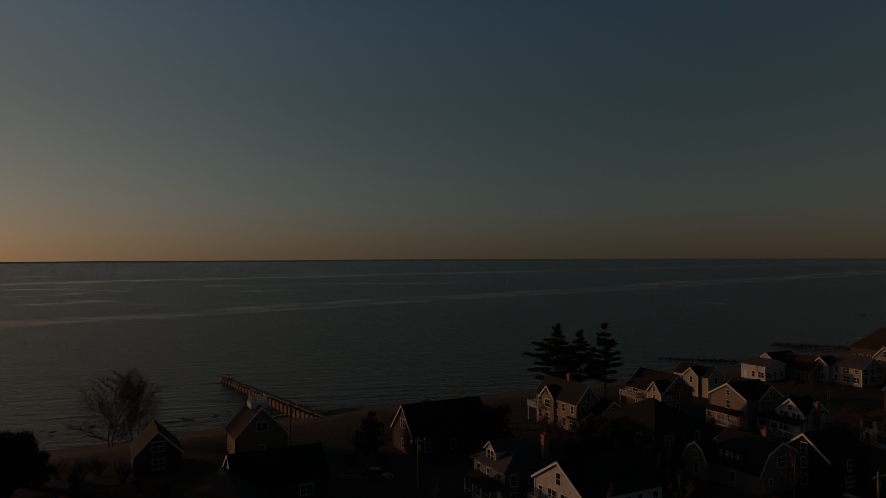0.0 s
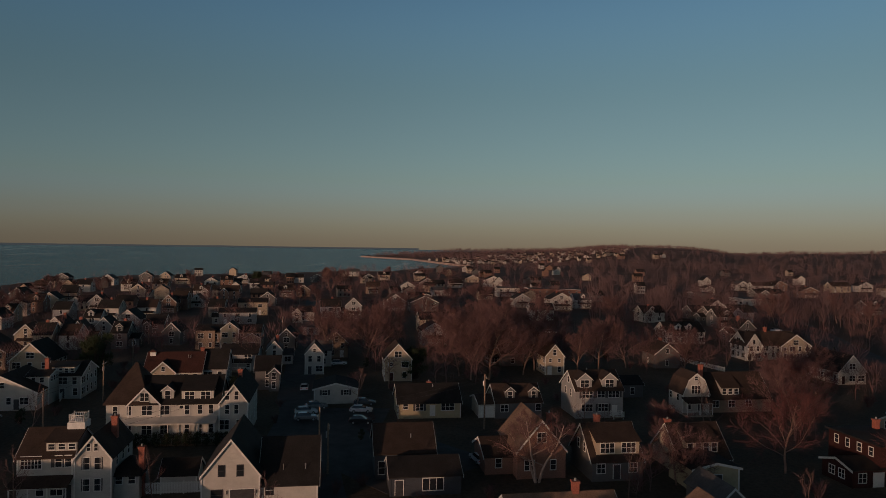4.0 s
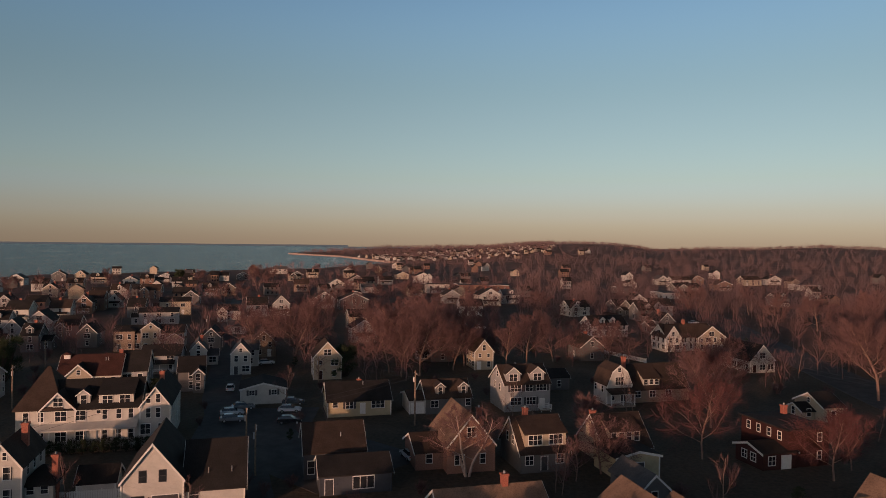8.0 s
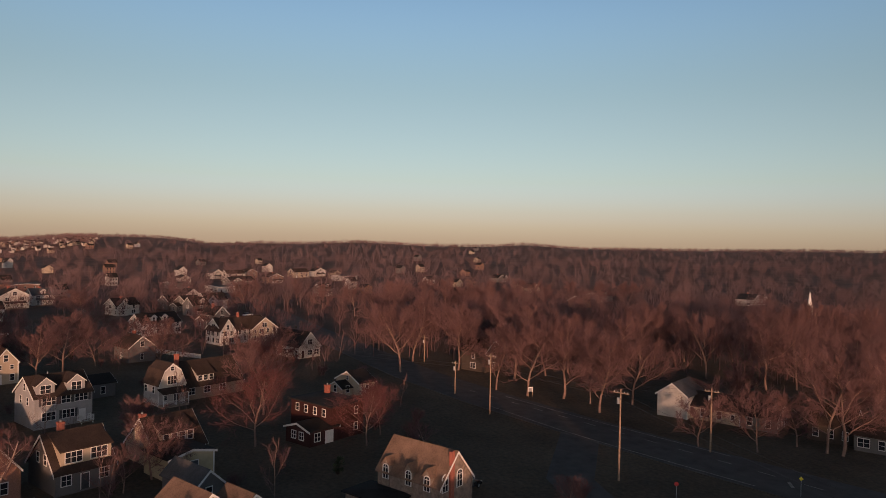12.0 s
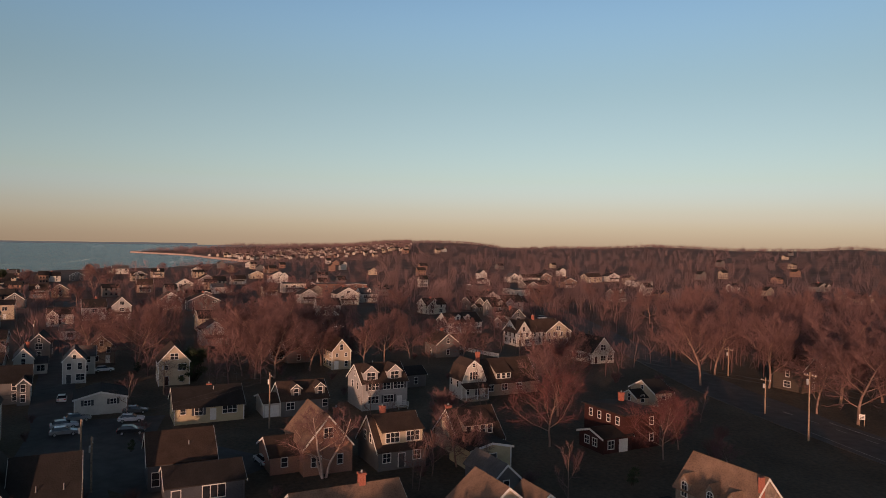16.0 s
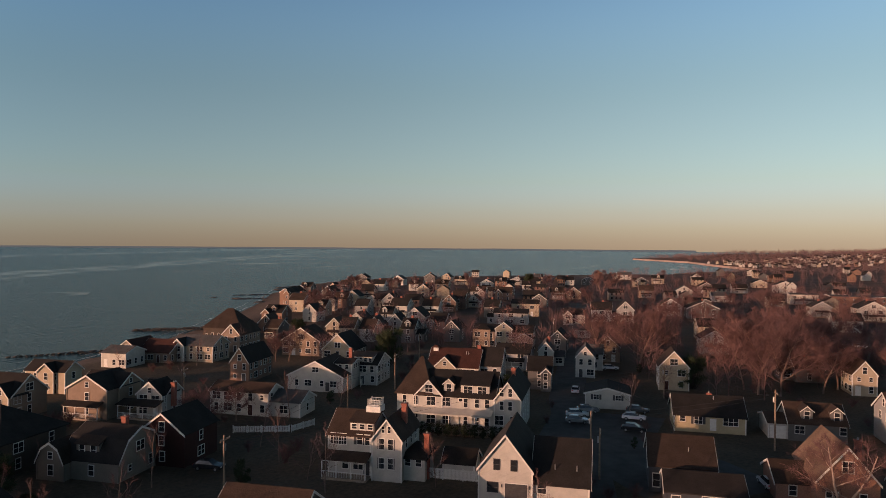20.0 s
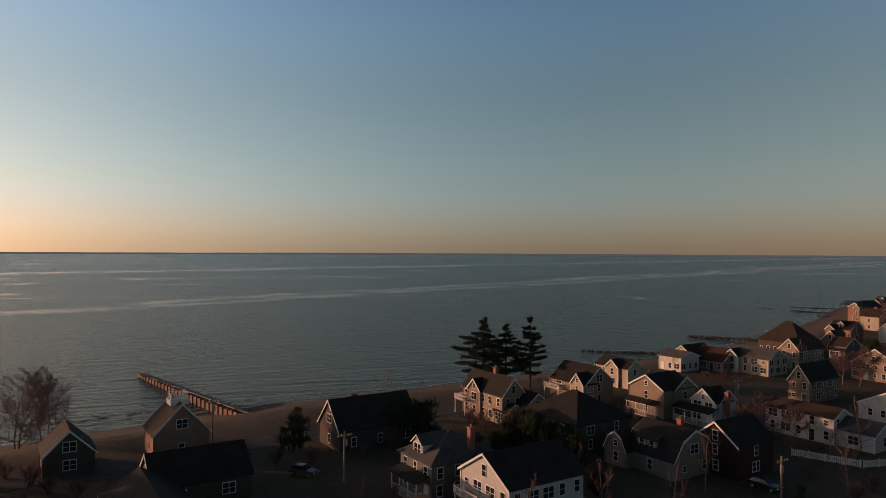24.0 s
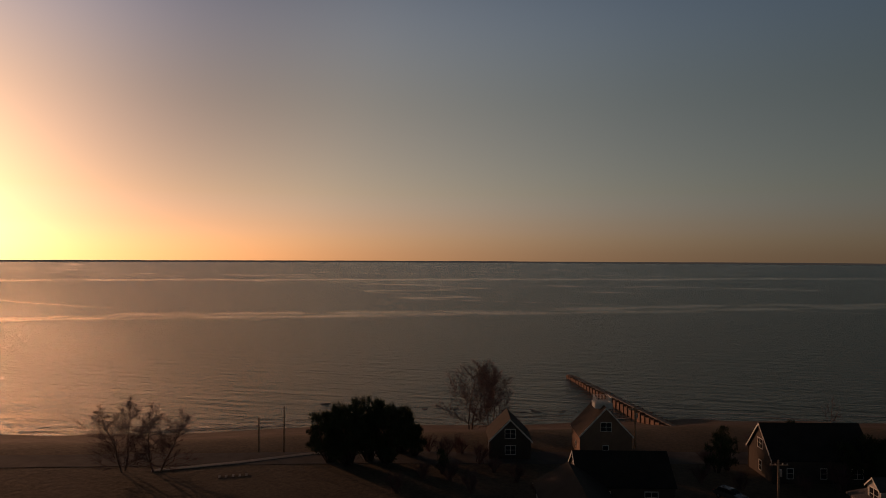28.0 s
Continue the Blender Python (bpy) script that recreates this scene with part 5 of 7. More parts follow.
block(h, 0.5, 0, 7.6, 9.0, 3.0, 4.3, "x", GREY, ROOF_BROWN, windows="none")
shed_dormer(h, 0.8, -4.5, 6.6, 3.0, 4.3, 9, CREAM, ROOF_BROWN, 2, 2.3, (2.1, 1.4, 3, 2))
for y in (-1.2, 1.2):
    sash(h, -3.3, y, 4.2, 0.8, 1.3, face=-90)
door(h, 0.4, -4.5, 0.3, 0), sash(h, 2.9, -4.5, 1.9, 1.2, 1.3, 2, 2), sash(h, -2.0, -4.5, 1.9, 1.2, 1.3, 2, 2)
chimney(h, -0.6, 1.0, 5, 8.4)
h = house('cream house with bay windows under a brown roof', 113.5, -3.0, -63)
block(h, 1.2, 0, 8.0, 9.0, 2.6, 4.2, "x", CREAM, ROOF_BROWN, windows="none")
shed_dormer(h, 1.0, -4.5, 5.2, 2.6, 4.2, 9, CREAM, ROOF_BROWN, 4, 2.1, (0.8, 1.3, 1, 2))
sash(h, -1.0, -4.5, 1.6, 0.9, 1.2), sash(h, 3.2, -4.5, 1.6, 0.9, 1.2)
chimney(h, -2.4, 0.5, 4.0, 7.4)
h = house('small yellow bungalow with low gable', 106.4, -5.6, -63)
block(h, 0, 0, 6.9, 7.0, 3.3, 0.75, "y", YELLOW, ROOF_DARK, windows="none")
door(h, 0.3, -3.5, 0.3, 0, 1.2, 2.1), sash(h, -2.0, -3.5, 1.9, 0.9, 1.1)
h = house('white gambrel house with wide reddish roof', 155.5, -3.6, -63)
block(h, 0, -3.0, 5.7, 6.0, 4.4, 4.0, "y", WHITE, ROOF_BROWN, windows="none", shape="gambrel")
sash(h, 0, -6.0, 5.1, 1.9, 1.6, 3, 2), sash(h, 0, -6.0, 7.4, 0.7, 0.8)
for y in (-4.0, -1.0):
    sash(h, -2.85, y, 3.2, 0.8, 1.3, face=-90)
sash(h, -1.5, -6.0, 1.8, 0.8, 1.4), door(h, 0.9, -6.0, 0.4, 0)
porch(h, -0.2, -6.0, 5.6, 2.2, 2.9, WHITE, ROOF_BROWN)
block(h, 9.6, -0.5, 15.6, 9.0, 2.9, 4.6, "x", TAN, ROOF_BROWN, windows="none")
shed_dormer(h, 8.6, -5.0, 4.0, 2.9, 4.6, 9, WHITE, ROOF_BROWN, 3, 1.8, (0.9, 1.1, 1, 2))
for x in (5.0, 8.6, 12.4):
    sash(h, x, -5.0, 1.8, 1.4, 1.3, 2, 2)
chimney(h, 3.7, -1, 5, 9.4)
h = house('small grey outbuilding with flat windows', 164.5, 8.1, -63)
block(h, 0, 0, 4.9, 6.0, 3, 1.4, "x", GREY, ROOF_DARK, windows="few")
h = house('narrow cream house with steep gable', 185.9, 29.4, -63)
block(h, 0, 0, 5.1, 8.0, 5, 3, "y", CREAM, ROOF_BROWN)
h = house('white house with hipped roof and gabled wings', 237.6, -30.0, -63)
block(h, 0, 0, 17.8, 9.0, 4.6, 3.6, "x", WHITE, ROOF_BROWN)
block(h, 6.2, -2.5, 9.9, 8.0, 4.6, 3.4, "y", CREAM, ROOF_BROWN)
block(h, -7.0, -1.2, 5.4, 8.0, 4.6, 3.6, "y", WHITE, ROOF_BROWN)
chimney(h, 0.0, 0.0, 6, 9.6)
h = house('white house with dark roof and several dormers', 263.7, -5.1, -63)
block(h, 0, 0, 14.5, 9.0, 4.4, 3, "x", WHITE, ROOF_DARK)
gable_dormer(h, -2.5, -4.5, 2.0, 4.4, 3.0, 9, WHITE, ROOF_DARK)
gable_dormer(h, 1.5, -4.5, 2.0, 4.4, 3.0, 9, WHITE, ROOF_DARK)
h = house('white gabled house with dark roof and shed dormer', 204.7, -42.7, -63)
block(h, 0, 0, 7.6, 13.0, 3.4, 4, "y", WHITE, ROOF_DARK)
h = house('dark red clapboard house with flat hipped roof', 111.7, -26.0, -63)
block(h, 8.4, 5.5, 7.6, 10.6, 5.8, 0.5, "x", RED, ROOF_DARK, shape="hip", windows="none")
block(h, 3.0, 3.2, 6.0, 6.2, 2.6, 0.9, "x", RED, ROOF_DARK, windows="none")
for y in (2.0, 4.3, 6.7, 9.0):
    sash(h, 4.6, y, 4.6, 0.75, 1.2, face=-90)
for y in (2.2, 4.2):
    sash(h, 0.0, y, 1.5, 1.1, 1.2, 2, 2, face=-90)
sash(h, 1.6, 0.1, 1.4, 1.2, 1.3, 2, 2), door(h, 4.2, 0.1, 0.0, 0, 1.6, 2.05, TRIM)
sash(h, 10.4, 0.2, 4.5, 0.75, 1.2), sash(h, 10.4, 0.2, 1.7, 0.75, 1.2)
chimney(h, 11.0, 8.5, 5.5, 7.6)
h = house('brown stone house with arched dormers and shingle roof', 82.5, -34.3, -63)
block(h, 0, 0, 6.5, 10.5, 4.3, 3.7, "y", STONE, ROOF_TAN, windows="none")
stone_dormers(h)
bm = bmesh.new()
box(bm, -0.35, -0.3, -1.0, 0.35, 0.05, 8.3)
part("chimney", bm, RED_BRICK, h, at=pose(-1.05, -5.25, 0))
block(h, -5.3, 3.2, 4.6, 7.0, 2.1, 0.6, "x", STONE, ROOF_DARK, shape="hip", windows="none")
h = house('low house with tan shingle roof and brick chimney', 80.0, 11.4, -63)
block(h, 0, 0, 12.9, 8.0, 2.9, 2.5, "x", GREY, ROOF_TAN, windows="few")
chimney(h, 2.0, 0, 4, 6.8)
h = house('cream house with steep tan shingle roof', 80.5, -5.7, -63)
block(h, 0, 0, 8.0, 7.3, 3.4, 3.2, "y", CREAM, ROOF_TAN, windows="few")
h = house('small grey house with pale gable', 95.7, -6.7, -63)
block(h, 0, 0, 3.9, 8.0, 2.6, 1.8, "y", GREY, ROOF_GREY, windows="few")
h = house('tan gabled house with shingle roof', 78.7, -10.7, -63)
block(h, 0, 0, 8.0, 4.9, 3.2, 3, "y", TAN, ROOF_TAN, windows="few")
h = house('white garage with plain gable end', 110.0, -102.7, -63)
block(h, 0, 0, 9.0, 6.1, 4.6, 2.2, "x", WHITE, ROOF_GREY, windows="none")
h = house('long low pale ranch house with dark roof', 104.1, -107.3, -63)
block(h, 0, 0, 8.0, 10.4, 2.7, 2.2, "y", CREAM, ROOF_DARK)
h = house('low grey ranch house with dark roof', 96.1, -110.8, -63)
block(h, 0, 0, 8.0, 6.3, 2.6, 2, "y", GREY, ROOF_DARK)
h = house('dark wooden house under bare trees', 86.1, -117.3, -63)
block(h, 0, 0, 9.0, 7.2, 3, 2.6, "y", BROWN, ROOF_BROWN)
h = house('low grey house among bare trees', 79.0, -118.2, -63)
block(h, 0, 0, 9.0, 5.4, 2.8, 2.2, "y", GREY, ROOF_BROWN)
h = house('dark house among street trees', 167.4, -85.9, -63)
block(h, 0, 0, 8.0, 8.0, 5.4, 2.8, "y", BROWN, ROOF_BROWN, windows="few")
h = house('low house with brown shingle roof', 48.1, 66.8, -63)
block(h, 0, 0, 10.5, 8.0, 3, 2.6, "x", GREY, ROOF_BROWN, windows="few")
# houses near the beach
h = house('cream bungalow with bright red roof on the beach', 95.0, 195.4, -63)
block(h, 0, 0, 8.1, 10.0, 3.2, 3, "y", CREAM, ROOF_RED)
block(h, 7.7, 1.0, 9.6, 9.0, 3, 3, "x", TAN, ROOF_RED)
h = house('small white house with flat dormer near beach', 87.7, 188.9, -63)
block(h, 0, 0, 7.4, 8.0, 4, 1.4, "x", WHITE, ROOF_GREY)
h = house('white beach house with balcony and low roof', 107.4, 183.2, -63)
block(h, 0, 0, 13.4, 9.0, 4.6, 2.4, "x", CREAM, ROOF_GREY)
block(h, -3.8, -2.5, 4.0, 6.0, 4.6, 1.8, "y", WHITE, ROOF_DARK)
h = house('tan gabled house with porch and arched window', 126.0, 190.4, -63)
block(h, 0, 0, 6.0, 13.0, 5.6, 3, "y", TAN, ROOF_BROWN)
h = house('house with large dark hipped roof', 139.0, 216.9, -63)
block(h, 0, 0, 14.3, 12.0, 4, 6.5, "x", BROWN, ROOF_BROWN, shape="hip")
h = house('shingled house with pale gable and dark side', 101.1, 148.3, -63)
block(h, 0, 0, 4.9, 12.0, 5, 3.4, "y", TERRA, ROOF_DARK)
h = house('wide white house with broad low gable', 106.6, 127.2, -63)
block(h, 0.6, 0, 13.4, 12.0, 3.6, 3.3, "y", WHITE, ROOF_BROWN, windows="none")
for x, w, cols in ((-4.0, 0.8, 1), (-1.2, 1.6, 2), (2.2, 0.8, 1), (5.0, 1.5, 2)):
    sash(h, x, -6.0, 1.9, w, 1.3, cols, 2)
sash(h, 0.6, -6.0, 5.0, 1.5, 1.1, 2, 2)
door(h, 3.6, -6.0, 0.2, 0)
block(h, 5.6, 1.5, 4.2, 5.5, 5.9, 0.7, "x", WHITE, ROOF_DARK, windows="none")
for x in (4.8, 6.4):
    sash(h, x, -1.25, 5.1, 0.75, 1.0)
for y in (0.2, 1.5, 2.8):
    sash(h, 7.7, y, 5.1, 0.75, 1.0, face=90)
block(h, 8.4, 9.0, 7.4, 10.0, 5.0, 2.2, "x", WHITE, ROOF_DARK)
shed_dormer(h, 8.4, 4.0, 4.6, 5.0, 2.2, 10, WHITE, ROOF_DARK, 4, 1.5, (0.7, 0.9, 1, 2))
chimney(h, 5.8, 3.0, 5, 8.9)
h = house('cream house with plain steep gable', 129.2, 145.2, -63)
block(h, 0, 0, 9.0, 10.0, 5, 4.2, "y", CREAM, ROOF_DARK)
h = house('tan shingled house with gable and dormers', 135.4, 169.1, -63)
block(h, 0, 0, 12.0, 10.0, 4.6, 3.8, "y", TAN, ROOF_BROWN)
# beach quarter
h = house('shingled seaside house with cross gable, porches and chimney', 24.8, 138.5, -63)
block(h, 0, 0, 13.3, 5.6, 5.6, 3.1, "x", TAN, ROOF_DARK)
block(h, -6.6 + 4.4, -2.8 + 1.7, 4.2, 4.2, 5.6, 2.0, "y", TAN, ROOF_DARK, windows="few")
balcony(h, -6.6 + 1.2, -2.8, 3.6, 1.8, 3.0)
chimney(h, 0.5, 0.3, 7.5, 5.6 + 3.1 + 1.4)
block(h, 6.6, 3.3, 6.6, 7.0, 3.4, 2.6, "x", TAN, ROOF_DARK)
block(h, 6.1, -0.8, 3.9, 4.0, 2.6, 1.4, "x", TAN, ROOF_DARK, windows="few")
h = house('wide brown building with a large dark hipped roof', 36.2, 119.4, -63)
block(h, 0, 0, 13.7, 12.4, 4.9, 4.2, "x", BROWN, ROOF_DARK, shape="hip", windows="few")
h = house('tan gabled house with small front gable and balcony', 47.5, 151.8, -63)
block(h, 0, 0, 10.9, 8.6, 4.8, 3.4, "x", TAN, ROOF_DARK, windows="few")
block(h, 5.5 - 2.0, -4.3 + 1.6, 3.8, 4.2, 4.8, 2.2, "y", CREAM, ROOF_DARK, windows="few")
balcony(h, -5.5 + 2.2, -4.3, 5.0, 1.8, 2.9)
h = house('cream beach house with brightly lit front gable', 62.3, 168.2, -63)
block(h, 0, 0, 10.4, 5.2, 5.0, 1.9, "x", CREAM, ROOF_DARK, windows="few")
block(h, 0.6, -2.6 + 1.2, 4.2, 3.6, 5.0, 1.7, "y", CREAM, ROOF_DARK, windows="few")
h = house('tan gabled house with garage bays and lit front', 60.4, 138.9, -63)
block(h, 0, 0, 8.9, 8.7, 5.8, 2.5, "y", TAN, ROOF_DARK, windows="few")
block(h, 0.3, 2.0, 8.9, 6.5, 5.8, 2.5 - 0.3, "x", TAN, ROOF_DARK, windows="few")
porch(h, -0.3, -4.4, 8.9 - 1.2, 1.4, 2.7, TAN, ROOF_DARK)
h = house('white gabled house with wide front porch', 67.2, 130.1, -63)
block(h, 0, 0, 5.4, 5.2, 4.6, 2.3, "y", WHITE, ROOF_DARK)
block(h, 0.2, 1.0, 5.4, 5.0, 4.6, 2.3 - 0.3, "x", WHITE, ROOF_DARK, windows="few")
porch(h, -1.2, -2.6, 5.4 + 3.0, 2.4, 2.8, WHITE, ROOF_DARK)
chimney(h, 2.7 + 0.9, -2.6 + 2.5, 2.0, 6.6)
h = house('grey-beige gambrel house with wide brown roof', 46.4, 103.0, -63)
block(h, 0, 0, 9.0, 9.4, 3.0, 3.9, "x", BEIGE, ROOF_DARK, shape="gambrel", windows="few")
shed_dormer(h, -1.0, -4.7, 3.8, 3.0, 3.9, 9.4, BEIGE, ROOF_BROWN, 2)
block(h, -5.6, -2.0, 4.5, 8.0, 2.8, 2.6, "y", BEIGE, ROOF_BROWN, shape="gambrel", windows="few")
chimney(h, 1.0, 1.2, 3.0 + 2, 3.0 + 3.9 + 1.0)
h = house('dark red gabled house with white trim and long dark roof', 56.1, 101.7, -63)
block(h, 0, 0, 7.7, 9.0, 5.1, 2.9, "y", RED, ROOF_DARK, windows="few")
h = house('white two-storey house behind a bare tree', 80.1, 119.3, -63)
block(h, 0, 0, 12.5, 5.6, 4.7, 1.3, "x", WHITE, ROOF_BROWN)
block(h, 9.2, 1.5, 6.8, 7.0, 3, 1.6, "x", WHITE, ROOF_GREY, windows="few")
# far shore side of the road
h = house('house with roof deck and rail overlooking the water', -32.4, 119.4, -63)
block(h, 0, 0, 8.0, 8.7, 4, 4.6, "x", TERRA, ROOF_BROWN, windows="few")
widows_walk(h, 0.8, 0.0, 9.0, 2.6)
h = house('dark wooden house with long plain roof', -24.1, 98.5, -63)
block(h, 0, 0, 9.0, 12.8, 3, 3.4, "y", BROWN, ROOF_DARK, windows="few")
h = house('dark grey gabled house near the beach trees', -46.6, 111.6, -63)
block(h, 0, 0, 8.0, 6.9, 3.2, 3.4, "x", BROWN, ROOF_DARK, windows="few")
h = house('dark shingled house with one lit gable end', -0.4, 122.9, -63)
block(h, 0, 0, 8.7, 15.0, 3.6, 4.4, "y", BROWN, ROOF_DARK, windows="few")
h = house('house with pale hipped roof, gable and brick chimney', 11.1, 97.7, -63)
block(h, 0, 0, 8.4, 11.0, 5, 3.2, "x", GREY, ROOF_GREY, shape="hip")
gable_dormer(h, -0.6, -5.5, 2.6, 5.0, 3.2, 11, WHITE, ROOF_GREY)
chimney(h, 3.4, 1.5, 6, 9.2)
porch(h, 0, -5.5, 7.0, 2.0, 2.8, GREY, ROOF_DARK)
h = house('white house with balcony and lit gable front', 19.4, 87.3, -63)
block(h, 0, 0, 10.1, 12.0, 5.6, 3, "y", WHITE, ROOF_DARK)
balcony(h, -1.5, -6.0, 5.0, 1.8, 2.9)
h = house('low dark house with brown walls', -19.7, 72.8, -63)
block(h, 0, 0, 43.6, 9.0, 3, 2.6, "x", BROWN, ROOF_DARK, windows="few")
h = house('tan victorian row house with bays and a gabled tower', 189.5, 133.0, -63)
block(h, 0, 0, 19.8, 9.0, 5.4, 1.8, "x", TAN, ROOF_DARK)
block(h, 0.5, -2.2, 5.3, 6.0, 6.6, 2, "y", CREAM, ROOF_DARK)
block(h, -6.9, -3.0, 5.8, 4.0, 6, 1.2, "x", TAN, ROOF_DARK, shape="hip")
block(h, 7.3, -3.1, 5.3, 5.0, 3.6, 1.6, "y", CREAM, ROOF_BROWN, windows="few")
# small houses further off
cottage(165, 189, 6.2, 8, 4.5, 3, "y", CREAM, ROOF_BROWN)
cottage(180, 193, 6.9, 9, 5, 3.2, "y", WHITE, ROOF_DARK)
cottage(175, 179, 4.5, 8, 5, 3, "y", TAN, ROOF_DARK)
cottage(164, 181, 5.2, 9, 5, 3, "x", GREY, ROOF_DARK)
cottage(234, 223, 8.4, 9, 5.5, 3, "x", WHITE, ROOF_DARK)
cottage(208, 189, 8.2, 9, 5, 3.4, "y", WHITE, ROOF_DARK)
cottage(177, 164, 4.7, 10, 5, 3, "x", GREY, ROOF_DARK)
cottage(248, 216, 8.0, 9, 5, 3, "x", TAN, ROOF_BROWN)
cottage(271, 224, 6.9, 9, 5, 3.4, "y", TERRA, ROOF_BROWN)
cottage(284, 228, 7.1, 9, 6, 3, "x", TERRA, ROOF_BROWN)
cottage(349, 245, 10.4, 9, 5, 3, "x", TERRA, ROOF_BROWN)
cottage(280, 184, 13.1, 9, 6, 1.6, "x", CREAM, ROOF_DARK)
cottage(246, 169, 14.6, 9, 5, 1.4, "x", GREY, ROOF_DARK)
cottage(159, 108, 9.4, 9, 4.5, 2, "x", GREY, ROOF_DARK)
cottage(169, 104, 4.2, 9, 4.5, 2.4, "y", WHITE, ROOF_GREY)
cottage(142, 89, 5.5, 9, 4.5, 2.6, "x", GREY, ROOF_DARK)
cottage(193, 114, 5.5, 9, 4.5, 2.6, "y", GREY, ROOF_DARK)
cottage(265, 149, 8.9, 9, 4.5, 2, "x", WHITE, ROOF_DARK)
cottage(230, 126, 6.0, 8, 3, 1.6, "x", WHITE, ROOF_GREY)
cottage(284, 146, 8.8, 9, 5.4, 3, "x", GREY, ROOF_DARK)
cottage(287, 136, 7.2, 9, 6, 3.4, "y", TAN, ROOF_BROWN)
cottage(330, 133, 10.4, 9, 5, 3.4, "y", TAN, ROOF_BROWN)
cottage(329, 117, 14.2, 10, 5, 3.2, "y", GREY, ROOF_DARK)
cottage(257, 88, 10.2, 9, 5, 2.4, "x", CREAM, ROOF_DARK)
cottage(224, 76, 8.5, 9, 5, 2.6, "y", TAN, ROOF_RED)
cottage(450, 172, 10.2, 9, 5, 3, "y", WHITE, ROOF_GREY)
cottage(386, 140, 13.4, 9, 4, 1.2, "x", GREY, ROOF_DARK)
cottage(435, 144, 9.7, 9, 4, 2, "x", WHITE, ROOF_GREY)
cottage(548, 135, 13.8, 9, 6, 3, "y", WHITE, ROOF_DARK)
cottage(452, 101, 15.1, 10, 6, 0.6, "x", WHITE, ROOF_GREY)
cottage(458, 72, 33.9, 14, 6, 0.5, "x", BRICK, ROOF_GREY)
cottage(373, 55, 12.3, 10, 6, 3.2, "y", GREY, ROOF_DARK)
cottage(378, 77, 8.8, 9, 5, 2.6, "y", GREY, ROOF_DARK)
cottage(419, 108, 8.5, 9, 4, 2, "x", GREY, ROOF_BROWN)
cottage(217, 277, 8.0, 9, 6, 2.8, "x", CREAM, ROOF_BROWN)
cottage(180, 245, 8.4, 9, 4.6, 2.8, "x", TAN, ROOF_DARK)
cottage(158, 220, 5.8, 8, 4, 3, "y", TERRA, ROOF_BROWN)
cottage(236, 312, 6.4, 8, 7, 2, "y", TERRA, ROOF_BROWN)
cottage(234, 290, 7.9, 9, 5, 3, "x", GREY, ROOF_BROWN)
cottage(151, 206, 5.0, 9, 4, 2.4, "x", GREY, ROOF_BROWN)
cottage(246, 278, 7.9, 9, 5, 3, "x", GREY, ROOF_BROWN)
cottage(262, 286, 8.2, 9, 5, 3, "y", CREAM, ROOF_DARK)
cottage(278, 325, 7.7, 9, 5, 3, "y", GREY, ROOF_BROWN)
cottage(295, 309, 8.4, 9, 5, 3, "x", TAN, ROOF_DARK)
cottage(258, 253, 7.7, 9, 5, 3.4, "y", GREY, ROOF_DARK)
cottage(353, 358, 9.0, 9, 5, 3, "x", GREY, ROOF_DARK)
cottage(413, 396, 9.4, 9, 5, 3, "y", WHITE, ROOF_GREY)
cottage(373, 340, 9.9, 9, 5, 3, "x", GREY, ROOF_DARK)
cottage(464, 407, 10.1, 9, 5, 3, "y", GREY, ROOF_BROWN)
cottage(337, 300, 8.1, 9, 5, 3, "y", CREAM, ROOF_DARK)
cottage(387, 327, 9.9, 9, 5, 3, "x", TAN, ROOF_BROWN)
cottage(344, 261, 9.2, 9, 5, 3, "x", GREY, ROOF_BROWN)
cottage(297, 228, 6.1, 8, 4, 3, "y", WHITE, ROOF_DARK)
cottage(452, 361, 11.3, 9, 5, 2.6, "x", CREAM, ROOF_DARK)
cottage(476, 397, 9.1, 9, 5, 3, "y", CREAM, ROOF_BROWN)
cottage(427, 316, 9.5, 9, 5, 2.6, "y", TAN, ROOF_DARK)
cottage(264, 192, 6.9, 9, 5, 3, "x", GREY, ROOF_DARK)
cottage(458, 325, 9.2, 9, 4.5, 3, "x", GREY, ROOF_DARK)
cottage(488, 329, 11.5, 9, 4.5, 2.6, "y", GREY, ROOF_BROWN)
cottage(435, 283, 10.2, 9, 4.5, 2.6, "x", WHITE, ROOF_DARK)
cottage(536, 343, 10.4, 9, 4.5, 2.6, "x", CREAM, ROOF_GREY)
cottage(323, 203, 8.1, 9, 4.5, 3, "y", GREY, ROOF_BROWN)
cottage(380, 226, 9.4, 9, 4.5, 3, "x", GREY, ROOF_BROWN)
cottage(388, 219, 8.7, 9, 4.5, 3, "y", TAN, ROOF_BROWN)
cottage(519, 298, 9.8, 9, 4.5, 2.6, "x", WHITE, ROOF_DARK)
cottage(532, 287, 9.9, 9, 4.5, 2.6, "y", GREY, ROOF_DARK)
cottage(647, 308, 14.1, 9, 5, 2.6, "x", WHITE, ROOF_GREY)
cottage(545, 244, 10.7, 9, 5, 3, "y", GREY, ROOF_BROWN)
cottage(432, 190, 9.2, 9, 5, 3, "x", TAN, ROOF_BROWN)
cottage(595, 251, 10.6, 9, 5, 2.6, "x", CREAM, ROOF_DARK)
cottage(505, 177, 10.5, 9, 5, 3, "y", GREY, ROOF_BROWN)
cottage(523, 159, 10.7, 9, 4, 2.6, "x", TAN, ROOF_BROWN)
cottage(604, 168, 11.3, 9, 4, 2.6, "y", CREAM, ROOF_DARK)
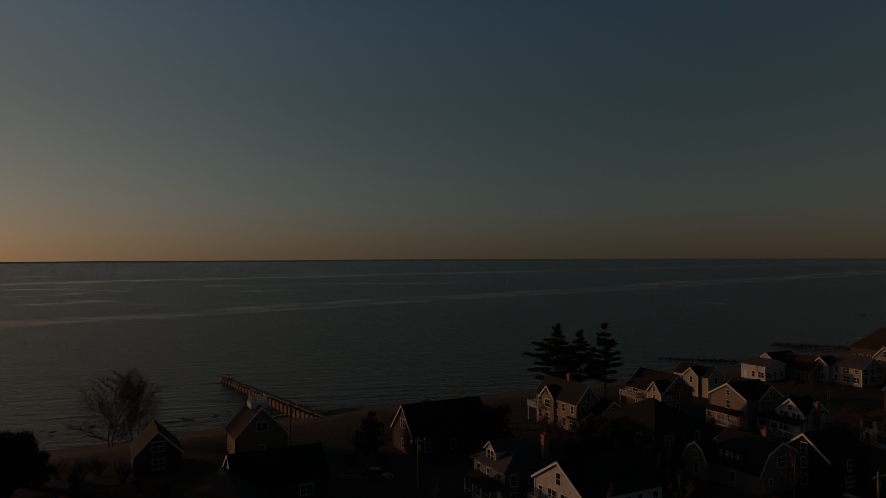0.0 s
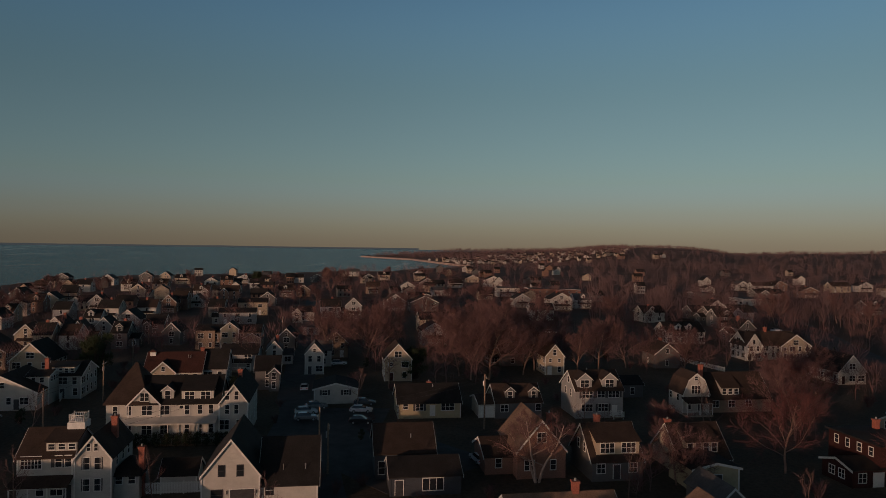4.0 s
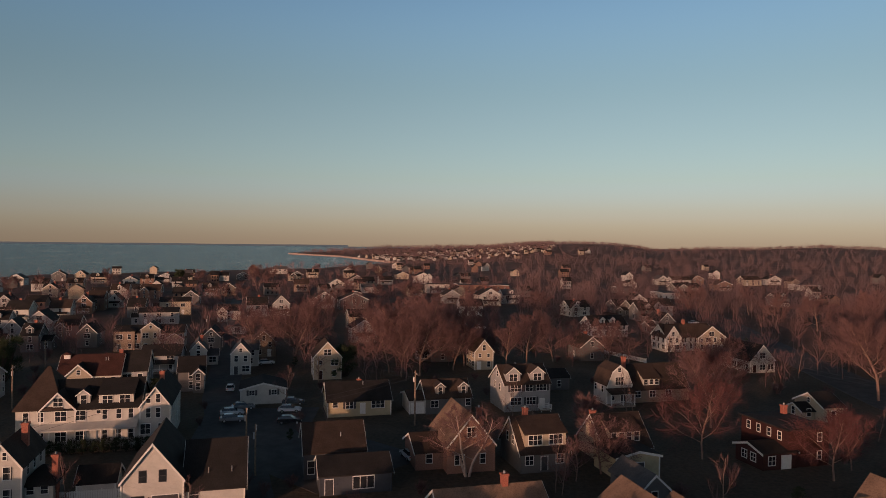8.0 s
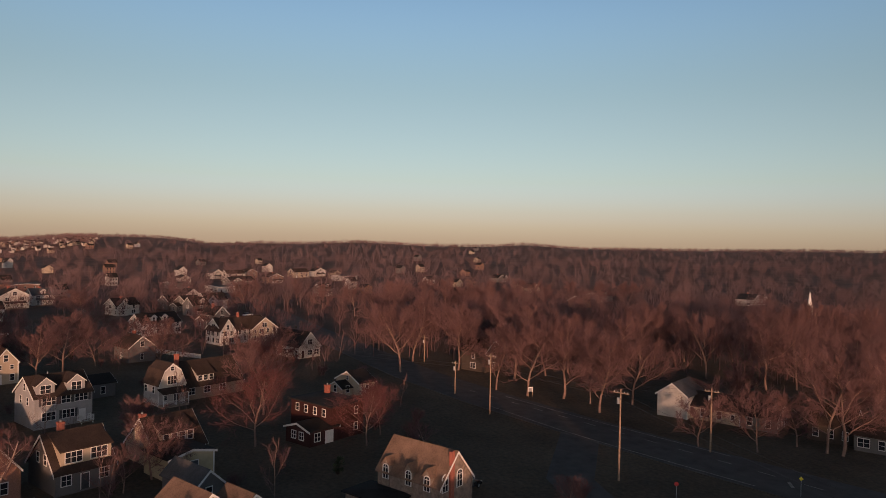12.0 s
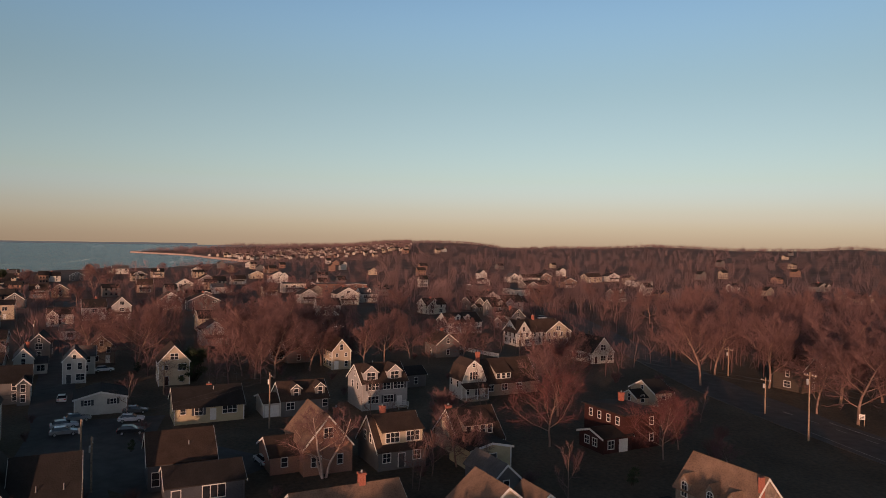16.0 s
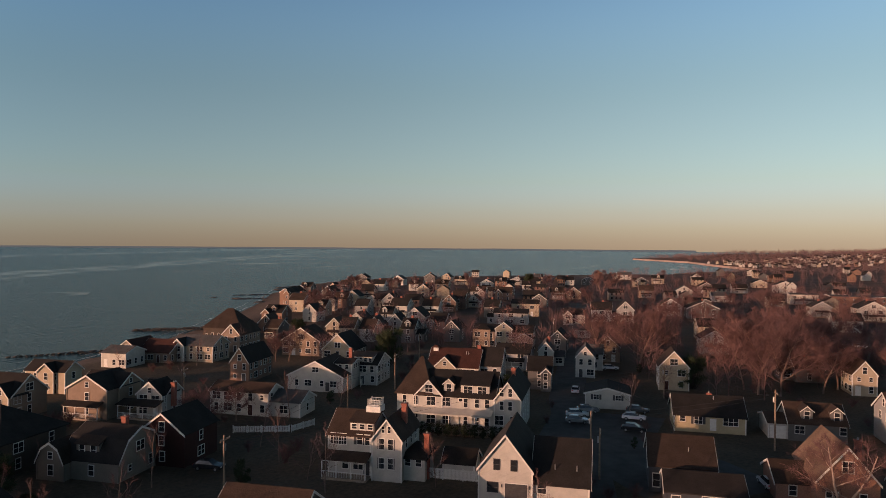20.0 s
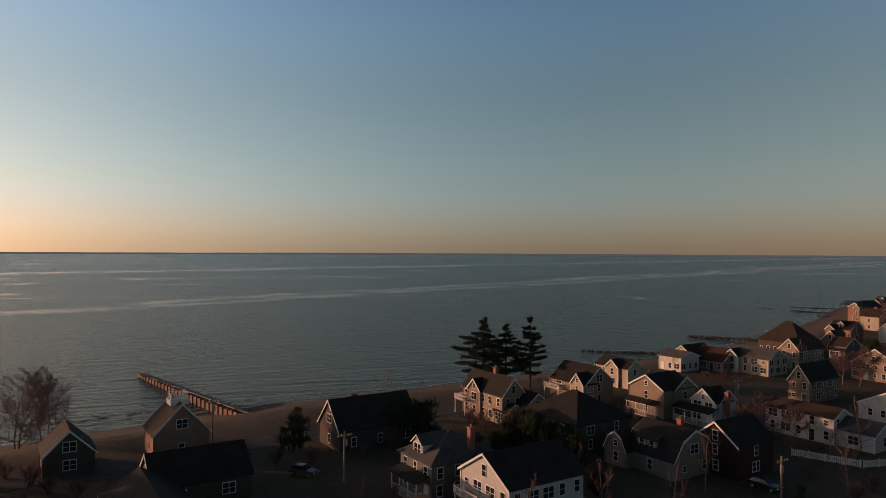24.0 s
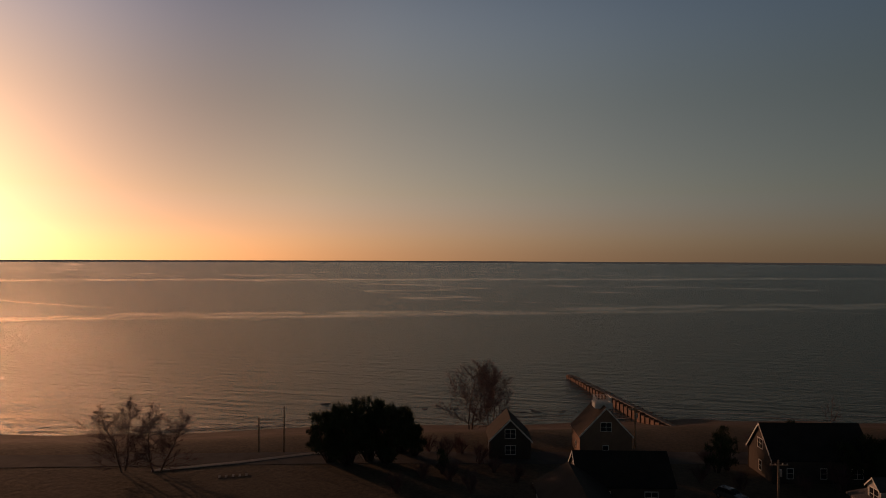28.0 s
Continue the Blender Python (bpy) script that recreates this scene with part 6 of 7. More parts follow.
cottage(705, 181, 13.1, 9, 4, 2.6, "x", TERRA, ROOF_BROWN)
cottage(225, 239, 6.4, 9, 5, 2.8, "x", GREY, ROOF_DARK)
cottage(194, 238, 6.5, 9, 4.6, 3, "y", GREY, ROOF_DARK)
cottage(211, 253, 6.5, 9, 4.6, 2.8, "x", CREAM, ROOF_BROWN)
cottage(209, 207, 5.8, 9, 4.6, 2.8, "x", GREY, ROOF_DARK)
cottage(203, 173, 6.5, 9, 4.6, 2.8, "x", GREY, ROOF_DARK)
cottage(189, 154, 5.6, 9, 4.6, 2.8, "y", GREY, ROOF_DARK)
cottage(169, 176, 5.2, 9, 4.6, 2.8, "x", GREY, ROOF_BROWN)
cottage(192, 185, 5.2, 9, 4.6, 2.8, "y", TAN, ROOF_DARK)
cottage(264, 340, 7.7, 9, 4.6, 2.8, "y", GREY, ROOF_BROWN)
cottage(298, 372, 7.8, 9, 4.6, 2.8, "x", GREY, ROOF_BROWN)
cottage(336, 375, 8.2, 9, 4.6, 2.8, "x", GREY, ROOF_BROWN)
cottage(419, 446, 10.0, 9, 4.6, 2.8, "y", GREY, ROOF_DARK)
cottage(317, 55, 10.5, 9, 5, 2.6, "x", GREY, ROOF_DARK)
cottage(229, 45, 7.6, 9, 4, 2.4, "x", GREY, ROOF_DARK)
cottage(334, 7, 10.9, 9, 4.5, 2.6, "x", GREY, ROOF_DARK)
cottage(345, -21, 8.5, 9, 4.5, 2.6, "x", GREY, ROOF_DARK)
cottage(349, -32, 11.4, 9, 5, 3, "x", GREY, ROOF_DARK)
cottage(374, -23, 9.2, 9, 5, 3.4, "y", GREY, ROOF_DARK)
cottage(389, 45, 10.2, 9, 5, 3, "x", WHITE, ROOF_GREY)
cottage(602, -72, 16.9, 9, 5, 2.6, "x", WHITE, ROOF_BROWN)
cottage(623, -87, 13.4, 9, 5, 3, "y", TERRA, ROOF_BROWN)
cottage(611, -58, 10.0, 9, 5, 3, "y", WHITE, ROOF_GREY)
cottage(499, -22, 10.6, 12, 4, 0.6, "x", GREY, ROOF_GREY)
cottage(461, -48, 15.1, 14, 4, 0.5, "x", WHITE, ROOF_GREY)
cottage(355, -13, 6.4, 9, 4, 2.6, "x", GREY, ROOF_DARK)
cottage(195, 43, 6.5, 9, 3.6, 2.4, "x", GREY, ROOF_BROWN)
cottage(209, 1, 7.5, 9, 4, 3, "y", GREY, ROOF_BROWN)
cottage(504, -64, 20.7, 10, 5, 2.6, "x", GREY, ROOF_DARK)
cottage(551, -96, 13.7, 9, 5, 2.6, "y", GREY, ROOF_BROWN)
cottage(626, -132, 17.8, 9, 5, 3, "x", CREAM, ROOF_BROWN)
cottage(641, -153, 12.9, 9, 5, 3, "y", WHITE, ROOF_DARK)
cottage(583, -163, 19.8, 12, 4, 0.8, "x", WHITE, ROOF_GREY)
cottage(421, -104, 8.5, 9, 5, 2.6, "x", GREY, ROOF_DARK)
cottage(434, -257, 18.2, 9, 4, 2.6, "x", GREY, ROOF_DARK)
cottage(352, -262, 18.0, 9, 4, 2.6, "x", GREY, ROOF_DARK)
cottage(316, -349, 27.1, 10, 4, 2.6, "y", GREY, ROOF_DARK)
cottage(322, -226, 9.7, 9, 4, 2.6, "x", GREY, ROOF_BROWN)
cottage(323, -23, 7.9, 9, 5, 3, "x", GREY, ROOF_DARK)
cottage(280, -27, 6.4, 9, 5, 3, "y", GREY, ROOF_DARK)
cottage(150, -45, 4.6, 8, 3, 2, "x", GREY, ROOF_DARK)
cottage(547, -295, 12.2, 9, 4, 2.6, "y", GREY, ROOF_DARK)

# bare trees, evergreens
bare_tree(375.5, 292.8, 16.4)
bare_tree(317.0, 347.8, 13.8)
bare_tree(337.1, 328.9, 12.4)
bare_tree(348.4, 318.3, 12.8)
bare_tree(440.0, 272.1, 13.5)
bare_tree(444.2, 228.2, 17.6)
bare_tree(426.6, 208.8, 17.0)
bare_tree(293.2, 129.7, 8.9)
bare_tree(270.3, 109.9, 12.6)
bare_tree(205.6, 94.6, 14.4)
bare_tree(192.2, 85.8, 16.6)
bare_tree(331.7, 125.1, 11.0)
bare_tree(602.0, 215.0, 14.8)
bare_tree(619.9, 258.0, 12.6)
bare_tree(582.2, 182.6, 12.9)
bare_tree(267.6, 76.7, 12.5)
bare_tree(212.5, 64.0, 13.4)
bare_tree(179.9, 50.8, 18.2)
bare_tree(174.2, 47.2, 19.5)
bare_tree(203.0, 47.9, 18.4)
bare_tree(226.0, 49.5, 16.0)
bare_tree(214.2, 42.0, 14.9)
bare_tree(186.3, 34.0, 13.5)
bare_tree(198.9, 30.1, 11.3)
bare_tree(293.1, 50.0, 12.6)
bare_tree(206.5, 251.6, 13.2)
bare_tree(226.8, 269.7, 12.9)
bare_tree(74.8, 114.4, 7.0)
bare_tree(119.8, 163.4, 9.7)
bare_tree(122.0, 161.1, 10.6)
bare_tree(303.4, 172.8, 14.1)
bare_tree(337.6, 181.8, 12.3)
bare_tree(218.5, 107.8, 11.7)
bare_tree(325.4, 339.9, 9.6)
bare_tree(345.7, 111.0, 12.4)
bare_tree(360.9, 95.7, 13.9)
bare_tree(272.5, 94.9, 13.3)
thin_tree(62.8, 78.2, 6.7)
thin_tree(72.8, 62.7, 7.7)
thin_tree(74.4, 65.1, 5.7)
gnarled_tree(98.4, 17.2, 10.6)
bare_tree(178.7, 80.8, 19.0)
bare_tree(175.4, 91.2, 16.6)
bare_tree(168.0, 46.5, 16.5)
bare_tree(170.7, 50.3, 15.4)
bare_tree(169.2, 42.4, 16.5)
bare_tree(190.7, 42.9, 12.9)
bare_tree(179.4, 35.7, 14.3)
bare_tree(194.0, 17.6, 15.9)
bare_tree(188.1, 21.7, 13.9)
bare_tree(201.1, 10.1, 13.0)
bare_tree(188.0, -5.3, 15.0)
bare_tree(135.8, -22.1, 15.7)
bare_tree(166.0, -25.1, 12.8)
bare_tree(181.8, -34.6, 12.5)
bare_tree(125.2, 1.2, 7.1)
bare_tree(126.1, -1.7, 8.1)
bare_tree(224.7, 4.3, 10.8)
bare_tree(240.4, 37.8, 12.0)
bare_tree(229.0, 71.8, 13.8)
bare_tree(263.5, 68.6, 13.4)
bare_tree(324.4, 21.8, 13.2)
red_tree(115.8, -18.0, 14.1)
red_tree(162.0, -29.0, 12.5)
red_tree(109.8, -35.2, 11.4)
red_tree(115.2, -39.3, 10.6)
bare_tree(106.2, -44.2, 5.2)
bare_tree(168.9, -62.7, 19.2)
bare_tree(184.1, -71.7, 20.3)
bare_tree(206.6, -69.0, 16.1)
bare_tree(168.0, -78.6, 19.1)
bare_tree(170.5, -84.9, 17.2)
bare_tree(176.8, -95.4, 18.1)
bare_tree(152.9, -87.5, 20.2)
bare_tree(153.5, -98.0, 18.5)
bare_tree(155.0, -106.1, 17.5)
bare_tree(134.0, -101.5, 18.9)
bare_tree(116.0, -86.5, 17.4)
bare_tree(149.2, -124.2, 18.5)
bare_tree(155.1, -134.0, 18.6)
bare_tree(152.8, -141.3, 19.5)
bare_tree(159.9, -150.1, 13.6)
bare_tree(137.0, -136.4, 18.6)
bare_tree(107.2, -111.6, 10.6)
bare_tree(105.2, -117.5, 10.7)
bare_tree(120.9, -140.5, 17.9)
bare_tree(118.6, -147.5, 18.0)
bare_tree(80.0, -106.7, 17.3)
bare_tree(78.0, -107.5, 19.4)
bare_tree(79.5, -117.5, 17.9)
bare_tree(99.4, -149.5, 15.0)
bare_tree(109.4, -155.2, 16.1)
bare_tree(155.2, -165.7, 15.5)
bare_tree(152.4, -174.5, 17.3)
bare_tree(149.7, -183.3, 17.4)
bare_tree(147.5, -190.5, 19.2)
bare_tree(144.7, -199.6, 18.4)
bare_tree(141.9, -208.7, 17.7)
bare_tree(339.6, -47.6, 16.3)
bare_tree(307.4, -75.4, 15.4)
bare_tree(304.0, -90.3, 15.5)
bare_tree(299.9, -108.0, 18.3)
bare_tree(336.1, -136.8, 16.4)
bare_tree(294.6, -131.4, 18.6)
bare_tree(292.2, -142.0, 16.0)
bare_tree(301.7, -159.0, 16.8)
bare_tree(312.1, -177.8, 17.6)
bare_tree(308.9, -192.9, 16.3)
bare_tree(305.7, -208.4, 16.5)
bare_tree(316.4, -234.5, 15.8)
bare_tree(313.0, -251.4, 16.0)
bare_tree(364.2, -77.1, 15.0)
bare_tree(73.7, -50.9, 5.4)
bare_tree(142.3, -76.6, 17.3)
bare_tree(134.6, -80.8, 17.3)
bare_tree(129.6, -86.6, 18.3)
bare_tree(122.9, -89.4, 16.5)
bare_tree(119.8, -98.3, 15.4)
bare_tree(90.0, -88.7, 9.7)
bare_tree(84.1, -95.5, 11.4)
bare_tree(84.1, -104.9, 9.8)
bare_tree(104.1, -2.1, 9.9)
bare_tree(100.2, 1.5, 7.1)
bare_tree(102.3, -4.8, 6.5)
dune_tree(-63.9, 132.2, 15.5)
dune_tree(-56.7, 126.6, 14.4)
dune_tree(-95.6, 72.2, 11.2, 1.5)
dune_tree(-90.7, 74.5, 10.8, 1.5)
pine_tree(27.1, 164.9, 17.8)
pine_tree(32.6, 164.5, 16.5)
pine_tree(37.7, 160.8, 18.2)
bushy_pine(-70.2, 92.0, 9.0)
bushy_pine(-66.9, 92.8, 10.8)
bushy_pine(-65.2, 96.0, 11.0)
bushy_pine(-62.1, 96.4, 9.8)
bushy_pine(-63.0, 102.5, 9.2)
bushy_pine(-76.4, 96.2, 5.1)
bushy_pine(-59.9, 101.7, 6.1)
dark_shrub(7.5, 122.5, 8.0)
dark_shrub(10.0, 122.0, 7.7)
dark_shrub(-14.1, 131.9, 4.5)
dark_shrub(-3.2, 140.7, 5.1)
dark_shrub(-1.8, 127.0, 5.8)
dark_shrub(-14.2, 128.0, 4.0)
dark_shrub(2.1, 124.1, 5.6)
dark_shrub(5.0, 121.1, 6.8)
round_shrub(15.0, 103.9, 4.7)
bushy_pine(134.8, 133.9, 11.7)
bushy_pine(161.3, 61.3, 6.7)
bushy_pine(458.8, 299.4, 12.5)
bushy_pine(133.1, 92.1, 4.0)
bushy_pine(153.5, 196.3, 8.0)
bushy_pine(163.8, 60.2, 8.6)
bushy_pine(163.3, 61.5, 6.4)
dark_shrub(105.8, 75.7, 2.4)
dark_shrub(81.4, 120.4, 2.9)
dark_shrub(55.3, 83.1, 4.0)
dark_shrub(71.4, 124.6, 3.9)
dark_shrub(212.6, 130.1, 2.8)
dark_shrub(214.7, 127.9, 2.8)
dark_shrub(216.8, 125.7, 2.8)
bushy_pine(22.6, 108.1, 9.0)
bushy_pine(25.0, 106.8, 9.6)
bushy_pine(26.5, 103.8, 9.2)
bushy_pine(28.8, 103.0, 8.2)
bushy_pine(20.0, 107.0, 6.4)
bushy_pine(31.2, 92.4, 3.6)
bushy_pine(30.6, 101.6, 7.2)
bushy_pine(24.2, 108.7, 5.8)
bare_shrub(19.8, 132.0, 4.9)
bare_shrub(21.1, 127.1, 4.4)
bare_shrub(68.8, 115.3, 3.0)
bare_shrub(72.6, 115.1, 2.0)
bare_shrub(76.5, 111.0, 1.8)
bare_tree(66.7, 111.7, 8.8)
bare_shrub(-59.1, 105.3, 3.8)
bare_shrub(-54.5, 102.7, 4.6)
bare_shrub(-53.6, 107.0, 4.0)
bare_shrub(-48.3, 103.5, 4.3)
bare_shrub(-44.3, 100.1, 3.5)
bare_shrub(-39.3, 97.3, 3.8)
bare_shrub(-48.5, 93.2, 4.2)
bare_shrub(-43.2, 89.7, 4.0)
bare_shrub(-52.6, 92.1, 3.7)
bare_shrub(-52.7, 84.6, 3.5)
bare_shrub(-33.9, 92.4, 3.6)
bare_shrub(-14.7, 118.3, 4.6)
bare_shrub(-2.5, 121.9, 3.7)
bare_shrub(3.8, 117.1, 4.6)
bare_shrub(10.6, 116.1, 3.6)
bare_shrub(-17.7, 102.2, 3.0)
bare_shrub(-9.2, 110.3, 3.6)
dark_shrub(-13.1, 117.1, 6.7)
dark_shrub(-11.9, 119.1, 5.6)
dark_shrub(5.4, 124.2, 7.0)
dark_shrub(9.2, 125.3, 6.8)
dark_shrub(2.2, 126.9, 4.5)
dark_shrub(-51.0, 95.3, 4.3)
# poles
utility_pole(81.0, -64.4, 13.4)
utility_pole(122.1, -64.7, 12.2)
utility_pole(141.4, -65.9, 6.0)
utility_pole(86.9, -87.9, 10.8)
utility_pole(207.2, -22.5, 8.0)
utility_pole(123.5, 31.5, 10.2)
utility_pole(149.3, 61.2, 4.3)
utility_pole(52.6, 83.5, 7.6)
utility_pole(90.3, 100.4, 8.6)
utility_pole(115.2, 111.8, 8.6)
utility_pole(108.1, 73.2, 8.6)
utility_pole(183.9, 160.2, 7.0)
utility_pole(76.0, 136.1, 5.1)
plain_pole(-80.9, 92.8, 7.8)
street_lamp(-84.7, 90.7, 5.9)
utility_pole(-27.8, 125.0, 7.3)
utility_pole(216.6, 130.2, 6.6)
utility_pole(90.9, 46.8, 3.9)
utility_pole(-3.8, 100.9, 3.4)
utility_pole(183.0, -75.3, 6.8)
utility_pole(99.5, 52.8, 2.7)
utility_pole(151.3, 136.9, 5.0)
utility_pole(236.1, 109.8, 6.2)
# cars
car(121.3, 67.4, -58, PAINT_WHITE)
car(117.0, 65.0, -62, PAINT_SILVER)
car(126.0, 67.6, -55, PAINT_SILVER)
car(126.4, 57.8, -70, PAINT_WHITE)
car(132.5, 59.8, -68, PAINT_GREY)
car(118.6, 54.2, -70, PAINT_DARK)
car(141.1, 78.9, 27, PAINT_WHITE)
car(104.2, 27.4, 35, PAINT_WHITE)
car(173.2, 86.2, -60, PAINT_WHITE)
car(55.9, 92.7, -60, PAINT_DARK)
car(227.9, 127.3, 30, PAINT_WHITE)
car(230.8, 124.2, 30, PAINT_WHITE)
car(268.8, 42.3, -60, PAINT_WHITE)
car(225.3, 41.1, -60, PAINT_DARK)
car(85.5, -42.1, -63, PAINT_DARK)
car(314.5, -44.1, -60, PAINT_WHITE)
car(-10.0, 104.9, -30, PAINT_GREY)
car(150.0, 48.2, -60, PAINT_DARK)


# ---- shore: groynes, rocks ----
def boulder_mesh(seed):
    rng = random.Random(seed)
    bm = bmesh.new()
    bmesh.ops.create_icosphere(bm, subdivisions=2, radius=1.0)
    for v in bm.verts:
        k = 0.8 + 0.35 * noise.noise(v.co * 1.3 + Vector((seed * 7.1, 0, 0))) + rng.uniform(-0.05, 0.05)
        v.co *= k
        v.co.z *= 0.7
    me = bpy.data.meshes.new("boulder")
    bm.to_mesh(me), bm.free()
    return me


def groyne(ax, ay, bx, by, z0, z1, width, material, label):
    """A groyne of stacked stones running out from the beach."""
    rng = random.Random(int(ax * 3 + by))
    g = tagged(new("groyne"), label, "groyne")
    g.matrix_basis = pose(ax, ay, SEA)
    meshes = [boulder_mesh(i + 1) for i in range(4)]
    for me in meshes:
        me.materials.append(material)
    length = math.hypot(bx - ax, by - ay)
    steps = int(length / 1.5)
    for i in range(steps):
        s = i / steps
        for k in (-1, 0, 1):
            x = (bx - ax) * s + rng.uniform(-0.4, 0.4) - (by - ay) / length * k * width * 0.3
            y = (by - ay) * s + rng.uniform(-0.4, 0.4) + (bx - ax) / length * k * width * 0.3
            z = z0 + (z1 - z0) * s - (0.5 if k else 0)
            piece("stone", meshes[rng.randrange(4)], None, g, at=Matrix.LocRotScale((x, y, z), Euler((rng.uniform(-0.3, 0.3), rng.uniform(-0.3, 0.3), rng.uniform(0, 6))), (rng.uniform(0.7, 1.3), rng.uniform(0.7, 1.1), rng.uniform(0.45, 0.75))))
    return g


def wall_groyne(ax, ay, bx, by, tall0, tall1):
    """A rusty plank-and-post groyne: posts, wall panels and a cap beam stepping down to the sea."""
    g = tagged(new("groyne"), "rust-brown timber wall groyne running into the sea", "groyne")
    length = math.hypot(bx - ax, by - ay)
    g.matrix_basis = pose(ax, ay, SEA, 0, 0, math.degrees(math.atan2(by - ay, bx - ax)))
    steps = int(length / 2.6)
    rng = random.Random(8)
    for i in range(steps):
        s0, s1 = length * i / steps, length * (i + 1) / steps
        z = tall0 + (tall1 - tall0) * (i / steps) ** 0.8
        wide = 1.5 - 0.7 * i / steps
        bm = bmesh.new()
        box(bm, s0, -wide, -2.5, s1 - 0.12, wide, z - 0.25 + rng.uniform(-0.08, 0.08))
        part("panel", bm, RUST, g)
        bm = bmesh.new()
        box(bm, s0 - 0.2, -wide - 0.25, -2.5, s0 + 0.2, wide + 0.25, z + rng.uniform(0.0, 0.2))
        part("post", bm, RUST, g)
    bm = bmesh.new()
    extruded(bm, [(0, tall0 - 0.24), (length, tall1 - 0.24), (length, tall1 + 0.02), (0, tall0 + 0.02)], -0.55, 0.55, True)
    part("cap_beam", bm, ROCK, g)
    return g


wall_groyne(-20, 142, -68, 212, 3.2, 0.9)
groyne(168, 262, 138, 291, 1.6, 0.5, 4.5, ROCK, "dark stone breakwater at the beach")
groyne(110, 240, 78, 252, 0.6, 0.1, 3.5, ROCK, "low dark rocks at the tide line")


def rock_field(name, spots, label, seed):
    rng = random.Random(seed)
    me = [boulder_mesh(40 + i) for i in range(4)]
    for x, y, size in spots:
        r = tagged(piece(name, me[rng.randrange(4)], ROCK), label, "rock", "rocks off the point")
        r.matrix_basis = Matrix.LocRotScale((x, y, SEA - 0.1), Euler((0, 0, rng.uniform(0, 6))), (size * rng.uniform(0.8, 1.8), size, size * rng.uniform(0.2, 0.35)))


ROCK_RNG = random.Random(77)
for ax, ay, bx, by, count, big in ((354, 484, 398, 492, 22, 4.5), (283, 435, 306, 421, 11, 4.0), (268, 405, 298, 380, 13, 4.5), (258, 377, 264, 375, 3, 4.5), (263, 435, 257, 420, 4, 2.2), (330, 452, 352, 470, 9, 4.0)):
    rock_field("rock", [(ax + (bx - ax) * i / count + ROCK_RNG.gauss(0, 2.0), ay + (by - ay) * i / count + ROCK_RNG.gauss(0, 2.0), big * ROCK_RNG.uniform(0.5, 1.1)) for i in range(count)], "dark wet rock in shallow water off the point", count)
rock_field("rock", [(-108 + 72 * s + ROCK_RNG.gauss(0, 1.0), 141 + 30 * s + ROCK_RNG.gauss(0, 1.0), ROCK_RNG.uniform(0.7, 1.5)) for s in [i / 40 for i in range(40)]], "small dark rock of a row just offshore", 5)


# ---- foam where small waves break ----
def foam_line(offset, wide, seed):
    verts, faces = [], []
    for i in range(261):
        s = i / 20
        k = int(min(s, 12.999))
        (ax, ay), (bx, by) = COAST[2 + k], COAST[3 + k]
        f = s - k if k < 13 else 1.0
        d = Vector((bx - ax, by - ay)).normalized()
        x, y = ax + (bx - ax) * f, ay + (by - ay) * f
        wob = noise.noise(Vector((x * 0.05, y * 0.05, seed)))
        w = max(0.02, wide * (0.45 + 1.3 * noise.noise(Vector((x * 0.11, y * 0.11, seed + 3.0)))))
        for e in (offset + 2.2 * wob - w / 2, offset + 2.2 * wob + w / 2):
            verts.append((x - d.y * e, y + d.x * e, SEA + 0.05))
    for i in range(260):
        faces.append((i * 2, i * 2 + 2, i * 2 + 3, i * 2 + 1))
    return tagged(piece("surf", mesh_of("surf", verts, faces), FOAM), "thin pale foam line along the beach", "foam", kind="structure")


foam_line(1.5, 0.9, 1.0)
foam_line(6.5, 0.5, 9.0)


# ---- fences ----
def fence(ax, ay, bx, by, tall, label, pickets=0.3):
    f = tagged(new("fence"), label, "fence")
    length = math.hypot(bx - ax, by - ay)
    f.matrix_basis = pose(ax, ay, 0, 0, 0, math.degrees(math.atan2(by - ay, bx - ax)))
    posts = max(2, int(length / 2.4))
    bm = bmesh.new()
    box(bm, 0, 0.03, 0.1, pickets * 0.75, 0.06, tall)
    board = bpy.data.meshes.new("picket")
    bm.to_mesh(board), bm.free()
    for i in range(posts + 1):
        bm = bmesh.new()
        s = length * i / posts
        box(bm, s - 0.07, -0.07, -0.3, s + 0.07, 0.07, tall + 0.15)
        part("post", bm, TRIM, f)
        if i < posts:
            e = length / posts
            for z in (0.3, tall - 0.2):
                bm = bmesh.new()
                box(bm, 0.07, -0.03, z, e - 0.07, 0.03, z + 0.1)
                part("rail", bm, TRIM, f, at=pose(s, 0, 0))
            for k in range(int(e / pickets)):
                piece("picket", board, TRIM, f, at=pose(s + 0.1 + k * pickets, 0, 0))
    return f


fence(69.5, 107.5, 76.5, 100.5, 1.2, "white picket fence round a garden")
fence(76.8, 100.3, 82.5, 100.9, 1.2, "white picket fence round a garden")
fence(74.5, 66.5, 78.5, 58.5, 1.6, "white board fence beside the barn-like house", 0.2)
fence(222, -2, 205, -16, 1.3, "white picket fence along a lawn")
fence(112, 120, 123, 128, 1.6, "white board fence behind the hotel", 0.2)
fence(104, 24, 100, 19, 1.1, "pale picket fence in a yard", 0.2)


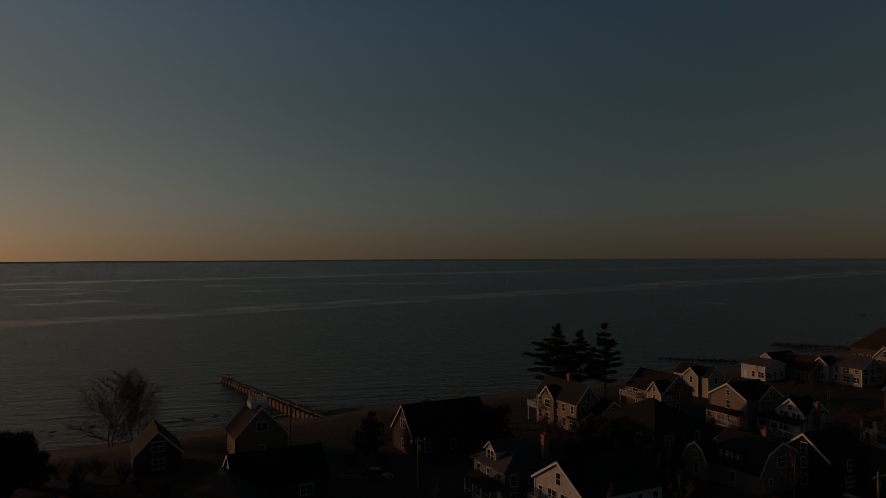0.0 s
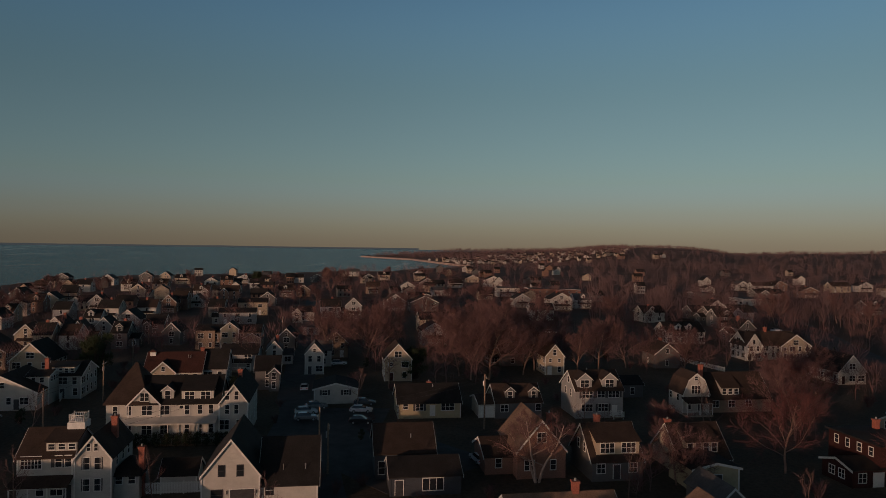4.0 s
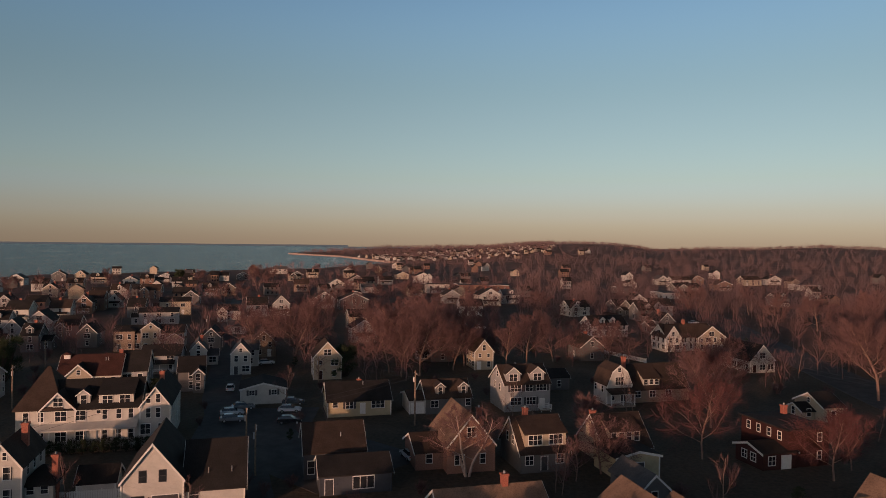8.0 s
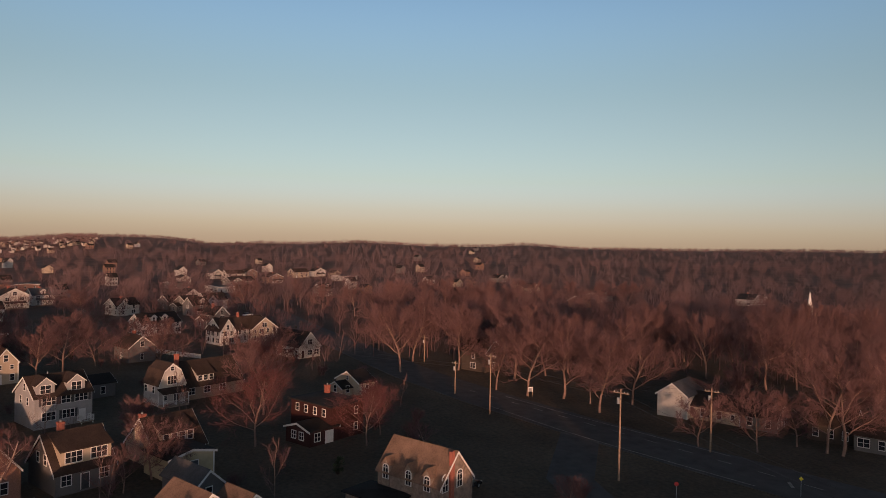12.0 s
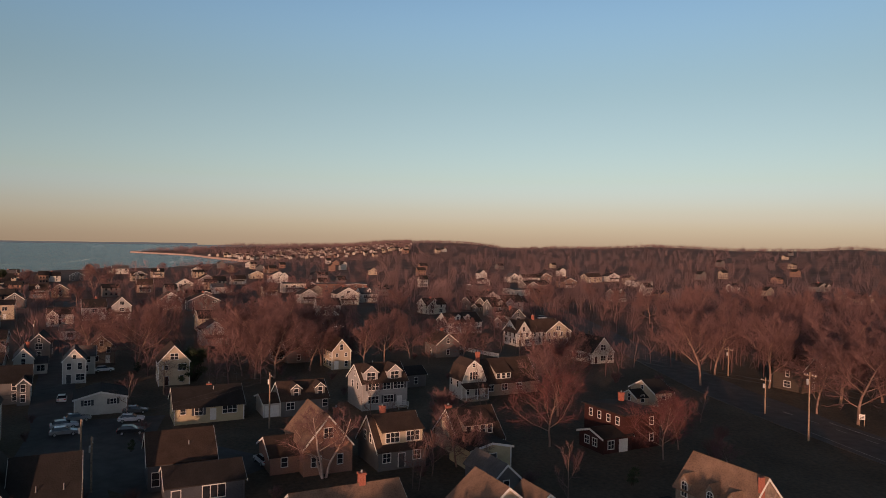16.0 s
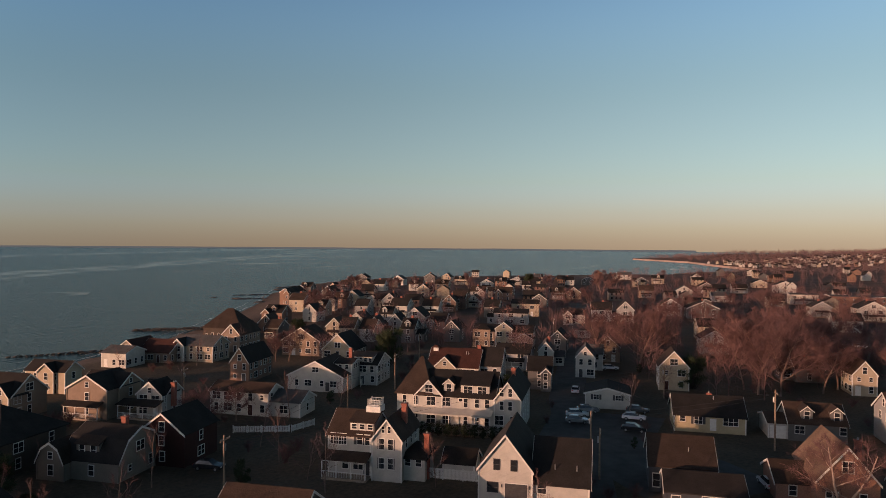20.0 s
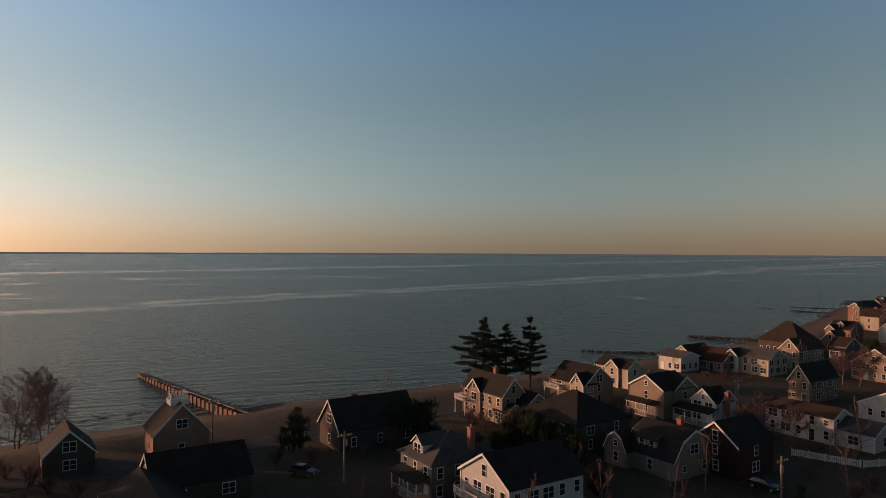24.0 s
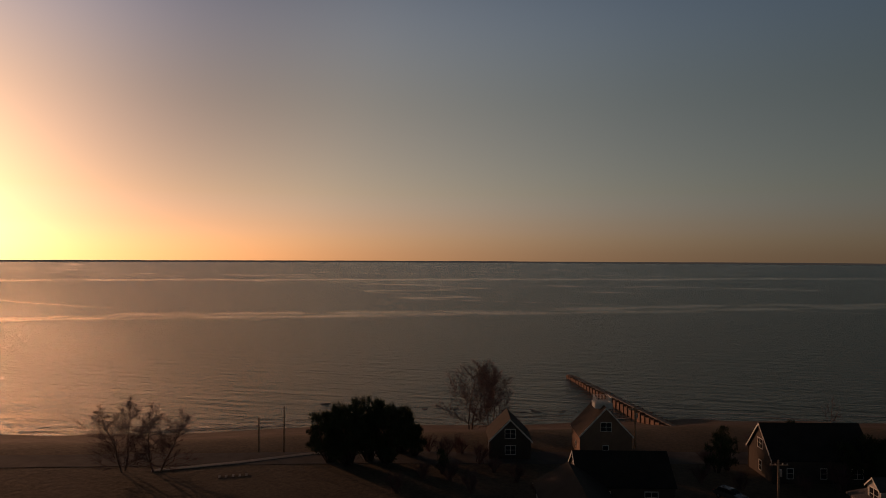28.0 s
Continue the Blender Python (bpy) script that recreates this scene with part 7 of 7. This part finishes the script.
# ---- signs ----
def road_sign(x, y, material, sides, label):
    s = tagged(new("road_sign"), label, "road sign")
    s.matrix_basis = pose(x, y, 0, 0, 0, math.degrees(math.atan2(-y, -x)) + 90)
    bm = bmesh.new()
    tube(bm, [(0, 0, -0.3), (0, 0, 2.9)], 0.04, 0.04, 6)
    part("post", bm, METAL, s)
    bm = bmesh.new()
    pts = [(0.3 * math.cos(2 * math.pi * (i + 0.5 * (sides == 8)) / sides), 2.6 + 0.3 * math.sin(2 * math.pi * (i + 0.5 * (sides == 8)) / sides)) for i in range(sides)]
    a = [bm.verts.new((px, -0.06, pz)) for px, pz in pts]
    b = [bm.verts.new((px, -0.03, pz)) for px, pz in pts]
    bm.faces.new(a), bm.faces.new(b[::-1])
    for i in range(sides):
        bm.faces.new((a[i], b[i], b[(i + 1) % sides], a[(i + 1) % sides]))
    part("sign_plate", bm, material, s)
    return s


def notice_board(x, y):
    """A small white board on two posts at the roadside."""
    s = tagged(new("notice_board"), "small white board on two posts at the roadside", "sign")
    s.matrix_basis = pose(x, y, 0, 0, 0, math.degrees(math.atan2(-y, -x)) + 90)
    for e in (-0.4, 0.4):
        bm = bmesh.new()
        box(bm, e - 0.05, -0.05, -0.3, e + 0.05, 0.05, 2.3)
        part("post", bm, TIMBER, s)
    bm = bmesh.new()
    box(bm, -0.5, -0.1, 1.2, 0.5, -0.05, 2.2)
    board = part("board", bm, TRIM, s)
    for z in (1.4, 1.65, 1.9):
        bm = bmesh.new()
        box(bm, -0.38, -0.115, z - 0.06, 0.38, -0.1, z + 0.06)
        part("text_bar", bm, DARK_TRIM, board)
    return s


# ---- wires ----
def wire(p, q, sag=0.5):
    bm = bmesh.new()
    pts = []
    for i in range(7):
        s = i / 6
        v = Vector(p).lerp(Vector(q), s)
        v.z -= 4 * sag * s * (1 - s)
        pts.append(v[:])
    tube(bm, pts, 0.018, 0.018, 3)
    return tagged(part("power_cable", bm, WIRE), "thin black power cable between utility poles", "cable")


# ---- far town and woods ----
def far_houses(name, spots, label, seed, size=1.0, tones=(4, 4, 4, 3)):
    """Houses too far off to count, joined."""
    rng = random.Random(seed)
    verts, faces, mats = [], [], []
    for x, y in spots:
        z = float(land(x, y))
        a = radians(-63 + rng.choice((0, 90)) + rng.uniform(-8, 8))
        w, d, e, r = [size * v for v in (rng.uniform(2.8, 4.6), rng.uniform(2.8, 4.2), rng.uniform(4, 6.2), rng.uniform(1.8, 3))]
        k = len(verts)
        for px, py, pz in ((-w, -d, -2), (w, -d, -2), (w, d, -2), (-w, d, -2), (-w, -d, e), (w, -d, e), (w, d, e), (-w, d, e), (-w, 0, e + r), (w, 0, e + r),
                           (-w - 0.4, -d - 0.5, e - 0.2), (w + 0.4, -d - 0.5, e - 0.2), (w + 0.4, 0, e + r + 0.2), (-w - 0.4, 0, e + r + 0.2), (-w - 0.4, d + 0.5, e - 0.2), (w + 0.4, d + 0.5, e - 0.2)):
            verts.append((x + px * math.cos(a) - py * math.sin(a), y + px * math.sin(a) + py * math.cos(a), z + pz))
        tone = rng.choices((0, 1, 2, 3), tones)[0]
        for f in ((0, 1, 5, 4), (1, 2, 6, 9, 5), (2, 3, 7, 6), (3, 0, 4, 8, 7)):
            faces.append(tuple(k + i for i in f)), mats.append(tone)
        for f in ((10, 11, 12, 13), (13, 12, 15, 14)):
            faces.append(tuple(k + i for i in f)), mats.append(4)
        for row in range(2):
            for c in (-0.5, 0.0, 0.5):
                q = len(verts)
                for px, pz in ((-0.5, -0.7), (0.5, -0.7), (0.5, 0.7), (-0.5, 0.7)):
                    lx, ly = c * w * 1.2 + px, -d - 0.05
                    verts.append((x + lx * math.cos(a) - ly * math.sin(a), y + lx * math.sin(a) + ly * math.cos(a), z + 1.6 + row * 2.7 + pz))
                faces.append((q, q + 1, q + 2, q + 3)), mats.append(5)
    me = mesh_of(name, verts, faces)
    for m in (WHITE, CREAM, GREY, TERRA, ROOF_DARK, GLASS):
        me.materials.append(m)
    me.polygons.foreach_set("material_index", mats)
    return tagged(new(name, me), label, "houses", kind="stuff")


def woods(name, spots, label, seed, blades=18, thin=1.0, material=None, sink=0.0):
    """Leafless woods: every tree a fan of feathery upright sprays round a stem."""
    rng = np.random.default_rng(seed)
    p = np.array(spots)
    n = len(p)
    z = land(p[:, 0], p[:, 1])
    h = rng.uniform(8, 14, n) * p[:, 2]
    z = z - sink * h
    hh = h[:, None]
    ang = rng.uniform(0, 2 * math.pi, (n, blades))
    up = rng.uniform(-0.95, 1.0, (n, blades))
    flat = np.sqrt(np.maximum(0.0, 1 - up ** 2))
    rad = rng.uniform(0.3, 1.0, (n, blades)) ** 0.6
    squat = rng.uniform(0.36, 0.5, (n, 1))
    cx, cy, cz = np.cos(ang) * flat, np.sin(ang) * flat, up
    lump = 0.8 + 0.3 * np.sin(3 * ang + rng.uniform(0, 6, (n, 1))) * np.cos(4 * up + rng.uniform(0, 6, (n, 1)))
    bx, by, base = p[:, :1] + cx * rad * lump * hh * squat * 0.85, p[:, 1:2] + cy * rad * lump * hh * squat * 0.85, hh * (0.5 + cz * rad * lump * 0.42)
    length = hh * rng.uniform(0.09, 0.2, (n, blades))
    jx, jy, jz = rng.normal(0, 0.5, (n, blades)), rng.normal(0, 0.5, (n, blades)), rng.normal(0.15, 0.4, (n, blades))
    tx, ty, tip = bx + (cx * 0.8 + jx) * length, by + (cy * 0.8 + jy) * length, base + (0.8 * cz + jz) * length
    width = hh * rng.uniform(0.010, 0.020, (n, blades)) * thin
    verts = np.zeros((n, blades, 4, 3))
    for i in range(3):
        a = 2 * math.pi * i / 3
        verts[:, :, i, 0], verts[:, :, i, 1], verts[:, :, i, 2] = bx + np.cos(a) * width, by + np.sin(a) * width, z[:, None] + base
    verts[:, :, 3, 0], verts[:, :, 3, 1], verts[:, :, 3, 2] = tx, ty, z[:, None] + tip
    arms = 6
    stem = np.zeros((n, arms, 4, 3))
    sa, sr = rng.uniform(0, 6.28, (n, arms)), rng.uniform(0.15, 0.42, (n, arms))
    sr[:, 0] = 0.03
    foot = hh * rng.uniform(0.2, 0.5, (n, arms))
    foot[:, 0] = -0.5
    for i in range(3):
        a = 2 * math.pi * i / 3
        stem[:, :, i, 0], stem[:, :, i, 1], stem[:, :, i, 2] = p[:, :1] + math.cos(a) * hh * 0.009, p[:, 1:2] + math.sin(a) * hh * 0.009, z[:, None] + foot
    stem[:, :, 3] = np.stack([p[:, :1] + np.cos(sa) * sr * hh, p[:, 1:2] + np.sin(sa) * sr * hh, z[:, None] + hh * rng.uniform(0.6, 0.85, (n, arms))], -1)
    verts = np.concatenate([verts, stem], 1).reshape(-1, 3)
    k = np.arange(len(verts) // 4)[:, None, None] * 4
    faces = (k + np.array([[0, 1, 3], [1, 2, 3], [2, 0, 3]])[None]).reshape(-1, 3)
    me = mesh_of(name, verts.tolist(), faces.tolist())
    me.materials.append(material or FAR_TWIG)
    return tagged(new(name, me), label, "woods", kind="stuff")


def polar(yaw, r):
    return -math.sin(radians(yaw)) * r, math.cos(radians(yaw)) * r


def scatter(count, yaw0, yaw1, r0, r1, seed, inland=20, scale=1.0):
    rng = random.Random(seed)
    spots = []
    while len(spots) < count:
        x, y = polar(rng.uniform(yaw0, yaw1), r0 * (r1 / r0) ** rng.random())
        spots.append((x, y, scale * rng.uniform(0.8, 1.15)))
    d = coast_distance(np.array([s[0] for s in spots]), np.array([s[1] for s in spots]))
    return [s for s, k in zip(spots, d) if k > inland]


woods("woods", scatter(2300, -150, -84, 330, 1000, 1), "leafless reddish-brown woods beyond the village", 1, 92, 0.55)
woods("woods", scatter(330, -104, -38, 190, 500, 23, 30, 0.82), "leafless trees between the houses of the far village", 23, 260, 0.3, TWIG)
woods("woods", scatter(330, -150, -108, 195, 360, 21, 20, 1.2), "leafless reddish woods beyond the wide road", 21, 340, 0.22, TWIG)
woods("woods", [w for w in scatter(120, -109, -66, 165, 340, 29, 60, 0.9) if abs((w[0] - 100) * 0.5 - (w[1] - 54.5) * 0.87) > 12 and not (150 < math.hypot(w[0], w[1]) < 270 and -0.21 < math.atan2(w[1], w[0]) < 0.06)], "leafless garden trees between the houses", 29, 330, 0.2, TWIG)
woods("woods", scatter(4200, -150, -66, 900, 1900, 2), "far leafless woods on low hills", 2, 34, 1.0, None, 0.15)
woods("woods", scatter(3000, -150, -66, 1700, 2180, 7), "leafless woods along the skyline", 7, 40, 1.5, None, 0.33)
woods("woods", scatter(420, -84, -62, 360, 900, 3, 30, 0.8), "scattered leafless trees between far houses", 3, 60, 0.8, TWIG)
woods("woods", scatter(260, -60, -34, 300, 720, 4, 25, 0.6), "scattered leafless trees between village houses", 4, 60, 0.8)
woods("woods", scatter(2300, -87, -66, 1260, 2150, 6, 30, 0.95), "leafless trees between houses on the headland", 6, 30, 1.4)


def far_strand_line(pts, tall, thick):
    """The far strand, stood up as a low wall so that it catches the sun."""
    verts, faces = [], []
    for i, p in enumerate(pts):
        d = Vector(pts[min(i + 1, len(pts) - 1)]) - Vector(pts[max(i - 1, 0)])
        n = Vector((-d.y, d.x)).normalized()
        for k, z in ((1.6, SEA - 0.5), (1.0, SEA + tall), (-1.0, SEA + tall), (-1.0, SEA - 0.5)):
            verts.append((p[0] + n.x * thick * k, p[1] + n.y * thick * k, z))
    for i in range(len(pts) - 1):
        for j in range(3):
            a = i * 4 + j
            faces.append((a, a + 1, a + 5, a + 4))
    return tagged(piece("far_strand_line", mesh_of("far_strand_line", verts, faces), STRAND), "pinkish line of the far strand, built upright", "sea wall", kind="structure")


# upright stand-in for the sunlit strand; no wall is known here
far_strand_line([(861, 338), (990, 325), (1123, 311), (1220, 375), (1320, 440), (1435, 510), (1548, 579), (1660, 698), (1778, 818), (1900, 850)], 3.4, 2.5)
far_houses("houses", [s[:2] for s in scatter(380, -87, -66, 1230, 1600, 11, 12)], "pale sunlit houses of the far town", 11, 0.72, (10, 4, 1, 1))
far_houses("houses", [s[:2] for s in scatter(26, -82, -62, 420, 1000, 12, 30)], "houses scattered among the trees", 12)
far_houses("houses", [s[:2] for s in scatter(30, -122, -82, 420, 1500, 13, 30)], "scattered houses in the woods", 13)
far_houses("houses", [s[:2] for s in scatter(30, -60, -36, 330, 730, 14, 25)], "small houses filling the far village", 14)


# ---- unseen trees and houses under and behind the eye, added sunward to cast shade ----
BACK = random.Random(31)
for i in range(24):
    bx, by = polar(BACK.uniform(-30, 150), BACK.uniform(30, 56))
    thin_tree(bx, by, BACK.uniform(9.5, 11.5))
for i in range(44):
    bx, by = polar(BACK.uniform(75, 178), BACK.uniform(45, 140))
    thin_tree(bx, by, BACK.uniform(13, 18))
for i in range(8):
    bx, by = polar(80 + i * 11, 34 + (i % 3) * 24)
    cottage(bx, by, 9, 9, 5.2, 3.2, "xy"[i % 2], (WHITE, GREY, TAN)[i % 3], ROOF_DARK)
# low houses kept below the view, added to shade the fronts beyond them
for bx, by, ridge in ((8, 75, "x"), (-9, 66, "y"), (3, 60, "x"), (20, 50, "x")):
    cottage(bx, by, 9.0, 8.0, 3.4, 2.4, ridge, (WHITE, GREY, TAN)[int(bx) % 3], ROOF_DARK)
# unseen belt of woods, added to block low sky and sun from near walls
woods("woods", [w for w in scatter(520, 100, 179, 55, 170, 51, 5, 1.0) if w[1] < 20], "leafless woods added out of view sunward to cast shade", 51, 60, 1.6)
# evergreens added out of view, sunward of the near yards, to shade them
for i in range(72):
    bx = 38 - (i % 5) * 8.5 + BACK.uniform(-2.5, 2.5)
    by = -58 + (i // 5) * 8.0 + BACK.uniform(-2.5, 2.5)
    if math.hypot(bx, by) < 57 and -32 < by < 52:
        shade_pine(bx, by, BACK.uniform(9.3, 10.6))
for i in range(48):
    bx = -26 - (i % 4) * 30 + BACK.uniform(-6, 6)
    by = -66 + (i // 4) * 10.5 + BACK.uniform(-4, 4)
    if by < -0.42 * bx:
        shade_pine(bx, by, (12.0, 14.0, 16.0, 18.0)[i % 4] + BACK.uniform(-1.5, 1.5))

for i in range(9):
    bare_shrub(*[(86, 46, 3), (84, 42, 2.6), (88, 40, 2.4), (100, 3, 3), (128, 0, 3.5), (96, -12, 3), (112, -44, 4), (120, -48, 4), (90, 22, 2.5)][i])
FILL = random.Random(90)
TAKEN = [(o.location.x, o.location.y) for o in bpy.data.objects if o.parent is None and o.name.startswith("house")]
placed = 0
while placed < 190:
    fx, fy = polar(FILL.uniform(-112, 8), FILL.uniform(74, 300))
    if float(coast_distance(np.array([fx]), np.array([fy]))[0]) < 35 or min(math.hypot(fx - a, fy - c) for a, c in TAKEN) < 9:
        continue
    if abs((fx - 100) * 0.5 - (fy - 54.5) * 0.87) < 5 and fx > 60 or fy < -55:
        continue
    placed += 1
    pick = FILL.random()
    if pick < 0.55:
        bare_shrub(fx, fy, FILL.uniform(2.0, 4.0))
    elif pick < 0.63:
        dark_shrub(fx, fy, FILL.uniform(1.8, 3.5))
    else:
        thin_tree(fx, fy, FILL.uniform(5.5, 10))
notice_board(133.3, -80.9)
bare_shrub(75.8, -53.8, 3.6), bare_shrub(77.0, -55.3, 3.0)
for k in range(13):
    dark_shrub(93.6 + 0.454 * (1.6 * k - 8.5), 77.2 - 0.89 * (1.6 * k - 8.5), 2.1 + 0.25 * (k % 3))
road_sign(66.5, -84.0, YELLOW_SIGN, 4, "yellow diamond warning sign on a metal post")
road_sign(71.0, -66.0, RED_SIGN, 8, "red octagonal stop sign on a metal post")
for a, c in (((207.2, -22.5, 7.4), (141.4, -65.9, 6.9)), ((141.4, -65.9, 6.9), (122.1, -64.7, 11.6)), ((122.1, -64.7, 11.6), (81, -64.4, 12.8)), ((81, -64.4, 12.8), (20, -60, 11)), ((90.3, 100.4, 8), (115.2, 111.8, 8)), ((52.6, 83.5, 7), (90.3, 100.4, 8)), ((108.1, 73.2, 8), (115.2, 111.8, 8)), ((-27.8, 125, 7), (-80.9, 92.8, 7.3)), ((115.2, 111.8, 8), (151.3, 136.9, 7)), ((151.3, 136.9, 7), (183.9, 160.2, 6.6)), ((108.1, 73.2, 8), (149.3, 61.2, 7)), ((149.3, 61.2, 7), (216.6, 130.2, 6.5)), ((123.5, 31.5, 9.6), (149.3, 61.2, 7)), ((99.5, 52.8, 7), (123.5, 31.5, 9.6)), ((52.6, 83.5, 6.6), (108.1, 73.2, 7.6)), ((86.9, -87.9, 10.2), (141.4, -65.9, 6.9))):
    wire(a, c)
    wire((a[0] + 0.5, a[1] + 0.3, a[2] - 0.7), (c[0] + 0.5, c[1] + 0.3, c[2] - 0.7), 0.7)
for s in range(16):
    k = s / 15
    lx, ly = 150 - 100 * k, -69 - 25 * k
    dash = ribbon("road_line", [(lx, ly), (lx - 2.6, ly - 0.66)], 0.14, LINE, 0.075, "pale dashed lane marking")


# ---- a church spire over the woods ----
def spire(x, y):
    s = tagged(new("church_spire"), "slender white church spire above bare woods", "church spire")
    s.matrix_basis = pose(x, y, float(land(x, y)))
    bm = bmesh.new()
    box(bm, -0.9, -0.9, -1, 0.9, 0.9, 11)
    part("tower", bm, WHITE, s)
    bm = bmesh.new()
    tube(bm, [(0, 0, 11), (0, 0, 17)], 1.0, 0.05, 8)
    part("steeple", bm, TRIM, s)
    return s


spire(*polar(-141.9, 330))

ribbon("road_line", [(69.5, -86.2), (71.5, -87.7)], 0.5, LINE, 0.075, "pale worn crosswalk bar")
for name, pts in (("near", [(127.5, -68.0), (108.3, -71.4), (99.9, -73.4), (90.6, -76.0), (72.0, -81.6)]), ("far", [(135.0, -75.6), (117.5, -79.6), (97.7, -85.4), (84.0, -89.4)])):
    ribbon("road_line", pts, 0.13, LINE, 0.075, "pale worn edge line of the %s lane" % name)
for i in range(5):
    bx, by = -79.8 + 0.74 * i, 76.9 + 0.68 * i
    ribbon("road_line", [(bx, by), (bx - 0.9, by + 1.0)], 0.35, LINE, 0.09, "pale painted bay line behind the beach")
ribbon("pavement", [(-92, 74.5), (-87.9, 79.0), (-83.3, 84.2), (-79.1, 90.0), (-76.6, 93.4), (-73.8, 96.1), (-66, 101)], 1.2, CONCRETE, 0.1, "pale concrete path behind the beach")
